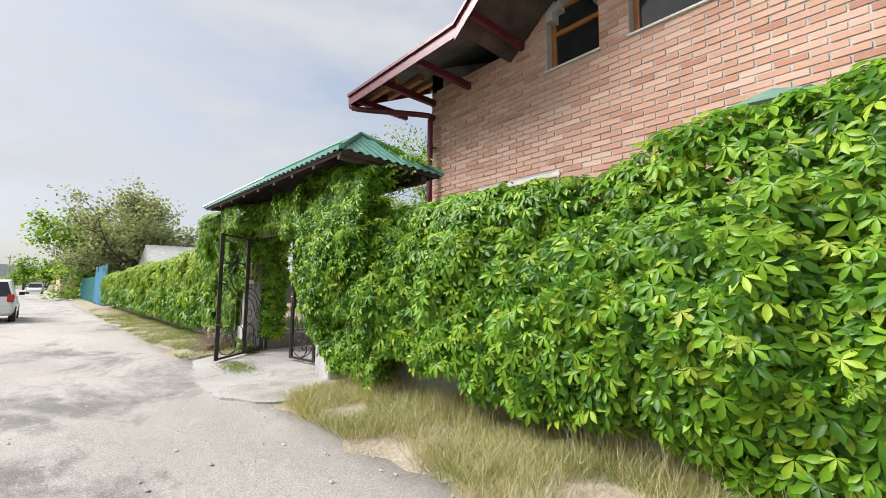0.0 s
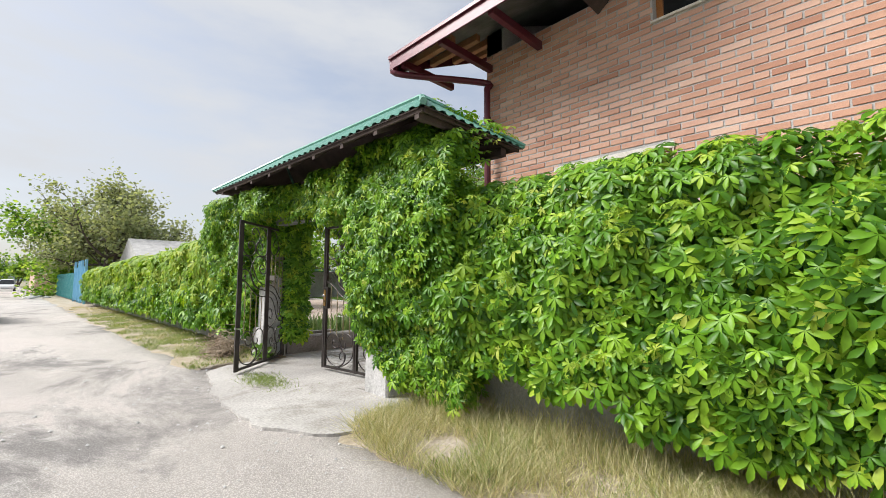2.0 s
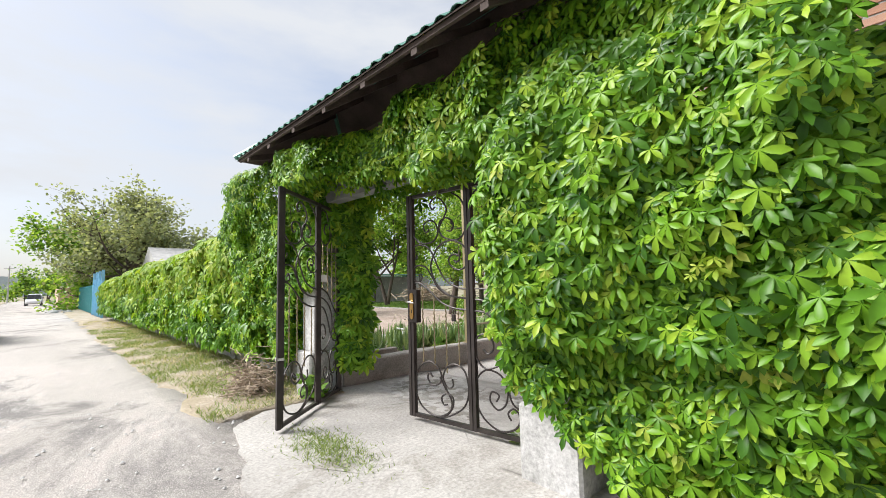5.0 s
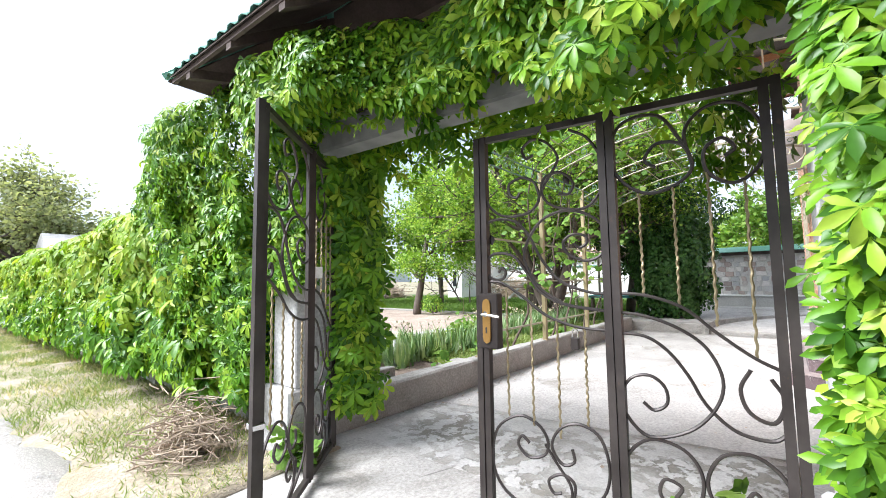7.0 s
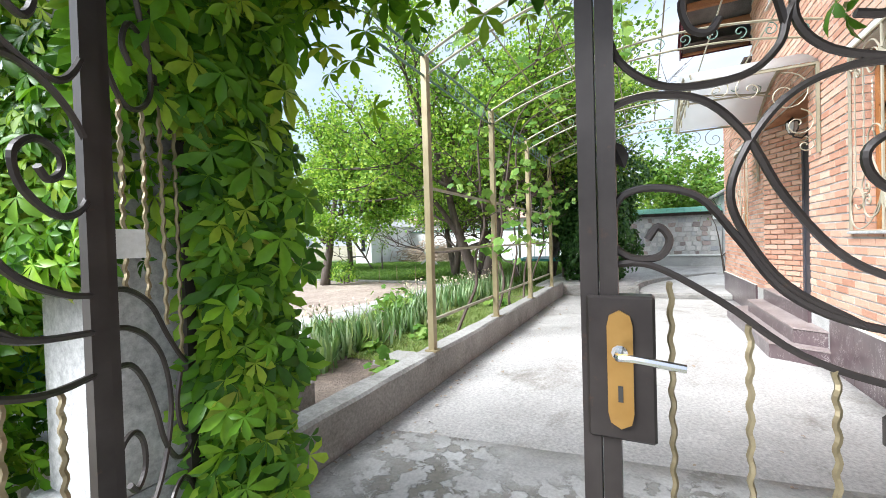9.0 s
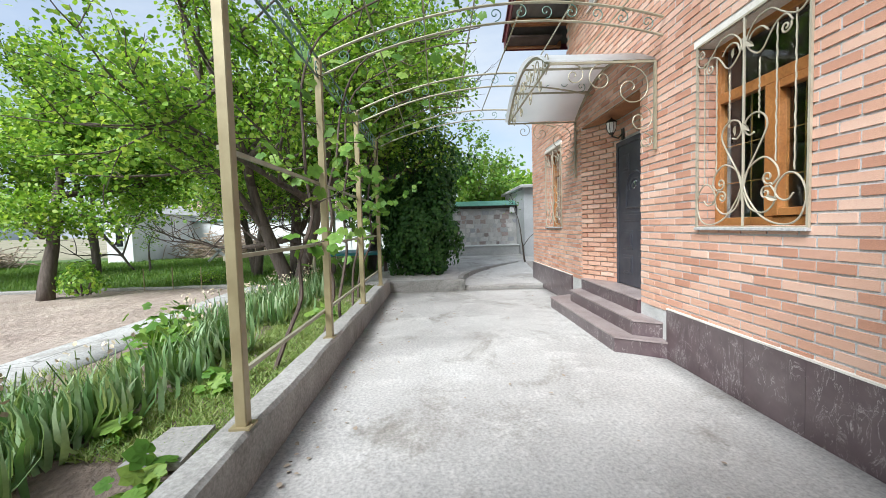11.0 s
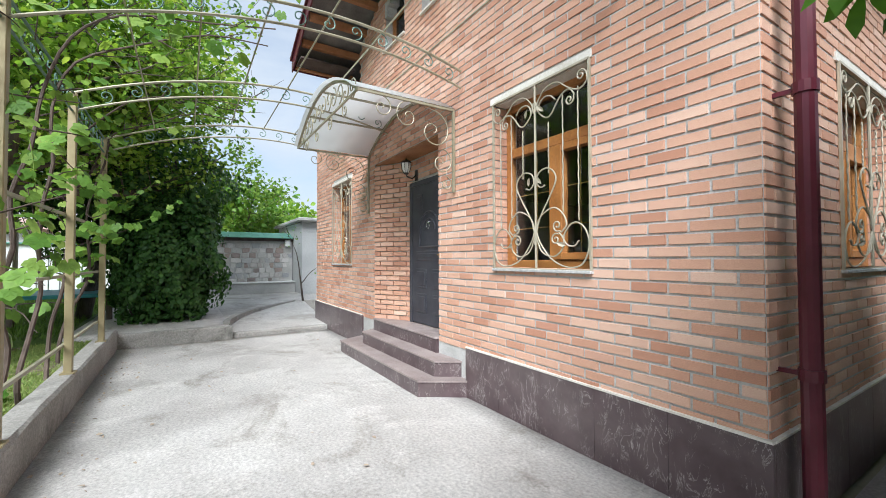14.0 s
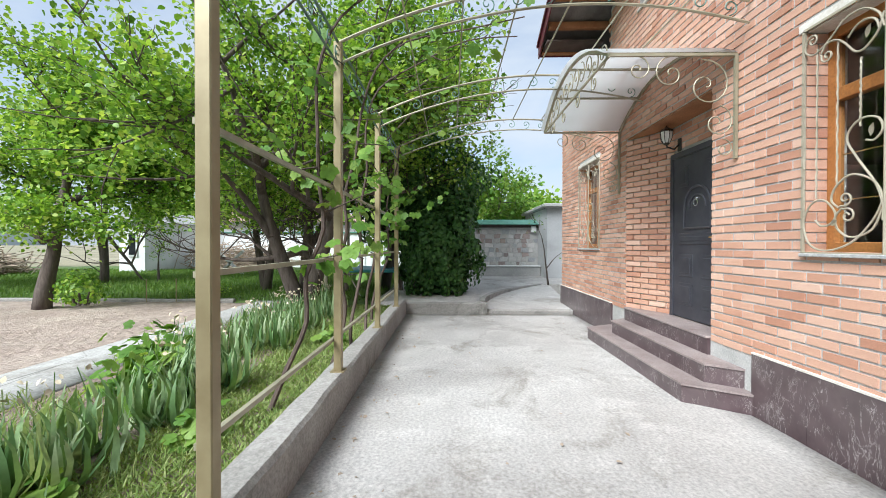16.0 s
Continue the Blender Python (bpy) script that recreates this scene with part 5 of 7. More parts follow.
def gate_leaf(name, label, hinge, mid, outer, z0, z1):
    """A wrought gate leaf: three stiles, rails, and two panels of scrolls, sweeps and twisted bars."""
    ga = thing(name, label, "gate")
    h, m, o = (Vector((*p, 0)) for p in (hinge, mid, outer))
    H, r = z1 - z0, 0.0085
    for p in (h, m, o):
        for off in (-0.021, 0.021):
            q = p + (o - h).normalized() * off
            linked("stile", *tube([(q.x, q.y, z0), (q.x, q.y, z1 + 0.02)], 0.019, square=True), M_gate, ga)
    linked("bottom_rail", *tube([(h.x, h.y, z0 + 0.02), (m.x, m.y, z0 + 0.02), (o.x, o.y, z0 + 0.02)], 0.017, square=True), M_gate, ga)
    linked("top_rail", *tube([(h.x, h.y, z1), (m.x, m.y, z1), (o.x, o.y, z1)], 0.017, square=True), M_gate, ga)

    def panel(a, b):
        return lambda u, z: (a.x + (b.x - a.x) * u, a.y + (b.y - a.y) * u, z0 + H * z)

    def curve(at, pts, part="scroll"):
        linked(part, *tube([at(u, z) for u, z in smooth_line(pts, 5)], r, 6), M_gate, ga)

    def bars(at, rows):
        for u, lo, hi in rows:
            p0, n = Vector(at(u, lo)), 60
            bar = [(p0.x + 0.0028 * math.cos(i * 1.3), p0.y + 0.0028 * math.sin(i * 1.3), p0.z + H * (hi - lo) * i / n) for i in range(n + 1)]
            linked("twisted_bar", *tube(bar, 0.0065, 5), M_twist, ga)

    def sprout(at, u, z, tilt):
        lv, lf = leaflet(0.075, 0.022, tilt, -0.3, 0.5)
        c, e = Vector(at(u, z)), Vector(at(1, z)) - Vector(at(0, z))
        e.normalize()
        linked("leaf_ornament", [tuple(c + e * p[0] + Vector((0.012 + p[2], 0, p[1]))) for p in lv], lf, M_gate, ga)

    # panel at the free edge: u runs from the outer stile to the middle one
    at = panel(o, m)
    curve(at, [(0.74, 0.985), (0.87, 0.955), (0.96, 0.90), (0.98, 0.84), (0.89, 0.79), (0.78, 0.777), (0.60, 0.793), (0.52, 0.827), (0.54, 0.867), (0.64, 0.879), (0.72, 0.865), (0.76, 0.841), (0.72, 0.819), (0.65, 0.822)])
    curve(at, [(0.34, 0.838), (0.31, 0.826), (0.26, 0.834), (0.25, 0.864), (0.36, 0.878), (0.46, 0.86), (0.50, 0.819)])
    curve(at, [(0.46, 0.935), (0.40, 0.928), (0.37, 0.956), (0.46, 0.977), (0.57, 0.961), (0.65, 0.918), (0.60, 0.88), (0.51, 0.836), (0.48, 0.803), (0.39, 0.779), (0.20, 0.778), (0.07, 0.811), (0.03, 0.86)])
    curve(at, [(0.66, 0.541), (0.49, 0.578), (0.39, 0.629), (0.36, 0.672), (0.42, 0.722), (0.52, 0.76), (0.67, 0.777), (0.83, 0.766), (0.95, 0.734), (0.98, 0.695), (0.93, 0.659), (0.82, 0.648), (0.70, 0.668), (0.67, 0.697), (0.74, 0.715), (0.83, 0.709), (0.84, 0.692), (0.79, 0.681), (0.75, 0.691)])
    curve(at, [(0.03, 0.762), (0.14, 0.771), (0.29, 0.761), (0.40, 0.722), (0.49, 0.661), (0.63, 0.601), (0.82, 0.573), (0.98, 0.565)], "sweep")
    curve(at, [(0.14, 0.624), (0.17, 0.637), (0.20, 0.623), (0.17, 0.606), (0.09, 0.606), (0.04, 0.625), (0.06, 0.666), (0.15, 0.677), (0.28, 0.665), (0.38, 0.621), (0.49, 0.57), (0.67, 0.54), (0.98, 0.525)], "sweep")
    curve(at, [(0.02, 0.598), (0.15, 0.597), (0.33, 0.561), (0.52, 0.512), (0.74, 0.486), (0.98, 0.48)], "sweep")
    bars(at, [(0.20, 0.245, 0.58), (0.40, 0.23, 0.538), (0.60, 0.21, 0.50), (0.80, 0.25, 0.482)])
    curve(at, [(0.36, 0.185), (0.30, 0.20), (0.27, 0.175), (0.36, 0.15), (0.48, 0.165), (0.50, 0.20), (0.43, 0.235), (0.28, 0.25), (0.10, 0.208), (0.05, 0.12), (0.16, 0.05), (0.42, 0.022), (0.64, 0.055), (0.69, 0.105), (0.60, 0.125), (0.50, 0.105), (0.53, 0.077), (0.59, 0.08)])
    curve(at, [(0.48, 0.02), (0.66, 0.04), (0.86, 0.085), (0.93, 0.151), (0.88, 0.226), (0.74, 0.252), (0.60, 0.235), (0.53, 0.19), (0.60, 0.15), (0.69, 0.16), (0.68, 0.19)])
    curve(at, [(0.48, 0.19), (0.56, 0.15), (0.66, 0.10), (0.64, 0.055), (0.52, 0.022)])
    sprout(at, 0.72, 0.845, 30)
    sprout(at, 0.08, 0.70, 20)

    # panel at the hinge: u runs from the middle stile to the hinge
    at = panel(m, h)
    curve(at, [(0.51, 0.90), (0.36, 0.975), (0.13, 0.975), (0.03, 0.922), (0.07, 0.848), (0.24, 0.80), (0.42, 0.806), (0.55, 0.842), (0.50, 0.899), (0.34, 0.91), (0.26, 0.876), (0.33, 0.855)])
    curve(at, [(0.55, 0.855), (0.52, 0.93), (0.66, 0.975), (0.85, 0.965), (0.96, 0.90), (0.92, 0.83), (0.78, 0.80), (0.64, 0.83), (0.63, 0.88), (0.73, 0.90), (0.80, 0.875), (0.74, 0.86)])
    bars(at, [(0.21, 0.565, 0.80), (0.43, 0.545, 0.806), (0.64, 0.50, 0.83), (0.84, 0.44, 0.81)])
    curve(at, [(0.02, 0.568), (0.22, 0.564), (0.45, 0.537), (0.63, 0.487), (0.82, 0.44), (0.97, 0.415)], "sweep")
    curve(at, [(0.02, 0.525), (0.21, 0.517), (0.41, 0.493), (0.57, 0.453), (0.65, 0.389), (0.60, 0.329), (0.44, 0.275), (0.20, 0.251), (0.06, 0.291), (0.03, 0.336), (0.10, 0.376), (0.22, 0.385), (0.31, 0.363), (0.32, 0.328), (0.24, 0.31), (0.17, 0.325)], "sweep")
    curve(at, [(0.02, 0.477), (0.21, 0.471), (0.35, 0.439), (0.46, 0.39), (0.55, 0.335), (0.70, 0.29), (0.88, 0.28), (0.97, 0.30)], "sweep")
    curve(at, [(0.90, 0.40), (0.96, 0.36), (0.90, 0.315), (0.78, 0.33), (0.74, 0.375), (0.80, 0.415)])
    curve(at, [(0.34, 0.13), (0.38, 0.155), (0.28, 0.165), (0.25, 0.13), (0.36, 0.10), (0.48, 0.13), (0.50, 0.19), (0.40, 0.235), (0.20, 0.245), (0.05, 0.20), (0.03, 0.13), (0.14, 0.06), (0.38, 0.022), (0.60, 0.045), (0.66, 0.09), (0.58, 0.115), (0.50, 0.095), (0.54, 0.07)])
    curve(at, [(0.72, 0.15), (0.78, 0.175), (0.82, 0.145), (0.72, 0.115), (0.58, 0.13), (0.53, 0.18), (0.62, 0.235), (0.80, 0.245), (0.95, 0.20), (0.97, 0.12), (0.90, 0.05), (0.72, 0.022)])
    return ga


leaf_l = gate_leaf("gate_leaf", "dark wrought iron gate leaf with scrolls, swung open to the street", (-1.67, 3.29), (-2.115, 2.92), (-2.715, 2.415), 0.06, 2.28)
leaf_r = gate_leaf("gate_leaf", "dark wrought iron gate leaf with scrolls, almost shut", (-1.43, 0.42), (-1.53, 1.095), (-1.638, 1.812), 0.07, 2.22)
linked("label_plate", *box(-2.075, -1.975, 2.985, 2.99, 1.40, 1.48), M_label, leaf_l, "pale blank card plate")
linked("clamp", *join(box(-2.75, -2.685, 2.38, 2.45, 0.67, 0.70, 0.004)), M_chrome, leaf_l)
lk = linked("lock_case", *box(-1.67, -1.61, 1.70, 1.84, 0.97, 1.29, 0.006), M_gate, leaf_r)
plate_line = [(0.0, 0.0), (0.021, 0.012), (0.026, 0.035), (0.026, 0.225), (0.021, 0.248), (0.0, 0.26)]
plate_line += [(-y, z) for y, z in plate_line[-2:0:-1]]
pv, pf = prism([(y, z) for y, z in plate_line], 0.0, 0.008)
linked("lock_plate", [(-1.672 - d, 1.77 + y, 1.0 + z) for y, z, d in pv], pf, M_brass, leaf_r, "worn brass lock plate")
linked("lever", *join(tube(smooth_line([(-1.68, 1.77, 1.17), (-1.73, 1.77, 1.17), (-1.738, 1.74, 1.172), (-1.738, 1.65, 1.162)], 4), 0.0085, 8), tube([(-1.68, 1.77, 1.17), (-1.692, 1.77, 1.17)], 0.017, 10)), M_chrome, leaf_r)
linked("keyhole", *box(-1.6825, -1.679, 1.765, 1.775, 1.06, 1.095), M_dark, leaf_r)
padlock = thing("padlock", "black padlock hanging on the gate bar", "padlock")
linked("body", *box(-1.575, -1.55, 1.265, 1.31, 0.995, 1.06, 0.006), M_gate, padlock)
linked("shackle", *tube([(-1.562, 1.272, 1.055), (-1.562, 1.272, 1.085)] + [(-1.562, 1.287 - 0.015 * math.cos(a), 1.085 + 0.018 * math.sin(a)) for a in np.linspace(0, math.pi, 8)] + [(-1.562, 1.302, 1.055)], 0.0045, 6), M_chrome, padlock)


# the green hipped roof over the gate
gate_roof = thing("gate_roof", "green corrugated metal hip roof over the gate", "roof", kind="structure")
GS0, GS1, GD0, GD1, GZ = -1.32, 4.12, 1.0, -0.70, 2.99
GR0, GR1, GRD, GRZ = -0.40, 3.20, 0.14, 3.62


def corrugated(a, b, c, d, name):
    """A sheet from the eave a-b up to c-d, with waves running up the slope."""
    a, b, c, d = (Vector(p) for p in (a, b, c, d))
    nrm = (b - a).cross(d - a).normalized()
    if nrm.z < 0:
        nrm = -nrm
    n = int((b - a).length / 0.035)
    v, f = [], []
    for i in range(n + 1):
        u = i / n
        w = 0.012 if (i % 4) in (0, 1) else -0.008
        e = a.lerp(b, u)
        # follow the fall line up from the eave to the hip
        along = (b - a).normalized()
        up0 = (d - a) - along * (d - a).dot(along)
        lo = (d - a).dot(along) / (b - a).length
        hi = 1 - (b - c).dot(along) / (b - a).length
        k = min(1.0, u / lo if lo > 1e-4 else 1.0, (1 - u) / (1 - hi) if 1 - hi > 1e-4 else 1.0)
        for t in (0.0, max(k, 0.004)):
            p = e + up0 * t + nrm * w
            v += [tuple(p), tuple(p - nrm * 0.004)]
    for i in range(n):
        q = i * 4
        f += [(q, q + 4, q + 6, q + 2), (q + 1, q + 3, q + 7, q + 5), (q, q + 1, q + 5, q + 4), (q + 2, q + 6, q + 7, q + 3)]
    return linked(name, v, f, M_greenroof, gate_roof)


ca, cb, cc_, cd = street(GS0, GD0, GZ), street(GS1, GD0, GZ), street(GS1, GD1, GZ), street(GS0, GD1, GZ)
ra, rb = street(GR0, GRD, GRZ), street(GR1, GRD, GRZ)
corrugated(ca, cb, rb, ra, "front_slope")
corrugated(cd, cc_, rb, ra, "rear_slope")
corrugated(cd, ca, ra, ra, "hip_slope")
corrugated(cc_, cb, rb, rb, "hip_slope")
for quad in ((ca, cb, rb, ra), (cd, cc_, rb, ra), (cd, ca, ra), (cc_, cb, rb)):
    mid = sum((Vector(q) for q in quad), Vector()) / len(quad)
    vv = [tuple(Vector(q).lerp(mid, 0.03) - Vector((0, 0, dz))) for dz in (0.018, 0.03) for q in quad]
    k = len(quad)
    linked("sarking", vv, [tuple(range(k)), tuple(range(2 * k - 1, k - 1, -1))] + [(i, k + i, k + (i + 1) % k, (i + 1) % k) for i in range(k)], M_soffit, gate_roof)
for p, q in ((ca, ra), (cd, ra), (cb, rb), (cc_, rb), (ra, rb)):
    p, q = Vector(p) + Vector((0, 0, 0.02)), Vector(q) + Vector((0, 0, 0.02))
    linked("ridge_cap", *tube([tuple(p), tuple(q)], 0.035, 6), M_greenroof, gate_roof)
for s in np.arange(GS0 + 0.1, GS1, 0.62):
    v = [street(q, d, z) for d, z0 in ((GD0 - 0.04, GZ - 0.03), (GRD, min(GRZ, GZ + 0.6 * min(1.0, (s - GS0) / 0.9, (GS1 - s) / 0.9)) - 0.06)) for q in (s, s + 0.06) for z in (z0 - 0.07, z0)]
    linked("rafter", v, [(0, 1, 3, 2), (4, 6, 7, 5), (0, 4, 5, 1), (2, 3, 7, 6), (0, 2, 6, 4), (1, 5, 7, 3)], M_soffit, gate_roof)
linked("wall_plate", *along_wall(GS0 + 0.1, GS1 - 0.1, 0.30, 0.40, GZ - 0.14, GZ - 0.05), M_soffit, gate_roof)
linked("wall_plate", *along_wall(GS0 + 0.1, GS1 - 0.1, -0.45, -0.35, GZ - 0.14, GZ - 0.05), M_soffit, gate_roof)
linked("eave_board", *along_wall(GS0 + 0.06, GS1 - 0.06, GD0 - 0.06, GD0 - 0.035, GZ - 0.05, GZ - 0.012), M_soffit, gate_roof)
linked("eave_board", *along_wall(GS0 + 0.04, GS0 + 0.065, GD1 + 0.06, GD0 - 0.06, GZ - 0.05, GZ - 0.012), M_soffit, gate_roof)


rng = np.random.default_rng(11)


def lump(s, z, seed=0.0):
    return noise.noise((s * 1.1, z * 1.3, seed)) * 0.6 + noise.noise((s * 3.1, z * 2.7, seed + 4)) * 0.4


def creeper(name, label, points, normals, scale, young=0.0, material=None, sd=0.32):
    """Creeper leaves at points, facing their normals and hanging."""
    n = len(points)
    nr = normals + rng.normal(0, sd, (n, 3))
    up = np.tile([0.0, 0.0, 1.0], (n, 1)) + rng.normal(0, 0.38, (n, 3))
    sc = scale * rng.uniform(0.55, 1.25, n)
    m = frames_from(points, nr, up, sc)
    if young > 0:
        pick = rng.random(n) < young
        scattered(name, PALMATE, m[pick], M_creeper_young, None, label + ", young tips", "creeper")
        m = m[~pick]
    return scattered(name, PALMATE, m, material or M_creeper, None, label, "creeper")


def region(n, s0, s1, lo, hi, depth, layers=0.22, seed=0.0, top_round=0.35):
    """Random points over a bulging hedge face; lo, hi and depth are functions of s (and z)."""
    out, nrm = [], []
    while len(out) < n:
        s = rng.uniform(s0, s1)
        a, b = lo(s), hi(s)
        z = rng.uniform(a, b)
        if rng.random() > 0.3 + 0.7 * min(1.0, (b - a) / 2.0):
            continue
        over = max(0.0, z - (b - top_round)) / top_round
        d = depth(s, z) * math.sqrt(max(0.0, 1 - over * over * 0.95)) + 0.30 * lump(s, z, seed)
        deep = abs(rng.normal(0, layers)) if rng.random() < 0.5 else rng.uniform(-0.09, 0.03)
        out.append(street(s, d - deep, z))
        nrm.append((-1.0, -0.15 + 0.7 * noise.noise((s * 1.6, z * 1.6, 9.0)), 0.35 + 1.3 * over + 0.5 * noise.noise((s * 1.9, z * 1.9, 5.0))))
    return np.array(out), np.array(nrm)


def hedge_top(s):
    return 2.34 + 0.12 * noise.noise((s * 0.9, 0.3, 0.0)) + 0.10 * noise.noise((s * 2.6, 1.3, 0.0)) + (0.12 if -3.1 < s < -2.2 else 0) + 0.32 * min(1.0, max(0.0, -3.9 - s))


def hedge_low(s):
    return 0.40 + 0.16 * noise.noise((s * 1.5, 8.3, 0.0)) + 0.08 * noise.noise((s * 4.5, 2.3, 0.0)) - (0.10 if s < -2.8 else -0.18)


pts, nrm = region(12500, -8.0, -0.9, hedge_low, hedge_top, lambda s, z: 0.42 + 0.12 * math.sin(2.6 * (z - 0.5)), seed=1.0)
creeper("creeper_hedge", "dense green five-leaved creeper over the fence", pts, nrm, 0.78, 0.06)
pts, nrm = region(900, -14, -8.5, hedge_low, hedge_top, lambda s, z: 0.4, seed=1.0)
creeper("creeper_hedge", "dense green creeper over the fence's far end", pts, nrm, 1.1)
pts, nrm = region(8200, -1.38, 0.34, lambda s: 0.16 + 0.25 * abs(lump(s, 1.0, 2.0)) + 0.75 * max(0.0, s + 0.35), lambda s: 2.95 if s < -0.95 else 3.14, lambda s, z: 0.44 + 0.16 * (z > 1.0) + (0.10 * math.sin((z - 1.0) * 1.6) if z > 1 else 0) - 0.25 * max(0, s - 0.1), seed=3.0, top_round=0.2)
creeper("creeper_pillar", "dense creeper over the gate pillar below the roof", pts, nrm, 0.62, 0.05, None, 0.30)
pts, nrm = region(5200, 0.25, 3.6, lambda s: 2.44 + 0.24 * lump(s * 1.6, 0, 6.0) - 0.26 * math.exp(-((s - 1.1) / 0.28) ** 2) - 0.14 * math.exp(-((s - 0.5) / 0.3) ** 2), lambda s: 2.95, lambda s, z: 0.60 + 0.5 * noise.noise((s * 1.5, 2.2, 0.5)), 0.22, 5.0, 0.12)
creeper("creeper_fringe", "creeper fringe hanging over the gate opening", pts, nrm, 0.62, 0.12, None, 0.30)
pts, nrm = region(7200, 3.28, 6.2, lambda s: (1.25 if s < 3.78 else 0.40) + 0.3 * abs(lump(s, 2.0, 2.0)), lambda s: 3.05 - 0.6 * max(0, s - 5.2), lambda s, z: 0.34 + 0.08 * math.sin(2 * z) + 0.28 * (s > 3.8) * max(0, z - 1.2), seed=7.0, top_round=0.2)
creeper("creeper_pillar", "creeper over the far gate pillar", pts, nrm, 0.66, 0.07, None, 0.30)
pts, nrm = region(10500, 4.5, 26.0, lambda s: 0.42 + 0.15 * noise.noise((s, 4.0, 0.0)), lambda s: 2.42 + 0.14 * noise.noise((s * 0.8, 0.7, 0.0)) - 0.02 * (s - 4), lambda s, z: 0.42, seed=9.0)
top_pick = pts[:, 2] > 0.75 + 0.9 * rng.random(len(pts))
creeper("creeper_hedge", "yellow green young creeper over the far fence", pts[top_pick], nrm[top_pick], 1.25, 0.0, M_creeper_young)
creeper("creeper_hedge", "green creeper over the far fence", pts[~top_pick], nrm[~top_pick], 1.25)
# leaves on the inner side of the left pillar and under the beam
n = 2200
ip = np.column_stack([rng.uniform(-2.0, -1.28, n), 3.30 - np.abs(rng.normal(0, 0.10, n)), rng.uniform(0.35, 2.55, n)])
ip = ip[((ip[:, 2] > 0.9 + 0.9 * np.abs(ip[:, 0] + 1.62)) | (np.abs(ip[:, 0] + 1.50) < 0.2)) & ((ip[:, 0] > -1.68) | (ip[:, 2] > 1.9))]
creeper("creeper_pillar", "creeper hanging on the inner face of the gate pillar", ip, np.tile([-0.3, -1.0, 0.3], (len(ip), 1)), 0.85, 0.03)
n = 650
ip = np.column_stack([rng.uniform(-1.6, -1.0, n), rng.uniform(0.6, 3.4, n), 2.8 - np.abs(rng.normal(0, 0.22, n))])
creeper("creeper_fringe", "creeper hanging under the gate roof", ip, np.tile([-0.6, -0.2, 0.4], (n, 1)), 0.85, 0.1)
n = 300
ip = np.column_stack([rng.normal(-0.68, 0.13, n), rng.normal(0.60, 0.15, n), rng.uniform(1.85, 3.0, n)])
ip = ip[ip[:, 2] > 1.9 + 1.6 * np.abs(ip[:, 0] + 0.68)]
n = len(ip)
creeper("creeper_fringe", "creeper trailing from the roof beside the house corner", ip, np.tile([0.3, 1.0, 0.3], (n, 1)), 0.8, 0.0)
n = 260
ip = np.column_stack([rng.uniform(-2.0, 0.0, n) - 0.6, rng.uniform(-1.25, 0.4, n), np.zeros(n)])
ip[:, 2] = GZ + 0.10 + (GRZ - GZ) * np.clip(1 - np.abs(ip[:, 0] + 1.6) / 1.0, 0, 1) * np.clip((ip[:, 1] + 1.3) / 0.9, 0, 1) + rng.uniform(0, 0.1, n)
ip = ip[(ip[:, 0] > -1.5)]
creeper("creeper_roof_sprigs", "creeper sprigs on the gate roof's rear slope", ip, np.tile([-0.2, -0.4, 1.0], (len(ip), 1)), 0.8, 0.5)


def sprig(base, tip, n, seed):
    """A hanging young shoot with small leaves and tendrils."""
    r = np.random.default_rng(seed)
    b, t = np.array(base), np.array(tip)
    line = smooth_line([b, (b + t) / 2 + np.array([0, 0, 0.06]), t], 5)
    sp = thing("creeper_shoot", "pale young creeper shoot reaching out", "creeper", "young shoots")
    linked("stem", *tube(line, [0.004 * (1 - 0.7 * i / len(line)) for i in range(len(line))], 4), M_creeper_young, sp)
    p = np.array([line[int(k)] for k in np.linspace(1, len(line) - 1, n)]) + r.normal(0, 0.012, (n, 3))
    m = frames_from(p, r.normal(0, 0.5, (n, 3)) + np.array([-0.6, -0.3, 0.6]), r.normal(0, 0.6, (n, 3)) + np.array([0, 0, 1.0]), np.linspace(0.55, 0.22, n))
    scattered("shoot_leaves", PALMATE, m, M_creeper_young, sp)


for k in range(26):
    s = rng.uniform(-6.5, 0.4)
    z = rng.uniform(0.8, 2.7 if s > -1.3 else 2.2)
    d = 0.62 if s < -1.2 else 0.72
    b = street(s, d - 0.05, z)
    sprig(b, (b[0] - rng.uniform(0.10, 0.26), b[1] + rng.uniform(-0.12, 0.22), b[2] + rng.uniform(-0.12, 0.10)), 7, 100 + k)
for k in range(8):
    s = 0.5 + k * 0.35
    b = street(s, 0.45, rng.uniform(2.3, 2.6))
    sprig(b, (b[0] - rng.uniform(0.12, 0.3), b[1] + rng.uniform(0.05, 0.3), b[2] + rng.uniform(-0.1, 0.1)), 7, 200 + k)


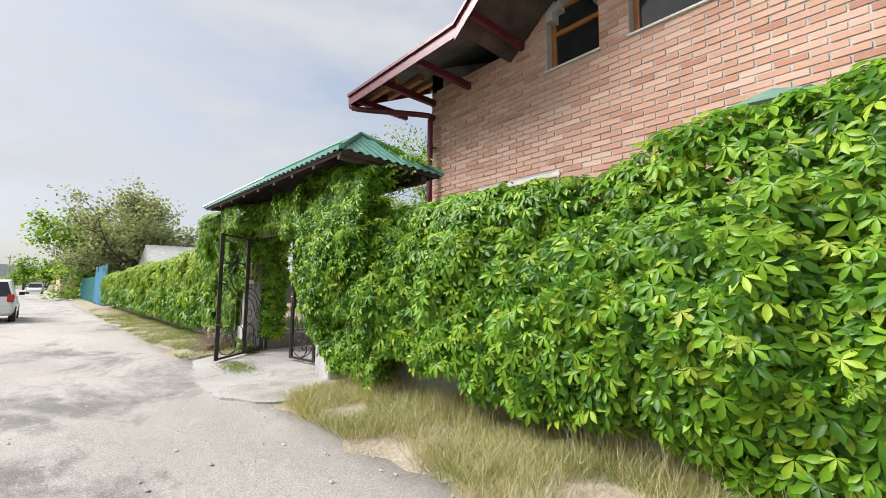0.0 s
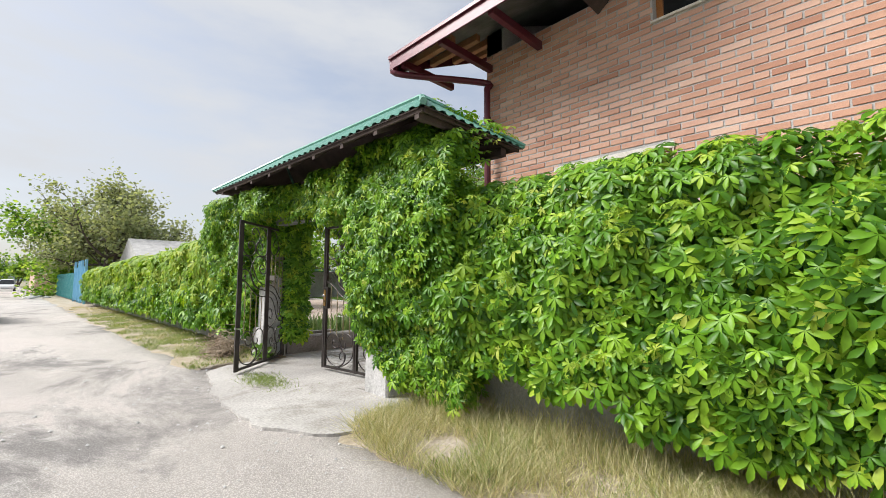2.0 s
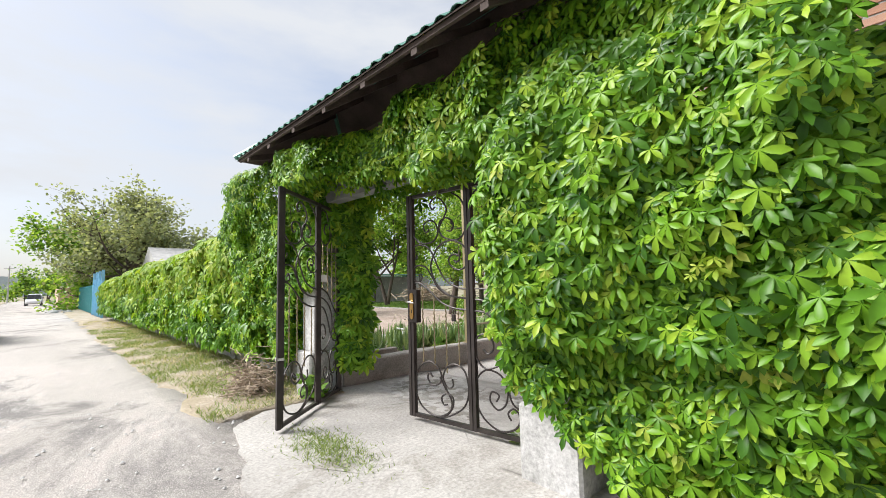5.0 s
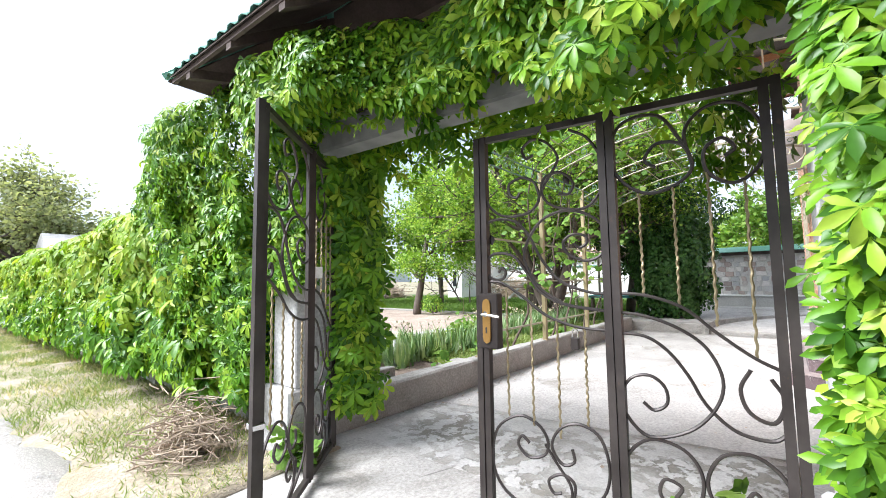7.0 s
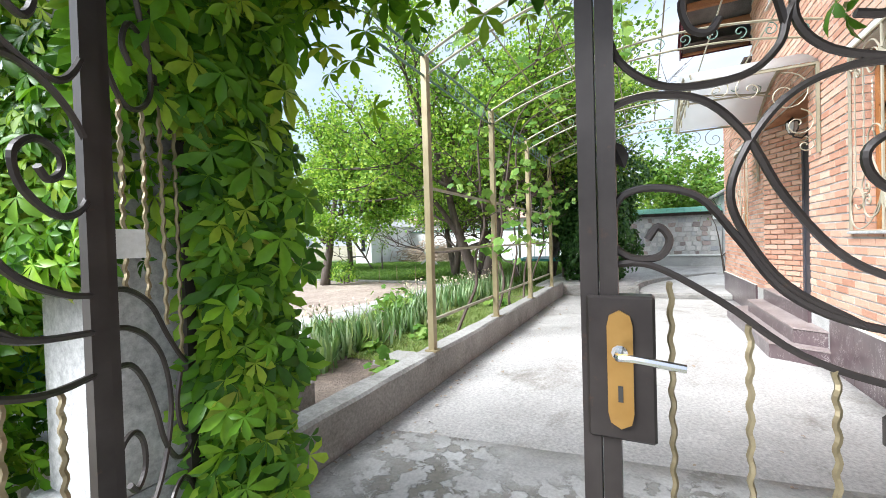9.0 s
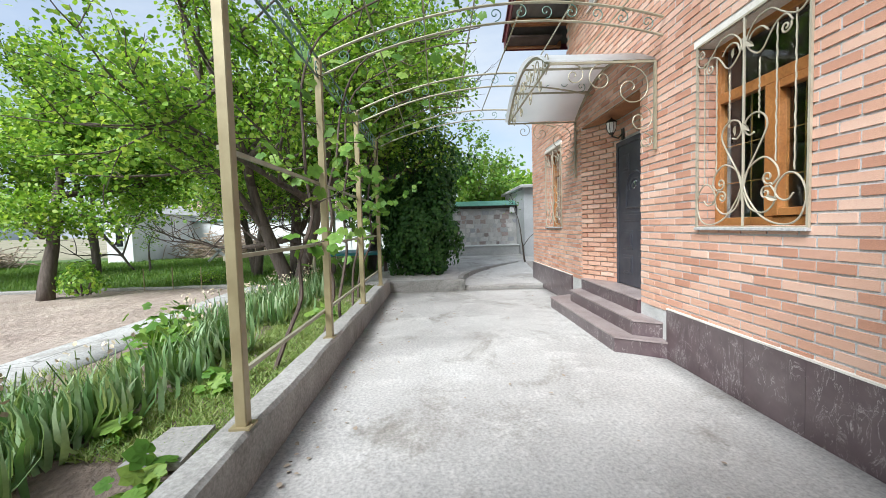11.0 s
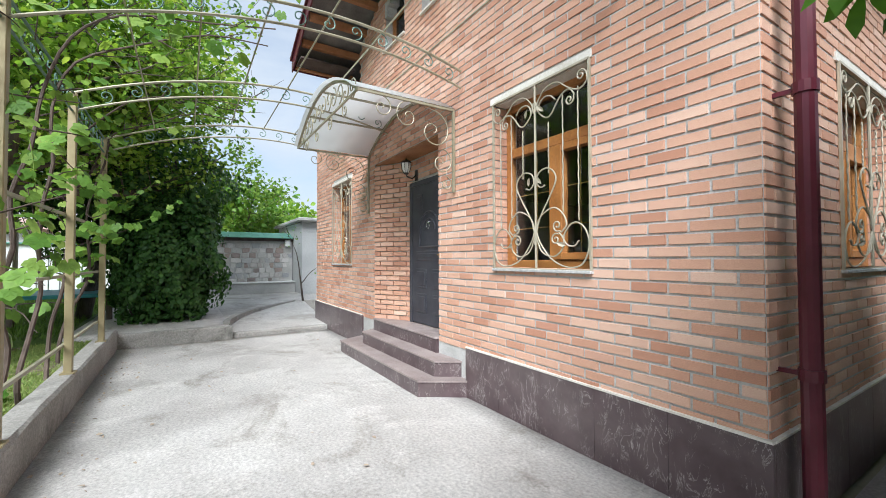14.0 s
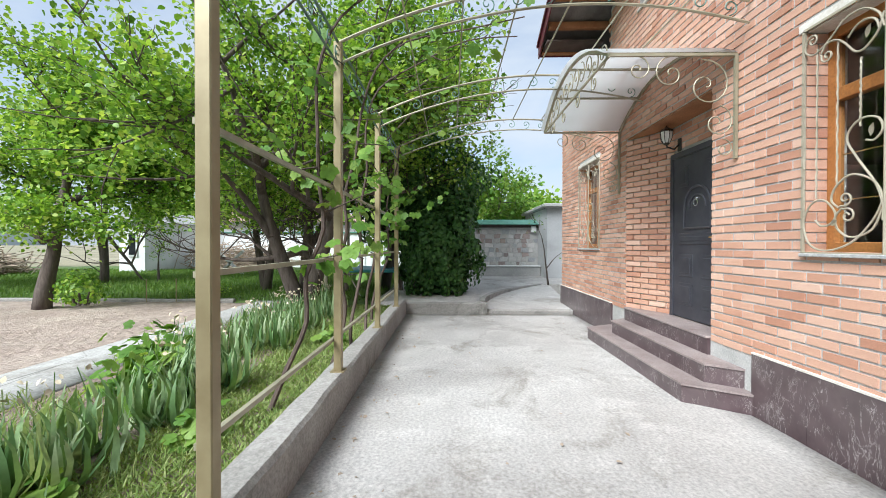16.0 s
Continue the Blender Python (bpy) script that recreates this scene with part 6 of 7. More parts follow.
# ---- plants ----
def grow(rnd, start, heading, length, radius, depth, tubes, anchors, spread=0.55, lift=0.15, kids=(2, 4), min_anchor=2, max_depth=4):
    """A branch and its children; tubes takes the wood, anchors the leaf places."""
    n = 6
    pts, p, h = [Vector(start)], Vector(start), Vector(heading).normalized()
    for i in range(n):
        h = (h + Vector((rnd.uniform(-1, 1), rnd.uniform(-1, 1), rnd.uniform(-1, 1) + lift)) * (0.07 if depth == 0 else 0.16)).normalized()
        p = p + h * (length / n)
        pts.append(p.copy())
    tubes.append(tube([tuple(q) for q in pts], [max(radius * (1 - 0.55 * i / n), 0.003) for i in range(n + 1)], 7 if depth < 2 else 5))
    if depth >= min_anchor:
        anchors += [tuple(q) for q in pts[1:]]
    if depth >= max_depth:
        return
    for k in range(rnd.randint(*kids)):
        at = pts[rnd.randint(2 if depth else 3, n)]
        side = Vector((rnd.uniform(-1, 1), rnd.uniform(-1, 1), rnd.uniform(-0.5, 0.8))).normalized()
        grow(rnd, at, h * (1 - spread) + side * spread, length * rnd.uniform(0.55, 0.8), radius * 0.5, depth + 1, tubes, anchors, spread, lift, kids, min_anchor, max_depth)
    grow(rnd, pts[-1], h, length * 0.7, radius * 0.5, depth + 1, tubes, anchors, spread, lift, kids, min_anchor, max_depth)


def tree(name, label, base, stems, height, radius, leaves, leaf_size, material, seed, bark=None, spread=0.55, jitter=0.16, lift=0.15, kids=(2, 4), max_depth=4, keep=None):
    """A tree of tapered stems and limbs with a crown of single leaves round its twigs."""
    rnd, rg = random.Random(seed), np.random.default_rng(seed)
    tr = thing(name, label, "tree")
    tubes, anchors = [], []
    for hd in stems:
        grow(rnd, base, hd, height * 0.36, radius, 0, tubes, anchors, spread, lift, kids, 2, max_depth)
    linked("trunk", *join(*tubes), bark or M_bark, tr, smooth=True)
    a = np.array(anchors)
    p = a[rg.integers(0, len(a), leaves)] + rg.normal(0, jitter, (leaves, 3))
    if keep is not None:
        p = p[keep(p)]
    k = len(p)
    m = frames_from(p, rg.normal(0, 0.6, (k, 3)) + np.array([0, 0, 0.8]), rg.normal(0, 0.8, (k, 3)) + np.array([0, 0, -0.5]), leaf_size * rg.uniform(0.65, 1.25, k))
    scattered("crown", BLADE, m, material, tr)
    return tr


over_low = lambda p: (p[:, 2] > 0.9) & (p[:, 0] > 4.5)
over_yard = lambda p: (p[:, 2] > 2.2 + 0.5 * np.sin(p[:, 0] * 2.1 + p[:, 1] * 1.3)) & ~((p[:, 1] < 3.2) & (p[:, 2] < 4.3) & (p[:, 0] < 8.0)) & (p[:, 1] > 1.3)
tree("apricot_tree", "many-stemmed apricot tree with fresh green leaves", (7.2, 5.5, 0.1), [(-0.05, 0.40, 1.0), (0.0, -0.30, 1.0), (0.5, 0.15, 1.0)], 8.2, 0.17, 44000, 0.09, M_apricot, 21, spread=0.6, keep=over_yard)
low_tree = tree("apricot_tree", "low spreading apricot tree with a thick trunk", (7.6, 11.15, 0.1), [(0.02, 0.02, 1.0)], 6.6, 0.17, 24000, 0.09, M_apricot, 22, spread=0.75, lift=0.02, keep=over_low)
rg = np.random.default_rng(220)
for tip in ((7.3, 9.3, 1.75), (7.8, 12.7, 2.0), (6.6, 10.4, 2.1)):
    bough = smooth_line([(7.6, 11.12, 1.5), tuple((a + b) / 2 + c for a, b, c in zip((7.6, 11.12, 1.5), tip, (0, 0, 0.35))), tip], 6)
    linked("limb", *tube(bough, [0.05 * (1 - 0.8 * i / len(bough)) for i in range(len(bough))], 6), M_bark, low_tree, smooth=True)
    p = np.array(bough)[rg.integers(3, len(bough), 1100)] + rg.normal(0, 1, (1100, 3)) * np.array([0.26, 0.26, 0.2])
    m = frames_from(p, rg.normal(0, 0.6, (1100, 3)) + np.array([0, 0, 0.8]), rg.normal(0, 0.8, (1100, 3)) + np.array([0, 0, -0.5]), 0.09 * rg.uniform(0.65, 1.25, 1100))
    scattered("bough_leaves", BLADE, m, M_apricot, low_tree)
tree("apricot_tree", "spreading apricot tree over the lawn", (11.0, 8.0, 0.1), [(0.0, -0.2, 1.0), (0.3, 0.3, 1.0)], 8.6, 0.14, 24000, 0.11, M_apricot, 23, spread=0.65, keep=over_yard)
tree("apricot_tree", "tall leafy fruit tree behind the shrub", (11.5, 4.6, 0.2), [(0.0, -0.25, 1.0), (-0.2, -0.1, 1.0)], 9.0, 0.15, 28000, 0.11, M_apricot, 24, spread=0.6, keep=over_yard)
tree("apricot_tree", "leafy fruit tree far across the garden", (13.0, 14.5, 0.1), [(0.0, -0.1, 1.0), (0.3, 0.2, 1.0)], 8.5, 0.14, 13000, 0.17, M_apricot, 25, spread=0.65, keep=over_yard)
tree("apricot_tree", "leafy fruit tree near the garden's end", (10.0, 19.5, 0.1), [(0.0, -0.1, 1.0), (-0.3, 0.2, 1.0)], 8.0, 0.13, 10000, 0.18, M_apricot, 26, spread=0.65, keep=over_yard)
tree("apricot_tree", "leafy fruit tree beside the block wall", (3.0, 17.5, 0.1), [(0.1, -0.1, 1.0)], 7.0, 0.12, 9000, 0.16, M_apricot, 27, spread=0.7)
tree("garden_tree", "bushy green tree behind the stone wall", (21.0, 1.0, 0.1), [(0.0, 0.1, 1.0), (0.1, -0.3, 1.0)], 7.5, 0.14, 8000, 0.2, M_vine, 28, spread=0.7)
tree("sapling", "thin young tree with a cropped top", (13.8, 13.2, 0.12), [(0.02, 0.0, 1.0)], 2.4, 0.05, 260, 0.07, M_apricot, 29, max_depth=2, kids=(1, 2))
tree("sapling", "bare young sapling at the terrace edge", (12.2, -0.45, 0.22), [(-0.12, 0.18, 1.0)], 3.0, 0.035, 40, 0.06, M_vine, 30, max_depth=2, kids=(0, 1))


def shrub(name, label, centre, size, n, leaf_size, material, seed):
    """A dense rounded shrub: leaves over lumpy shells, stems inside."""
    rg = np.random.default_rng(seed)
    sh = thing(name, label, "shrub")
    v = rg.normal(0, 1, (n, 3))
    v /= np.linalg.norm(v, axis=1, keepdims=True)
    bump = np.array([1.0 + 0.42 * noise.noise((q[0] * 2.2, q[1] * 2.2, q[2] * 2.2 + seed)) + 0.22 * noise.noise((q[0] * 5, q[1] * 5, q[2] * 5)) for q in v])
    rad = bump * np.where(rg.random(n) < 0.6, 1.0, rg.uniform(0.6, 1.0, n))
    p = v * rad[:, None] * np.array(size) + np.array(centre)
    keep = p[:, 2] > 0.27
    p, v = p[keep], v[keep]
    k = len(p)
    m = frames_from(p, v + rg.normal(0, 0.45, (k, 3)) + np.array([0, 0, 0.3]), rg.normal(0, 0.7, (k, 3)) + np.array([0, 0, -0.8]), leaf_size * rg.uniform(0.6, 1.2, k))
    scattered("foliage", BLADE, m, material, sh)
    stems = [tube([(centre[0] + 0.1 * math.cos(a), centre[1] + 0.1 * math.sin(a), 0.2), (centre[0] + size[0] * 0.5 * math.cos(a), centre[1] + size[1] * 0.5 * math.sin(a), centre[2])], [0.03, 0.012], 6) for a in np.linspace(0, 6.28, 8)[:-1]]
    linked("stems", *join(*stems), M_bark, sh)
    return sh


shrub("shrub", "large dense dark green shrub on the terrace", (9.75, 2.95, 1.45), (0.9, 1.0, 1.45), 15000, 0.105, M_darkleaf, 41)
shrub("shrub", "dark green leafy shrub behind the kerb", (10.6, 3.5, 3.0), (1.5, 1.8, 1.5), 15000, 0.11, M_darkleaf, 42)
shrub("shrub", "low leafy plant at the tree's foot", (7.7, 10.4, 0.5), (0.4, 0.45, 0.4), 500, 0.09, M_apricot, 43)
shrub("shrub", "low leafy plant on the bed's edge", (9.4, 8.6, 0.3), (0.45, 0.4, 0.25), 400, 0.06, M_apricot, 44)


# irises, grass and weeds
def iris_clump(at, n, height, seed):
    rg = np.random.default_rng(seed)
    a, tilt = rg.uniform(0, 6.28, n), rg.uniform(0.1, 1.25, n)
    p = np.column_stack([at[0] + rg.normal(0, 0.10, n), at[1] + rg.normal(0, 0.10, n), np.full(n, at[2])])
    dirn = np.column_stack([np.cos(a) * tilt, np.sin(a) * tilt, np.ones(n)])
    side = np.column_stack([-np.sin(a), np.cos(a), np.zeros(n)])
    dirn /= np.linalg.norm(dirn, axis=1, keepdims=True)
    out = np.cross(side, dirn)
    m = np.zeros((n, 4, 4))
    h = height * rg.uniform(0.6, 1.1, n)
    m[:, :3, 0], m[:, :3, 1], m[:, :3, 2], m[:, :3, 3], m[:, 3, 3] = side * 0.042, -out * h[:, None] * 1.3, dirn * h[:, None], p, 1
    cl = thing("iris_clump", "clump of sword-leaved irises in the bed", "iris plant", "irises in the bed")
    scattered("leaves", IRIS, m, M_iris, cl)
    for q in range(2):
        bx_, by_ = at[0] + rg.normal(0, 0.08), at[1] + rg.normal(0, 0.08)
        linked("flower_stalk", *tube([(bx_, by_, at[2]), (bx_ + 0.03, by_, at[2] + height * 0.8), (bx_ + rg.normal(0, 0.06), by_ + rg.normal(0, 0.06), at[2] + height * 1.3)], 0.004, 4), M_iris, cl)
        for e in range(3):
            fm = frames_from(np.array([[bx_, by_, at[2] + height * 1.28]]) + rg.normal(0, 0.025, (1, 3)), rg.normal(0, 1, (1, 3)), rg.normal(0, 1, (1, 3)), np.full(1, 0.04))
            scattered("faded_flower", BLADE, fm, M_petal, cl, "", "", "")
    return cl


IRIS = ([(-0.4, 0, 0), (0.4, 0, 0), (0.5, -0.03, 0.35), (-0.5, -0.03, 0.35), (0.42, 0.0, 0.65), (-0.42, 0.0, 0.65), (0.25, 0.14, 0.88), (-0.25, 0.14, 0.88), (0, 0.32, 1.0)], [(0, 1, 2, 3), (3, 2, 4, 5), (5, 4, 6, 7), (7, 6, 8)])
rg = np.random.default_rng(3)
for k in range(38):
    x = rg.uniform(2.4, 7.7)
    y = rg.uniform(4.55, 5.5) + 0.04 * x
    iris_clump((x, y, 0.15), 34, rg.uniform(0.34, 0.48), 300 + k)
for k, (x, y) in enumerate(((0.95, 4.85), (1.1, 5.15), (0.85, 5.15), (1.2, 4.95), (0.45, 4.75), (0.75, 4.95), (0.6, 5.3), (1.35, 4.8), (1.7, 4.9), (2.2, 4.75), (2.5, 4.9), (2.9, 4.7), (0.1, 5.2), (-0.4, 4.8), (-0.2, 5.4))):
    iris_clump((x, y, 0.15), 58, 0.44, 400 + k)


def blades(name, label, n, place, height, width, material, seed, lean=0.35):
    rg = np.random.default_rng(seed)
    p = place(rg, n)
    n = len(p)
    a = rg.uniform(0, 6.28, n)
    m = np.zeros((n, 4, 4))
    h = height * rg.uniform(0.35, 1.15, n)
    m[:, 0, 0], m[:, 1, 0] = np.cos(a) * width, np.sin(a) * width
    m[:, 0, 1], m[:, 1, 1] = -np.sin(a) * h, np.cos(a) * h
    m[:, :3, 2] = np.column_stack([rg.normal(0, lean, n) * h, rg.normal(0, lean, n) * h, h])
    m[:, :3, 3], m[:, 3, 3] = p, 1
    return scattered(name, GRASS, m, material, None, label, "grass")


def verge_place(s0, s1, d0, d1, z, thresh=-0.2, seed=0.0):
    def f(rg, n):
        s, d = rg.uniform(s0, s1, n), rg.uniform(d0, d1, n)
        ok = np.array([noise.noise((a * 1.3, b * 1.6, seed)) + 0.5 * (d1 - b) / (d1 - d0) > thresh + 0.5 * rg.random() for a, b in zip(s, d)])
        s, d = s[ok], d[ok]
        return np.column_stack([-1.5 - 0.05 * s - d, s - 0.05 * d, np.full(len(s), z)])
    return f


def flat_place(x0, x1, y0, y1, z, thresh=-2.0, seed=0.0):
    def f(rg, n):
        x, y = rg.uniform(x0, x1, n), rg.uniform(y0, y1, n)
        ok = np.array([noise.noise((a * 1.1, b * 1.1, seed)) > thresh + 0.35 * rg.random() for a, b in zip(x, y)])
        return np.column_stack([x[ok], y[ok], np.full(ok.sum(), z)])
    return f


blades("verge_grass", "dry straw coloured grass on the verge", 52000, verge_place(-7, -0.5, 0.0, 1.4, 0.02, -0.15, 2.0), 0.17, 0.0045, M_drygrass, 51, 0.75)
blades("verge_grass", "fresh green grass tufts on the verge", 22000, verge_place(-7, -0.4, 0.05, 1.35, 0.02, 0.12, 6.0), 0.13, 0.006, M_weed, 52, 0.7)
blades("verge_grass", "tall pale grass under the creeper", 6500, verge_place(-7, -0.4, 0.0, 0.55, 0.03, -0.3, 3.0), 0.36, 0.004, M_drygrass, 53, 0.35)
blades("verge_grass", "short trodden green grass along the far fence", 30000, verge_place(3.3, 18, 0.0, 1.45, 0.02, -0.1, 8.0), 0.07, 0.009, M_weed, 54, 0.8)
blades("verge_grass", "green grass along the far fence", 14000, verge_place(3.3, 24, 0.0, 1.35, 0.02, 0.1, 18.0), 0.08, 0.011, M_drygrass, 55, 0.7)
blades("lawn_grass", "fresh green lawn grass", 60000, flat_place(8.8, 20, 4.5, 24, 0.13), 0.16, 0.020, M_grass, 56)
blades("bed_weeds", "low green weeds along the kerb", 26000, flat_place(0.9, 7.9, 3.82, 4.7, 0.17, -0.75, 4.0), 0.05, 0.012, M_weed, 57, 0.8)
blades("bed_weeds", "low weeds among the irises", 9000, flat_place(1.0, 7.9, 4.4, 6.4, 0.17, -0.2, 9.0), 0.09, 0.010, M_weed, 58, 0.5)
blades("apron_grass", "short dry grass growing through the concrete apron", 1500, lambda rg, n: np.column_stack([rg.normal(-2.55, 0.13, n), rg.normal(1.75, 0.30, n), np.full(n, 0.028)]), 0.035, 0.007, M_weed, 59, 1.0)

# broad weeds by the pillars and in the bed
def weed(at, size, n, seed, material=None, label="leafy green weed in the soil"):
    rg = np.random.default_rng(seed)
    p = np.array(at) + np.abs(rg.normal(0, 1, (n, 3))) * np.array([0, 0, size * 0.5]) + rg.normal(0, 1, (n, 3)) * np.array([size * 0.5, size * 0.5, 0.01])
    m = frames_from(p, rg.normal(0, 0.5, (n, 3)) + np.array([-0.2, 0, 1.0]), rg.normal(0, 1, (n, 3)), 0.11 * rg.uniform(0.5, 1.2, n))
    wd = thing("weed", label, "weed")
    for k in range(5):
        linked("stalk", *tube([tuple(at), tuple(p[k % n])], 0.004, 4), M_vine, wd)
    scattered("leaves", GRAPE, m * np.array([8.0, 8.0, 8.0, 1.0]), material or M_vine, wd)
    return wd


for k, (x, y, z, sz, n) in enumerate(((0.62, 4.0, 0.17, 0.16, 18), (2.55, 5.1, 0.3, 0.3, 110), (1.9, 4.3, 0.17, 0.15, 34), (-1.15, 0.62, 0.03, 0.22, 60), (3.2, 5.6, 0.3, 0.3, 90), (1.2, 4.55, 0.17, 0.12, 26), (-2.05, 3.25, 0.1, 0.15, 40), (4.6, 4.2, 0.17, 0.15, 30))):
    weed((x, y, z), sz, n, 500 + k)

# grape vine on the pergola
grape = thing("grape_vine", "young grape vine climbing the pergola posts", "vine")
rnd = random.Random(8)
va = []
for bx, by in ((3.6, 3.95), (4.4, 3.9), (5.3, 3.95), (6.2, 4.0), (2.4, 4.0)):
    px, line = bx, []
    for z, y in ((0.15, by), (0.45, by - 0.05), (0.8, 3.88), (1.2, 3.82), (1.6, 3.74), (2.0, 3.78), (2.4, 3.70), (2.9, 3.68), (3.35, 3.5), (3.6, 3.1), (3.8, 2.5), (3.85, 1.9)):
        line.append((px, y + rnd.uniform(-0.06, 0.06), z))
        px += rnd.uniform(-0.2, 0.2)
    line = smooth_line(line, 3)
    vt = [tube(line, [0.024 * (1 - 0.75 * i / len(line)) for i in range(len(line))], 6)]
    va += line[8:]
    for q in line[10::3]:
        tip = (q[0] + rnd.uniform(-0.7, 0.7), q[1] + rnd.uniform(-0.5, 0.15), q[2] + rnd.uniform(-0.2, 0.4))
        sub = smooth_line([q, tuple((a + b) / 2 + rnd.uniform(-0.1, 0.1) for a, b in zip(q, tip)), tip], 4)
        vt.append(tube(sub, [0.008 * (1 - 0.7 * i / len(sub)) for i in range(len(sub))], 4))
        va += sub
    linked("stem", *join(*vt), M_vinebark, grape)
va = np.array(va)
rg = np.random.default_rng(61)
p = va[rg.integers(0, len(va), 330)] + rg.normal(0, 0.10, (330, 3))
m = frames_from(p, rg.normal(0, 0.5, (330, 3)) + np.array([-0.5, -0.3, 0.6]), rg.normal(0, 0.4, (330, 3)) + np.array([0, 0, 1.0]), rg.uniform(0.5, 1.1, 330))
scattered("leaves", GRAPE, m, M_vine, grape)


def vine_shoot(points, n, seed, size=0.9):
    sp = thing("vine_shoot", "bright green grape shoot hanging from the pergola", "vine", "grape shoots")
    line = smooth_line(points, 6)
    linked("stem", *tube(line, [0.005 * (1 - 0.6 * i / len(line)) for i in range(len(line))], 5), M_vine, sp)
    r = np.random.default_rng(seed)
    q = np.array([line[int(k)] for k in np.linspace(2, len(line) - 1, n)]) + r.normal(0, 0.03, (n, 3))
    m = frames_from(q, r.normal(0, 0.4, (n, 3)) + np.array([-0.8, 0.1, 0.5]), r.normal(0, 0.3, (n, 3)) + np.array([0, 0, 1.0]), np.linspace(size, size * 0.45, n))
    scattered("shoot_leaves", GRAPE, m, M_vine, sp)


vine_shoot([(4.9, 3.6, 1.9), (4.7, 3.3, 1.85), (4.6, 2.95, 1.95), (4.55, 2.7, 2.15)], 12, 71)
vine_shoot([(2.95, 3.6, 2.6), (2.9, 3.5, 2.3), (2.85, 3.45, 1.95)], 7, 72)
vine_shoot([(6.8, 3.6, 2.3), (6.5, 3.3, 2.35), (6.2, 3.0, 2.6)], 9, 73)
vine_shoot([(1.0, 3.3, 3.45), (0.95, 3.25, 3.1), (0.95, 3.2, 2.75)], 4, 74, 1.1)
vine_shoot([(1.3, 1.9, 3.75), (1.25, 1.9, 3.5), (1.2, 1.9, 3.3)], 6, 75, 1.0)
vine_shoot([(0.45, 1.85, 3.9), (0.43, 1.84, 3.2), (0.40, 1.82, 2.72), (0.38, 1.8, 2.5)], 8, 76, 0.9)


# ---- garden ----
def plaster_wall(name, x0, x1, y0, y1, h, material, label, cap=True):
    wl_ = linked(name, *box(x0, x1, y0, y1, 0.0, h), material)
    tagged(wl_, label, "wall", "", "structure")
    if cap:
        linked("cap_sheet", *box(x0 - 0.14, x1 + 0.14, y0 - 0.14, y1 + 0.14, h, h + 0.06, 0.01), M_greenroof, wl_)
    return wl_


plaster_wall("garden_wall_east", 23.6, 23.9, 4.0, 21.0, 2.2, M_white, "long white plastered garden wall")
bw = plaster_wall("garden_wall_north", -1.8, 18.0, 25.4, 25.7, 2.1, M_block, "grey concrete block garden wall")
for r in range(9):
    for k in range(24):
        x = -1.6 + k * 0.81 + (r % 2) * 0.4
        linked("block", *box(x, x + 0.78, 25.36, 25.41, 0.1 + r * 0.22, 0.1 + r * 0.22 + 0.2, 0.008), M_block, bw)
hut = thing("garden_house", "white plastered garden building with a small window", "building")
linked("wall", *box(18.6, 24.0, 17.35, 18.6, 0, 2.6), M_white, hut)
linked("roof", *join(*[([(18.3, 17.1, 2.6), (24.4, 17.1, 2.6), (24.4, 18.9, 2.6), (18.3, 18.9, 2.6), (18.3, 18.0, 3.2), (24.4, 18.0, 3.2)], [(0, 1, 5, 4), (3, 4, 5, 2), (0, 4, 3), (1, 2, 5), (0, 3, 2, 1)])]), M_slate, hut)
wn_ = linked("window", *box(18.54, 18.62, 17.7, 18.15, 0.9, 2.1), M_white, hut)
linked("pane", *box(18.52, 18.55, 17.77, 18.08, 0.98, 2.02), M_carglass, wn_)
nb = thing("neighbour_house", "pink roofed neighbour house beyond the garden wall", "house")
linked("wall", *box(26, 36, 9, 19, 0, 3.0), M_white, nb)
linked("roof", [(25.4, 8.4, 3.0), (36.6, 8.4, 3.0), (36.6, 19.6, 3.0), (25.4, 19.6, 3.0), (25.4, 14, 5.2), (36.6, 14, 5.2)], [(0, 1, 5, 4), (3, 4, 5, 2), (0, 4, 3), (1, 2, 5), (0, 3, 2, 1)], M_pink, nb)
shed = thing("lean_to", "green roofed lean-to against the block wall", "shed")
linked("roof", *prism([(3, 24.0), (16.5, 24.0), (16.5, 25.3), (3, 25.3)], 2.2, 2.28), M_greenroof, shed)
for x in (3.2, 7.5, 12, 16.2):
    linked("post", *tube([(x, 24.1, 0.1), (x, 24.1, 2.2)], 0.05, 6), M_bark, shed)

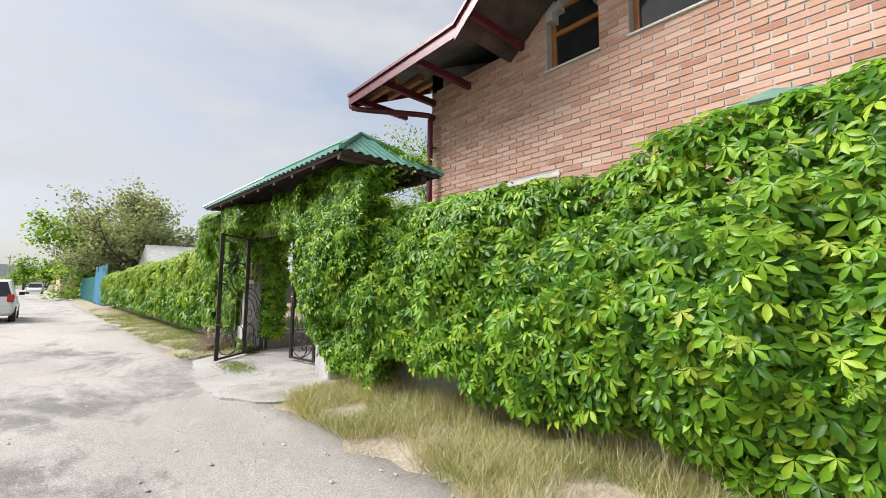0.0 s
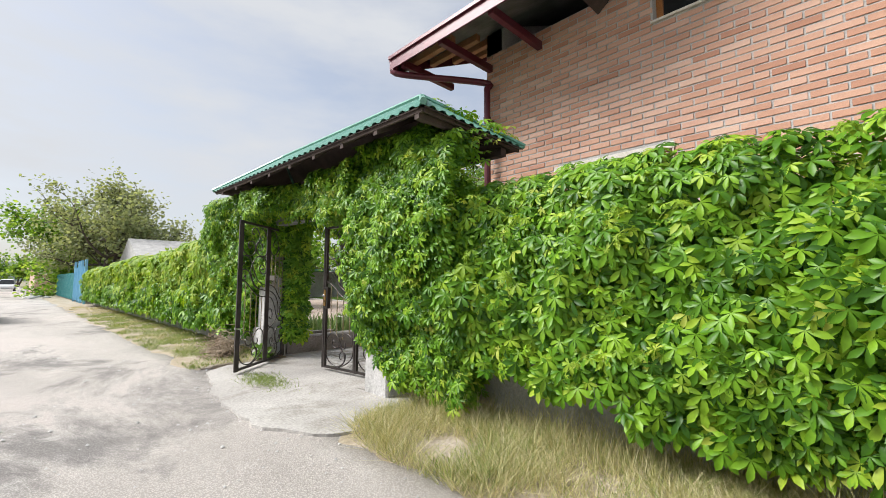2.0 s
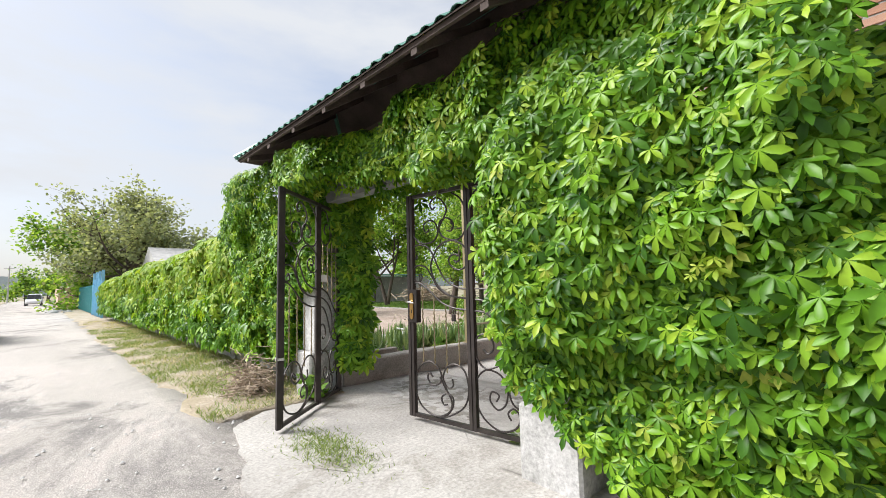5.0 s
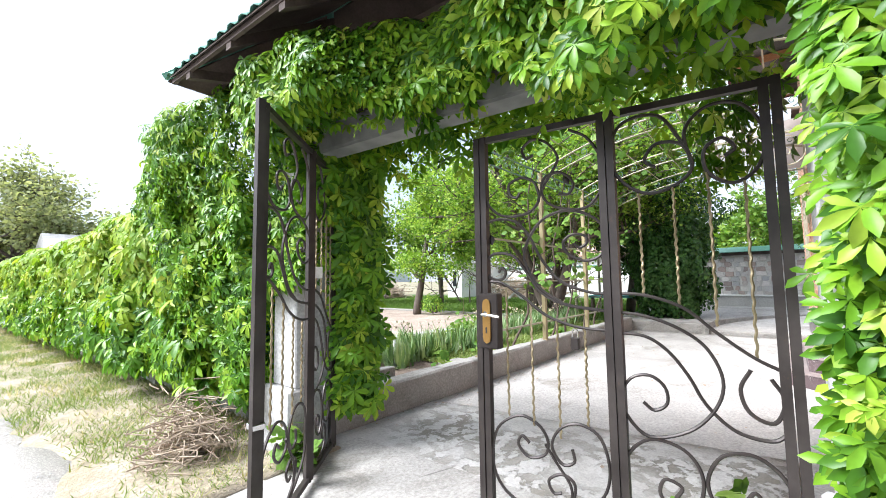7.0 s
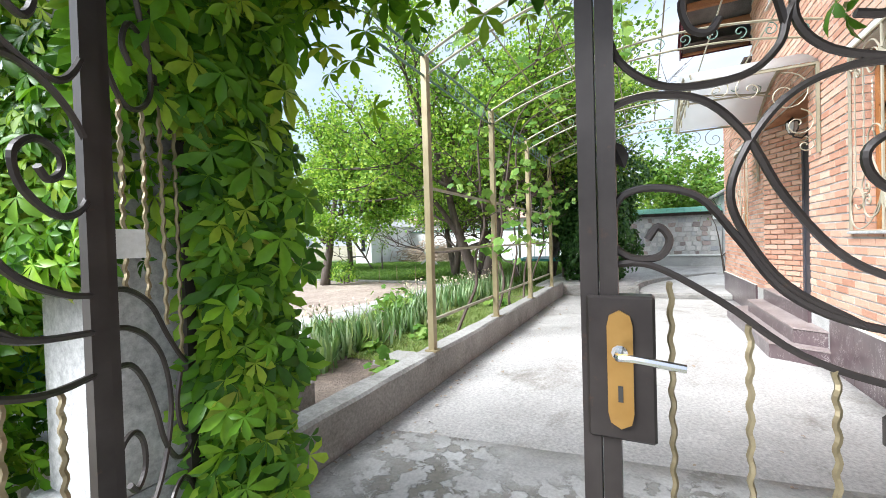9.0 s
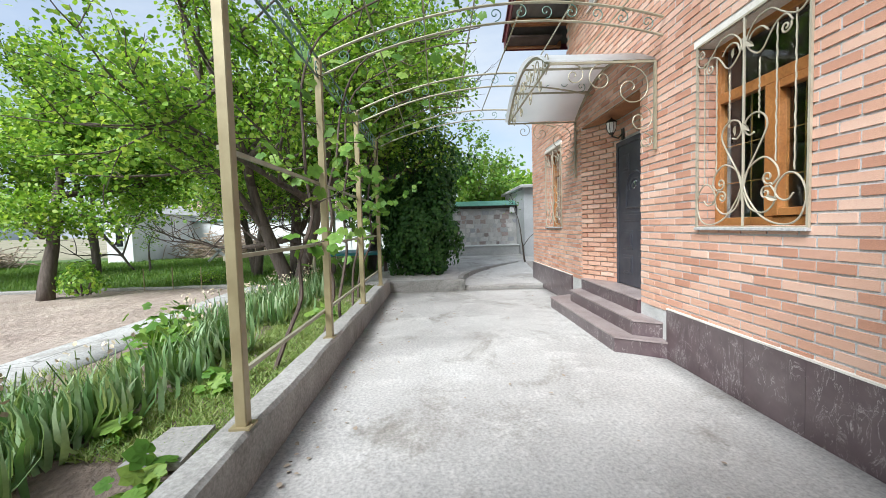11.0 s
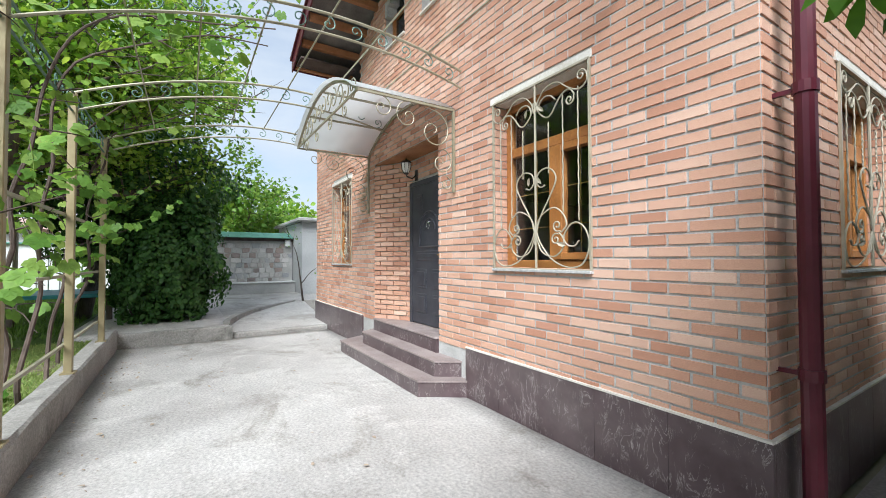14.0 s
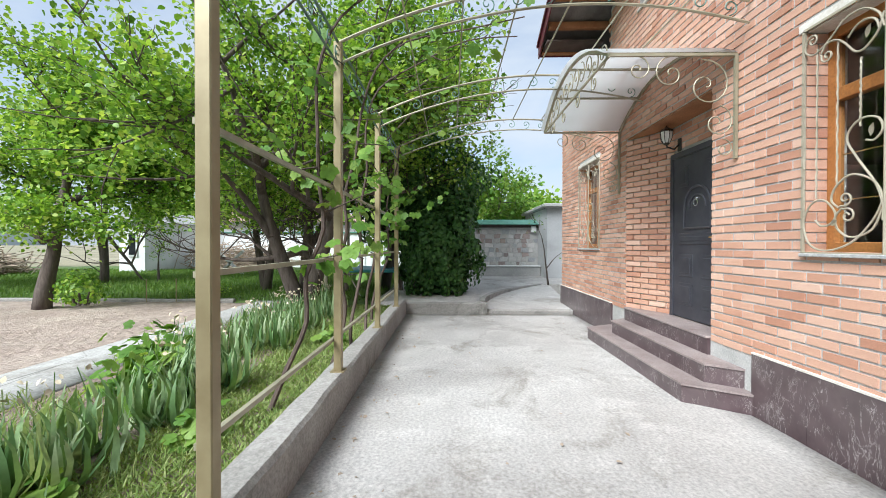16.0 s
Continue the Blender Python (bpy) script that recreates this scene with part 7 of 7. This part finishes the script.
# rubble stone wall beyond the terrace
stone_wall = linked("wall_stone", *box(16.1, 16.5, -0.95, 4.4, 0.0, 2.2), M_mortar)
tagged(stone_wall, "rubble stone wall with a green sheet cap", "wall", "", "structure")
rnd = random.Random(12)
cells = []
for r in range(8):
    y = -0.93 + rnd.uniform(-0.1, 0)
    while y < 4.3:
        w = rnd.uniform(0.16, 0.36)
        cells.append((y, y + w - 0.02, 0.62 + r * 0.19, 0.62 + (r + 1) * 0.19 - 0.018))
        y += w
for a, b, p, q in cells:
    o = [(a + rnd.uniform(-0.02, 0.05), p + rnd.uniform(-0.03, 0.03)), ((a + b) / 2 + rnd.uniform(-0.05, 0.05), p + rnd.uniform(-0.04, 0.0)), (b + rnd.uniform(-0.05, 0.02), p + rnd.uniform(-0.02, 0.03)), (b + rnd.uniform(-0.05, 0.02), q + rnd.uniform(-0.03, 0.02)), ((a + b) / 2, q + rnd.uniform(-0.02, 0.03)), (a + rnd.uniform(-0.02, 0.05), q + rnd.uniform(-0.03, 0.02))]
    if max(z for _, z in o) > 2.19 or a < -0.95 or b > 4.4:
        continue
    c = ((a + b) / 2, (p + q) / 2)
    v = [(16.12, y, z) for y, z in o] + [(16.075, c[0] + (y - c[0]) * 0.9, c[1] + (z - c[1]) * 0.9) for y, z in o]
    linked("stone", v, [tuple(range(11, 5, -1))] + [(i, (i + 1) % 6, 6 + (i + 1) % 6, 6 + i) for i in range(6)], M_stone, stone_wall)
linked("ledge", *box(15.55, 16.1, -0.95, 4.4, 0.2, 0.62, 0.01), M_wallcon, stone_wall)
linked("ledge_cap", *box(15.5, 16.1, -0.95, 4.4, 0.62, 0.66, 0.008), M_white, stone_wall)
linked("cap_beam", *box(16.0, 16.6, -0.95, 4.4, 2.2, 2.32), M_soffit, stone_wall)
for k in range(26):
    y = -0.95 + k * 0.206
    linked("cap_tile", *join(([(15.85, y, 2.33), (15.85, y + 0.2, 2.33), (16.65, y + 0.2, 2.56), (16.65, y, 2.56), (15.85, y, 2.31), (15.85, y + 0.2, 2.31), (16.65, y + 0.2, 2.54), (16.65, y, 2.54)], [(0, 1, 2, 3), (4, 7, 6, 5), (0, 4, 5, 1), (1, 5, 6, 2), (3, 2, 6, 7), (0, 3, 7, 4)])), M_greenroof, stone_wall)
back_house = thing("outbuilding", "grey plastered outbuilding behind the house", "building")
linked("wall", *box(14.6, 19, -7, -0.97, 0.1, 2.9), M_grey, back_house)
linked("roof", *box(14.3, 19.3, -7.2, -0.8, 2.9, 3.02, 0.02), M_slate, back_house)
wl2 = thing("wall_meter_box", "white electric box on the outbuilding wall", "electric box")
linked("case", *box(15.95, 16.08, -0.85, -0.65, 2.0, 2.25, 0.01), M_white, wl2)
linked("cable", *tube([(16.0, -0.75, 2.25), (15.98, -0.8, 2.5), (15.6, -0.6, 2.75), (14.6, -0.9, 2.85)], 0.012, 5), M_tyre, wl2)

# arbour with a teal tapchan bed in the shade
arbour = thing("arbour", "dark red roofed arbour behind the shrub", "arbour")
for x, y in ((10.2, 3.75), (12.6, 3.75), (10.2, 6.0), (12.6, 6.0)):
    linked("post", *tube([(x, y, 0.12), (x, y, 2.75)], 0.05, 8), M_grille, arbour)
linked("roof", *box(9.9, 12.9, 3.45, 6.3, 2.75, 2.85, 0.02), M_fascia, arbour)
bed = thing("tapchan", "teal painted wooden outdoor day bed", "day bed")
linked("deck", *box(10.3, 12.3, 3.9, 5.6, 0.72, 0.80, 0.01), M_teal, bed)
for x in (10.4, 12.2):
    for y in (4.0, 5.5):
        linked("leg", *box(x - 0.05, x + 0.05, y - 0.05, y + 0.05, 0.2, 0.72, 0.005), M_bark, bed)
for k in range(9):
    linked("rail_bar", *tube([(12.25, 3.95 + k * 0.2, 0.8), (12.25, 3.95 + k * 0.2, 1.75)], 0.012, 5), M_white, bed)

# brush piles, timber and low garden things
def twig_pile(name, label, at, size, n, seed, thick=0.008):
    rg = np.random.default_rng(seed)
    pieces = []
    for k in range(n):
        c = Vector((at[0] + rg.normal(0, size[0] * 0.4), at[1] + rg.normal(0, size[1] * 0.4), at[2] + abs(rg.normal(0, size[2] * 0.4)) + 0.02))
        d = Vector((rg.normal(0, 1), rg.normal(0, 1), rg.normal(0, 0.3))).normalized() * rg.uniform(0.1, 0.32) * max(size)
        b = Vector((rg.normal(0, 0.1), rg.normal(0, 0.1), rg.normal(0, 0.06))) * max(size)
        p0, p1 = c - d, c + d
        p0.z, p1.z = max(p0.z, at[2] + 0.01), max(p1.z, at[2] + 0.01)
        pieces.append(tube([tuple(p0), tuple(c + b), tuple(p1)], thick, 4))
    return tagged(linked(name, *join(*pieces), M_drytwig), label, "brushwood", "", "stuff")


twig_pile("twig_heap", "heap of dry brown vine twigs by the gate pillar", (-2.4, 4.1, 0.03), (0.36, 0.42, 0.42), 420, 81, 0.005)
twig_pile("brush_pile", "long pile of dry brushwood against the white wall", (21.5, 14.0, 0.15), (1.0, 3.4, 1.3), 500, 82, 0.02)
twig_pile("brush_pile", "pile of cut branches across the lawn", (15.5, 22.0, 0.15), (2.6, 1.0, 1.2), 300, 83, 0.025)
frame_wood = thing("timber_trestle", "crossed weathered timber trestle on the lawn", "trestle")
for a, b in (((14.5, 22.6, 0.1), (15.9, 22.6, 1.2)), ((15.9, 22.6, 0.1), (14.5, 22.6, 1.2)), ((14.2, 22.6, 0.75), (16.4, 22.6, 0.75)), ((17.5, 12.0, 0.1), (17.5, 13.2, 1.2)), ((17.5, 13.2, 0.1), (17.5, 12.0, 1.2))):
    linked("timber", *tube([a, b], 0.05, square=True), M_wallcon, frame_wood)
cover = thing("cover_slab", "grey flat slab lying on the soil by the kerb", "slab")
linked("plate", *prism([(0.78, 4.26), (0.80, 3.93), (1.24, 3.97), (1.22, 4.25)], 0.17, 0.215), M_kerb, cover)
tap = thing("standpipe", "white plastic standpipe rising from the soil", "pipe")
linked("riser", *tube(smooth_line([(0.40, 4.75, 0.1), (0.40, 4.75, 0.50), (0.40, 4.79, 0.53), (0.42, 5.02, 0.52), (0.42, 5.04, 0.36)], 4), 0.017, 8), M_pipe, tap)
for q in ((0.40, 4.75, 0.47), (0.42, 5.04, 0.45)):
    linked("fitting", *lathe([(0.024, -0.03), (0.026, 0.03)], 10, q), M_pipe, tap)
box_kerb = thing("concrete_edging", "short concrete edging in the flower bed", "edging")
linked("edging", *join(box(-0.75, -0.2, 4.1, 4.22, 0.12, 0.34, 0.01), box(-0.75, -0.63, 4.22, 5.2, 0.12, 0.34, 0.01)), M_kerb, box_kerb)
for y, hh in ((8.3, 0.5), (9.0, 0.52), (9.7, 0.5)):
    stake = thing("garden_stake", "thin rusty metal stake at the lawn's edge", "stake", "stakes by the lawn")
    linked("shaft", *tube([(8.6, y, 0.08), (8.6, y, 0.15 + hh)], 0.012, 6), M_post, stake)
    linked("tip", *lathe([(0.016, 0), (0.016, 0.02), (0.0, 0.03)], 8, (8.6, y, 0.14 + hh)), M_post, stake)


# ---- the street beyond ----
def car(at, rz, label):
    """A small white hatchback: lofted body, glasshouse, wheels, lamps and mirrors."""
    ca_ = thing("car", label, "car", at=at, rz=rz)
    L, W = 3.65, 0.79
    rows = [(-1.82, 0.42, 0.70, 0.66), (-1.74, 0.26, 0.92, 0.74), (-1.2, 0.22, 0.95, W), (0.0, 0.20, 0.92, W), (0.9, 0.22, 0.88, W), (1.5, 0.24, 0.78, 0.74), (1.83, 0.36, 0.60, 0.60)]
    v, f = [], []
    for y, zb, zt, w in rows:
        v += [(-w * 0.9, y, zb), (-w, y, zb + 0.12), (-w, y, (zb + zt) / 2 + 0.06), (-w * 0.93, y, zt), (w * 0.93, y, zt), (w, y, (zb + zt) / 2 + 0.06), (w, y, zb + 0.12), (w * 0.9, y, zb)]
    for i in range(len(rows) - 1):
        for k in range(8):
            f.append((i * 8 + k, i * 8 + (k + 1) % 8, (i + 1) * 8 + (k + 1) % 8, (i + 1) * 8 + k))
    f += [tuple(range(7, -1, -1)), tuple(range((len(rows) - 1) * 8, len(rows) * 8))]
    linked("body", v, f, M_carpaint, ca_)
    top = [(-1.70, 0.92, 0.70), (-1.38, 1.44, 0.56), (-0.3, 1.52, 0.58), (0.35, 1.44, 0.56), (1.0, 0.88, 0.68)]
    v = [(sx * w, y, z) for y, z, w in top for sx in (-1, 1)]
    f = [(2 * i, 2 * i + 1, 2 * i + 3, 2 * i + 2) for i in range(4)] + [(0, 2, 4, 6, 8), (9, 7, 5, 3, 1)]
    linked("glasshouse", v, f, M_carglass, ca_)
    linked("roof", *join(*[([(sx * w, y, z + 0.012) for y, z, w in top[1:4] for sx in (-1.01, 1.01)] + [(sx * w, y, z - 0.05) for y, z, w in top[1:4] for sx in (-1.03, 1.03)], [(0, 1, 3, 2), (2, 3, 5, 4), (0, 2, 8, 6), (2, 4, 10, 8), (1, 7, 9, 3), (3, 9, 11, 5), (0, 6, 7, 1), (4, 5, 11, 10)])]), M_carpaint, ca_)
    for sx in (-1, 1):
        linked("pillar", *tube([(sx * 0.72, -1.66, 0.92), (sx * 0.575, -1.36, 1.44)], 0.055, 6), M_carpaint, ca_)
        linked("pillar", *tube([(sx * 0.71, -0.25, 0.92), (sx * 0.585, -0.25, 1.5)], 0.03, 6), M_carpaint, ca_)
        linked("rear_lamp", *box(sx * 0.66 - 0.09, sx * 0.66 + 0.09, -1.84, -1.66, 0.72, 1.0, 0.03), M_redlamp, ca_)
        linked("mirror", *box(sx * 0.86 - 0.09, sx * 0.86 + 0.09, 0.62, 0.72, 0.93, 1.06, 0.02), M_tyre, ca_)
        for y in (-1.15, 1.15):
            wh = linked("wheel", *tube([(sx * 0.62, y, 0.29), (sx * 0.80, y, 0.29)], 0.29, 20), M_tyre, ca_)
            linked("rim", *tube([(sx * 0.79, y, 0.29), (sx * 0.812, y, 0.29)], 0.19, 14), M_chrome, wh)
    linked("bumper", *box(-0.72, 0.72, -1.88, -1.74, 0.30, 0.55, 0.05), M_carpaint, ca_)
    linked("number_plate", *box(-0.26, 0.26, -1.895, -1.88, 0.62, 0.73), M_label, ca_)
    return ca_


car((-6.95, 17.1, 0.0), 2, "white parked hatchback seen from behind")
car((-8.4, 74, 0.0), 180, "white car parked far down the road")


def pole(at, h):
    po = thing("utility_pole", "grey concrete utility pole with crossarm", "pole", "poles along the road", at=at)
    linked("shaft", *tube([(0, 0, 0), (0, 0, h)], [0.14, 0.08], 8), M_wallcon, po)
    linked("crossarm", *box(-0.7, 0.7, -0.05, 0.05, h - 0.5, h - 0.4), M_wallcon, po)
    for x in (-0.6, 0, 0.6):
        linked("insulator", *lathe([(0.03, 0), (0.05, 0.05), (0.02, 0.12)], 8, (x, 0, h - 0.4)), M_white, po)


pole((-11.2, 44, 0), 7.0)
pole((-13.0, 75, 0), 7.0)
pole((-14.0, 110, 0), 7.0)
wires = thing("overhead_wires", "thin overhead wires between the poles", "wires")
for k, dx in enumerate((-0.6, 0, 0.6)):
    linked("wire", *tube(smooth_line([(-10.0 + dx, -10, 6.7), (-10.6 + dx, 17, 6.2), (-11.2 + dx, 44, 6.7), (-12.1 + dx, 60, 6.3), (-13 + dx, 75, 6.7)], 5), 0.012, 4), M_tyre, wires)

bg_ = thing("blue_gate", "light blue sheet metal gate of the neighbour", "gate")
for s0, s1, h in ((27.0, 28.6, 2.2), (28.7, 30.0, 2.5), (30.1, 32.0, 2.2)):
    linked("panel", *along_wall(s0, s1, 0.30, 0.34, 0.15, h), M_blue, bg_)
    for s in np.arange(s0, s1 - 0.05, 0.22):
        linked("rib", *along_wall(s, s + 0.04, 0.34, 0.36, 0.15, h), M_blue, bg_)
for s in (26.9, 28.6, 30.0, 32.0):
    linked("post", *along_wall(s, s + 0.1, 0.26, 0.38, 0, 2.6), M_blue, bg_)
nf = thing("neighbour_fence", "faded teal sheet fence beyond the blue gate", "fence")
linked("sheet", *along_wall(32.1, 46, 0.25, 0.29, 0.1, 1.9), M_teal, nf)
for s in np.arange(32.1, 46, 0.5):
    linked("rib", *along_wall(s, s + 0.05, 0.29, 0.31, 0.1, 1.9), M_teal, nf)
ph = thing("pink_house", "pink plastered roadside house with tiled roof edge", "house")
linked("wall", *along_wall(54, 66, -6, 1.4, 0, 2.7), M_pink, ph)
linked("roof", *along_wall(53.6, 66.4, -6.3, 1.7, 2.7, 2.95), M_pink, ph)
sh_ = thing("slate_roof_house", "grey slate roofed house behind the far fence", "house")
linked("wall", *box(0.2, 8, 29.0, 38, 0, 2.7), M_white, sh_)
linked("roof", [(-0.6, 28.4, 2.7), (8.6, 28.4, 2.7), (8.6, 38.6, 2.7), (-0.6, 38.6, 2.7), (-0.6, 33.5, 4.5), (8.6, 33.5, 4.5)], [(0, 1, 5, 4), (3, 4, 5, 2), (0, 4, 3), (1, 2, 5), (0, 3, 2, 1)], M_slate, sh_)
for s0, s1, h, mt, lab in ((24, 52, 1.9, M_block, "grey block wall across the road"), (53, 80, 2.1, M_grey, "plastered wall across the road"), (-14, 23.5, 1.8, M_block, "grey block wall across the road")):
    w_ = linked("wall_across", *along_wall(s0, s1, 9.6, 9.85, 0, h), mt)
    tagged(w_, lab, "wall", "", "structure")
rubble = np.random.default_rng(9)
for k in range(14):
    s, d, r = rubble.uniform(40, 52), rubble.uniform(0.9, 2.2), rubble.uniform(0.15, 0.5)
    x, y, z = street(s, d, 0)
    bm = bmesh.new()
    bmesh.ops.create_icosphere(bm, subdivisions=1, radius=r)
    for v_ in bm.verts:
        v_.co = Vector((v_.co.x * rubble.uniform(0.7, 1.3) + x, v_.co.y * rubble.uniform(0.7, 1.3) + y, max(v_.co.z * 0.5, -0.05)))
    me = bpy.data.meshes.new("boulder")
    bm.to_mesh(me)
    bm.free()
    me.materials.append(M_wallcon)
    tagged(new("boulder", me), "grey rubble lump by the roadside", "rubble", "roadside rubble")

tree("pine_tree", "tall grey green pine with sparse bare top", (-1.2, 39, 0.0), [(0.0, 0.0, 1.0), (0.1, 0.1, 1.0)], 11.0, 0.22, 14000, 0.26, M_pine, 31, spread=0.6, jitter=0.35, kids=(3, 4))
tree("roadside_tree", "dark leafy tree leaning over the road", (-2.8, 46, 0.0), [(-0.1, 0.0, 1.0), (-0.4, 0.1, 0.9)], 9.5, 0.2, 9000, 0.30, M_apricot, 32, spread=0.65, jitter=0.4)
for k, (x, y, h) in enumerate(((-15, 62, 6), (-17, 80, 7), (-9, 120, 8), (-4, 105, 8), (-22, 95, 8), (-2, 85, 7), (-13, 130, 9), (-18, 48, 5.5), (-6.5, 150, 9), (0, 130, 9))):
    tree("roadside_tree", "green leafy tree far along the road", (x, y, 0.0), [(0.0, 0.0, 1.0), (0.3, 0.1, 1.0)], h, 0.18, 1500, 0.55, M_apricot, 330 + k, spread=0.7, jitter=0.6, max_depth=3)
tree("yard_tree", "leafy tree behind the neighbour's fence", (1.5, 27, 0.0), [(0.0, 0.0, 1.0)], 4.2, 0.14, 2500, 0.2, M_apricot, 36, spread=0.7, max_depth=3)
hill = thing("far_hills", "hazy blue grey hills on the horizon", "hills", kind="structure")
hv = [(-900 + 1800 * i / 60, 880, -2 if k == 0 else 26 + 16 * noise.noise((i * 0.2, 0, 0)) + 8 * noise.noise((i * 0.6, 3, 0))) for k in (0, 1) for i in range(61)]
linked("ridge", hv, [(i, i + 1, 62 + i, 61 + i) for i in range(60)], plain("hill haze", (0.42, 0.48, 0.52), (0.50, 0.55, 0.58), 1.0), hill)
# a stretch of green behind the house and the far side keeps the horizon closed
for k, (x, y) in enumerate(((32, -4), (34, 3), (30, 24), (12, 33), (20, 31), (-22, 10), (-24, -12), (-20, 30))):
    tree("distant_tree", "leafy tree behind the walls", (x, y, 0.0), [(0.0, 0.1, 1.0), (0.2, -0.2, 1.0)], 7.0, 0.18, 2200, 0.4, M_apricot, 360 + k, spread=0.7, jitter=0.5, max_depth=3)
cone = thing("well_roof", "green sheet roof showing over the creeper", "roof")
linked("sheet", [(-0.6, -4.74, 2.92), (0.0 - 0.05, -4.74, 2.92), (-0.05, -5.42, 2.88), (-0.6, -5.42, 2.88), (-0.32, -5.02, 3.09)], [(0, 1, 4), (1, 2, 4), (2, 3, 4), (3, 0, 4), (0, 3, 2, 1)], M_greenroof, cone)
for x, y in ((-0.55, -4.8), (-0.1, -4.8), (-0.1, -5.36), (-0.55, -5.36)):
    linked("post", *tube([(x, y, 0), (x, y, 2.9)], 0.02, 6), M_teal, cone)

# dry leaves and twigs blown along the kerb and over the drive
rg = np.random.default_rng(77)
n = 200
lp = np.column_stack([rg.uniform(-1.2, 7.8, n), np.where(rg.random(n) < 0.8, 3.55 - np.abs(rg.normal(0, 0.22, n)), rg.uniform(0.3, 3.5, n)), np.full(n, 0.014)])
lm = frames_from(lp, rg.normal(0, 0.25, (n, 3)) + np.array([0, 0, 1.0]), rg.normal(0, 1, (n, 3)), rg.uniform(0.015, 0.05, n))
scattered("leaf_litter", BLADE, lm, M_drytwig, None, "dry brown leaves scattered on the drive", "litter")
n = 3200
lp = np.column_stack([-2.55 - 4.6 * rg.random(n) ** 1.6, rg.uniform(-6.5, 9, n), np.full(n, 0.008)])
PEBBLE = ([(0.5, 0, 0), (0.1, 0.45, 0), (-0.45, 0.2, 0), (-0.3, -0.4, 0), (0.3, -0.4, 0), (0.05, 0.0, 0.45)], [(0, 1, 5), (1, 2, 5), (2, 3, 5), (3, 4, 5), (4, 0, 5)])
lm = frames_from(lp, rg.normal(0, 0.1, (n, 3)) + np.array([0, 0, 1.0]), rg.normal(0, 1, (n, 3)), 0.006 + 0.035 * rg.random(n) ** 4)
scattered("road_stones", PEBBLE, lm, M_wallcon, None, "small loose stones on the road", "stones")


# ---- facing bricks of the house ----


north_open = [(*WIN1[:3], WIN1[3] + 0.066), (*WIN2[:3], WIN2[3] + 0.066), ENTRY, UP_N1, UP_N2]
brick_face(wall_north, (WX, 0, 0), (1, 0, 0), (0, 1, 0), NORTH_LEN - WX, 0.5055, lambda u: north_top(u + WX), [(a - WX, b - WX, p, q) for a, b, p, q in north_open], (0.0, 2.75, 0.5, 2.95))
brick_face(wall_west, (WX, 0, 0), (0, -1, 0), (-1, 0, 0), WEST_LEN, 0.5055, west_top, [(*WIN3[:3], WIN3[3] + 0.066), UP_W1, UP_W2], (0.0, 4.4, 3.1, 4.4))
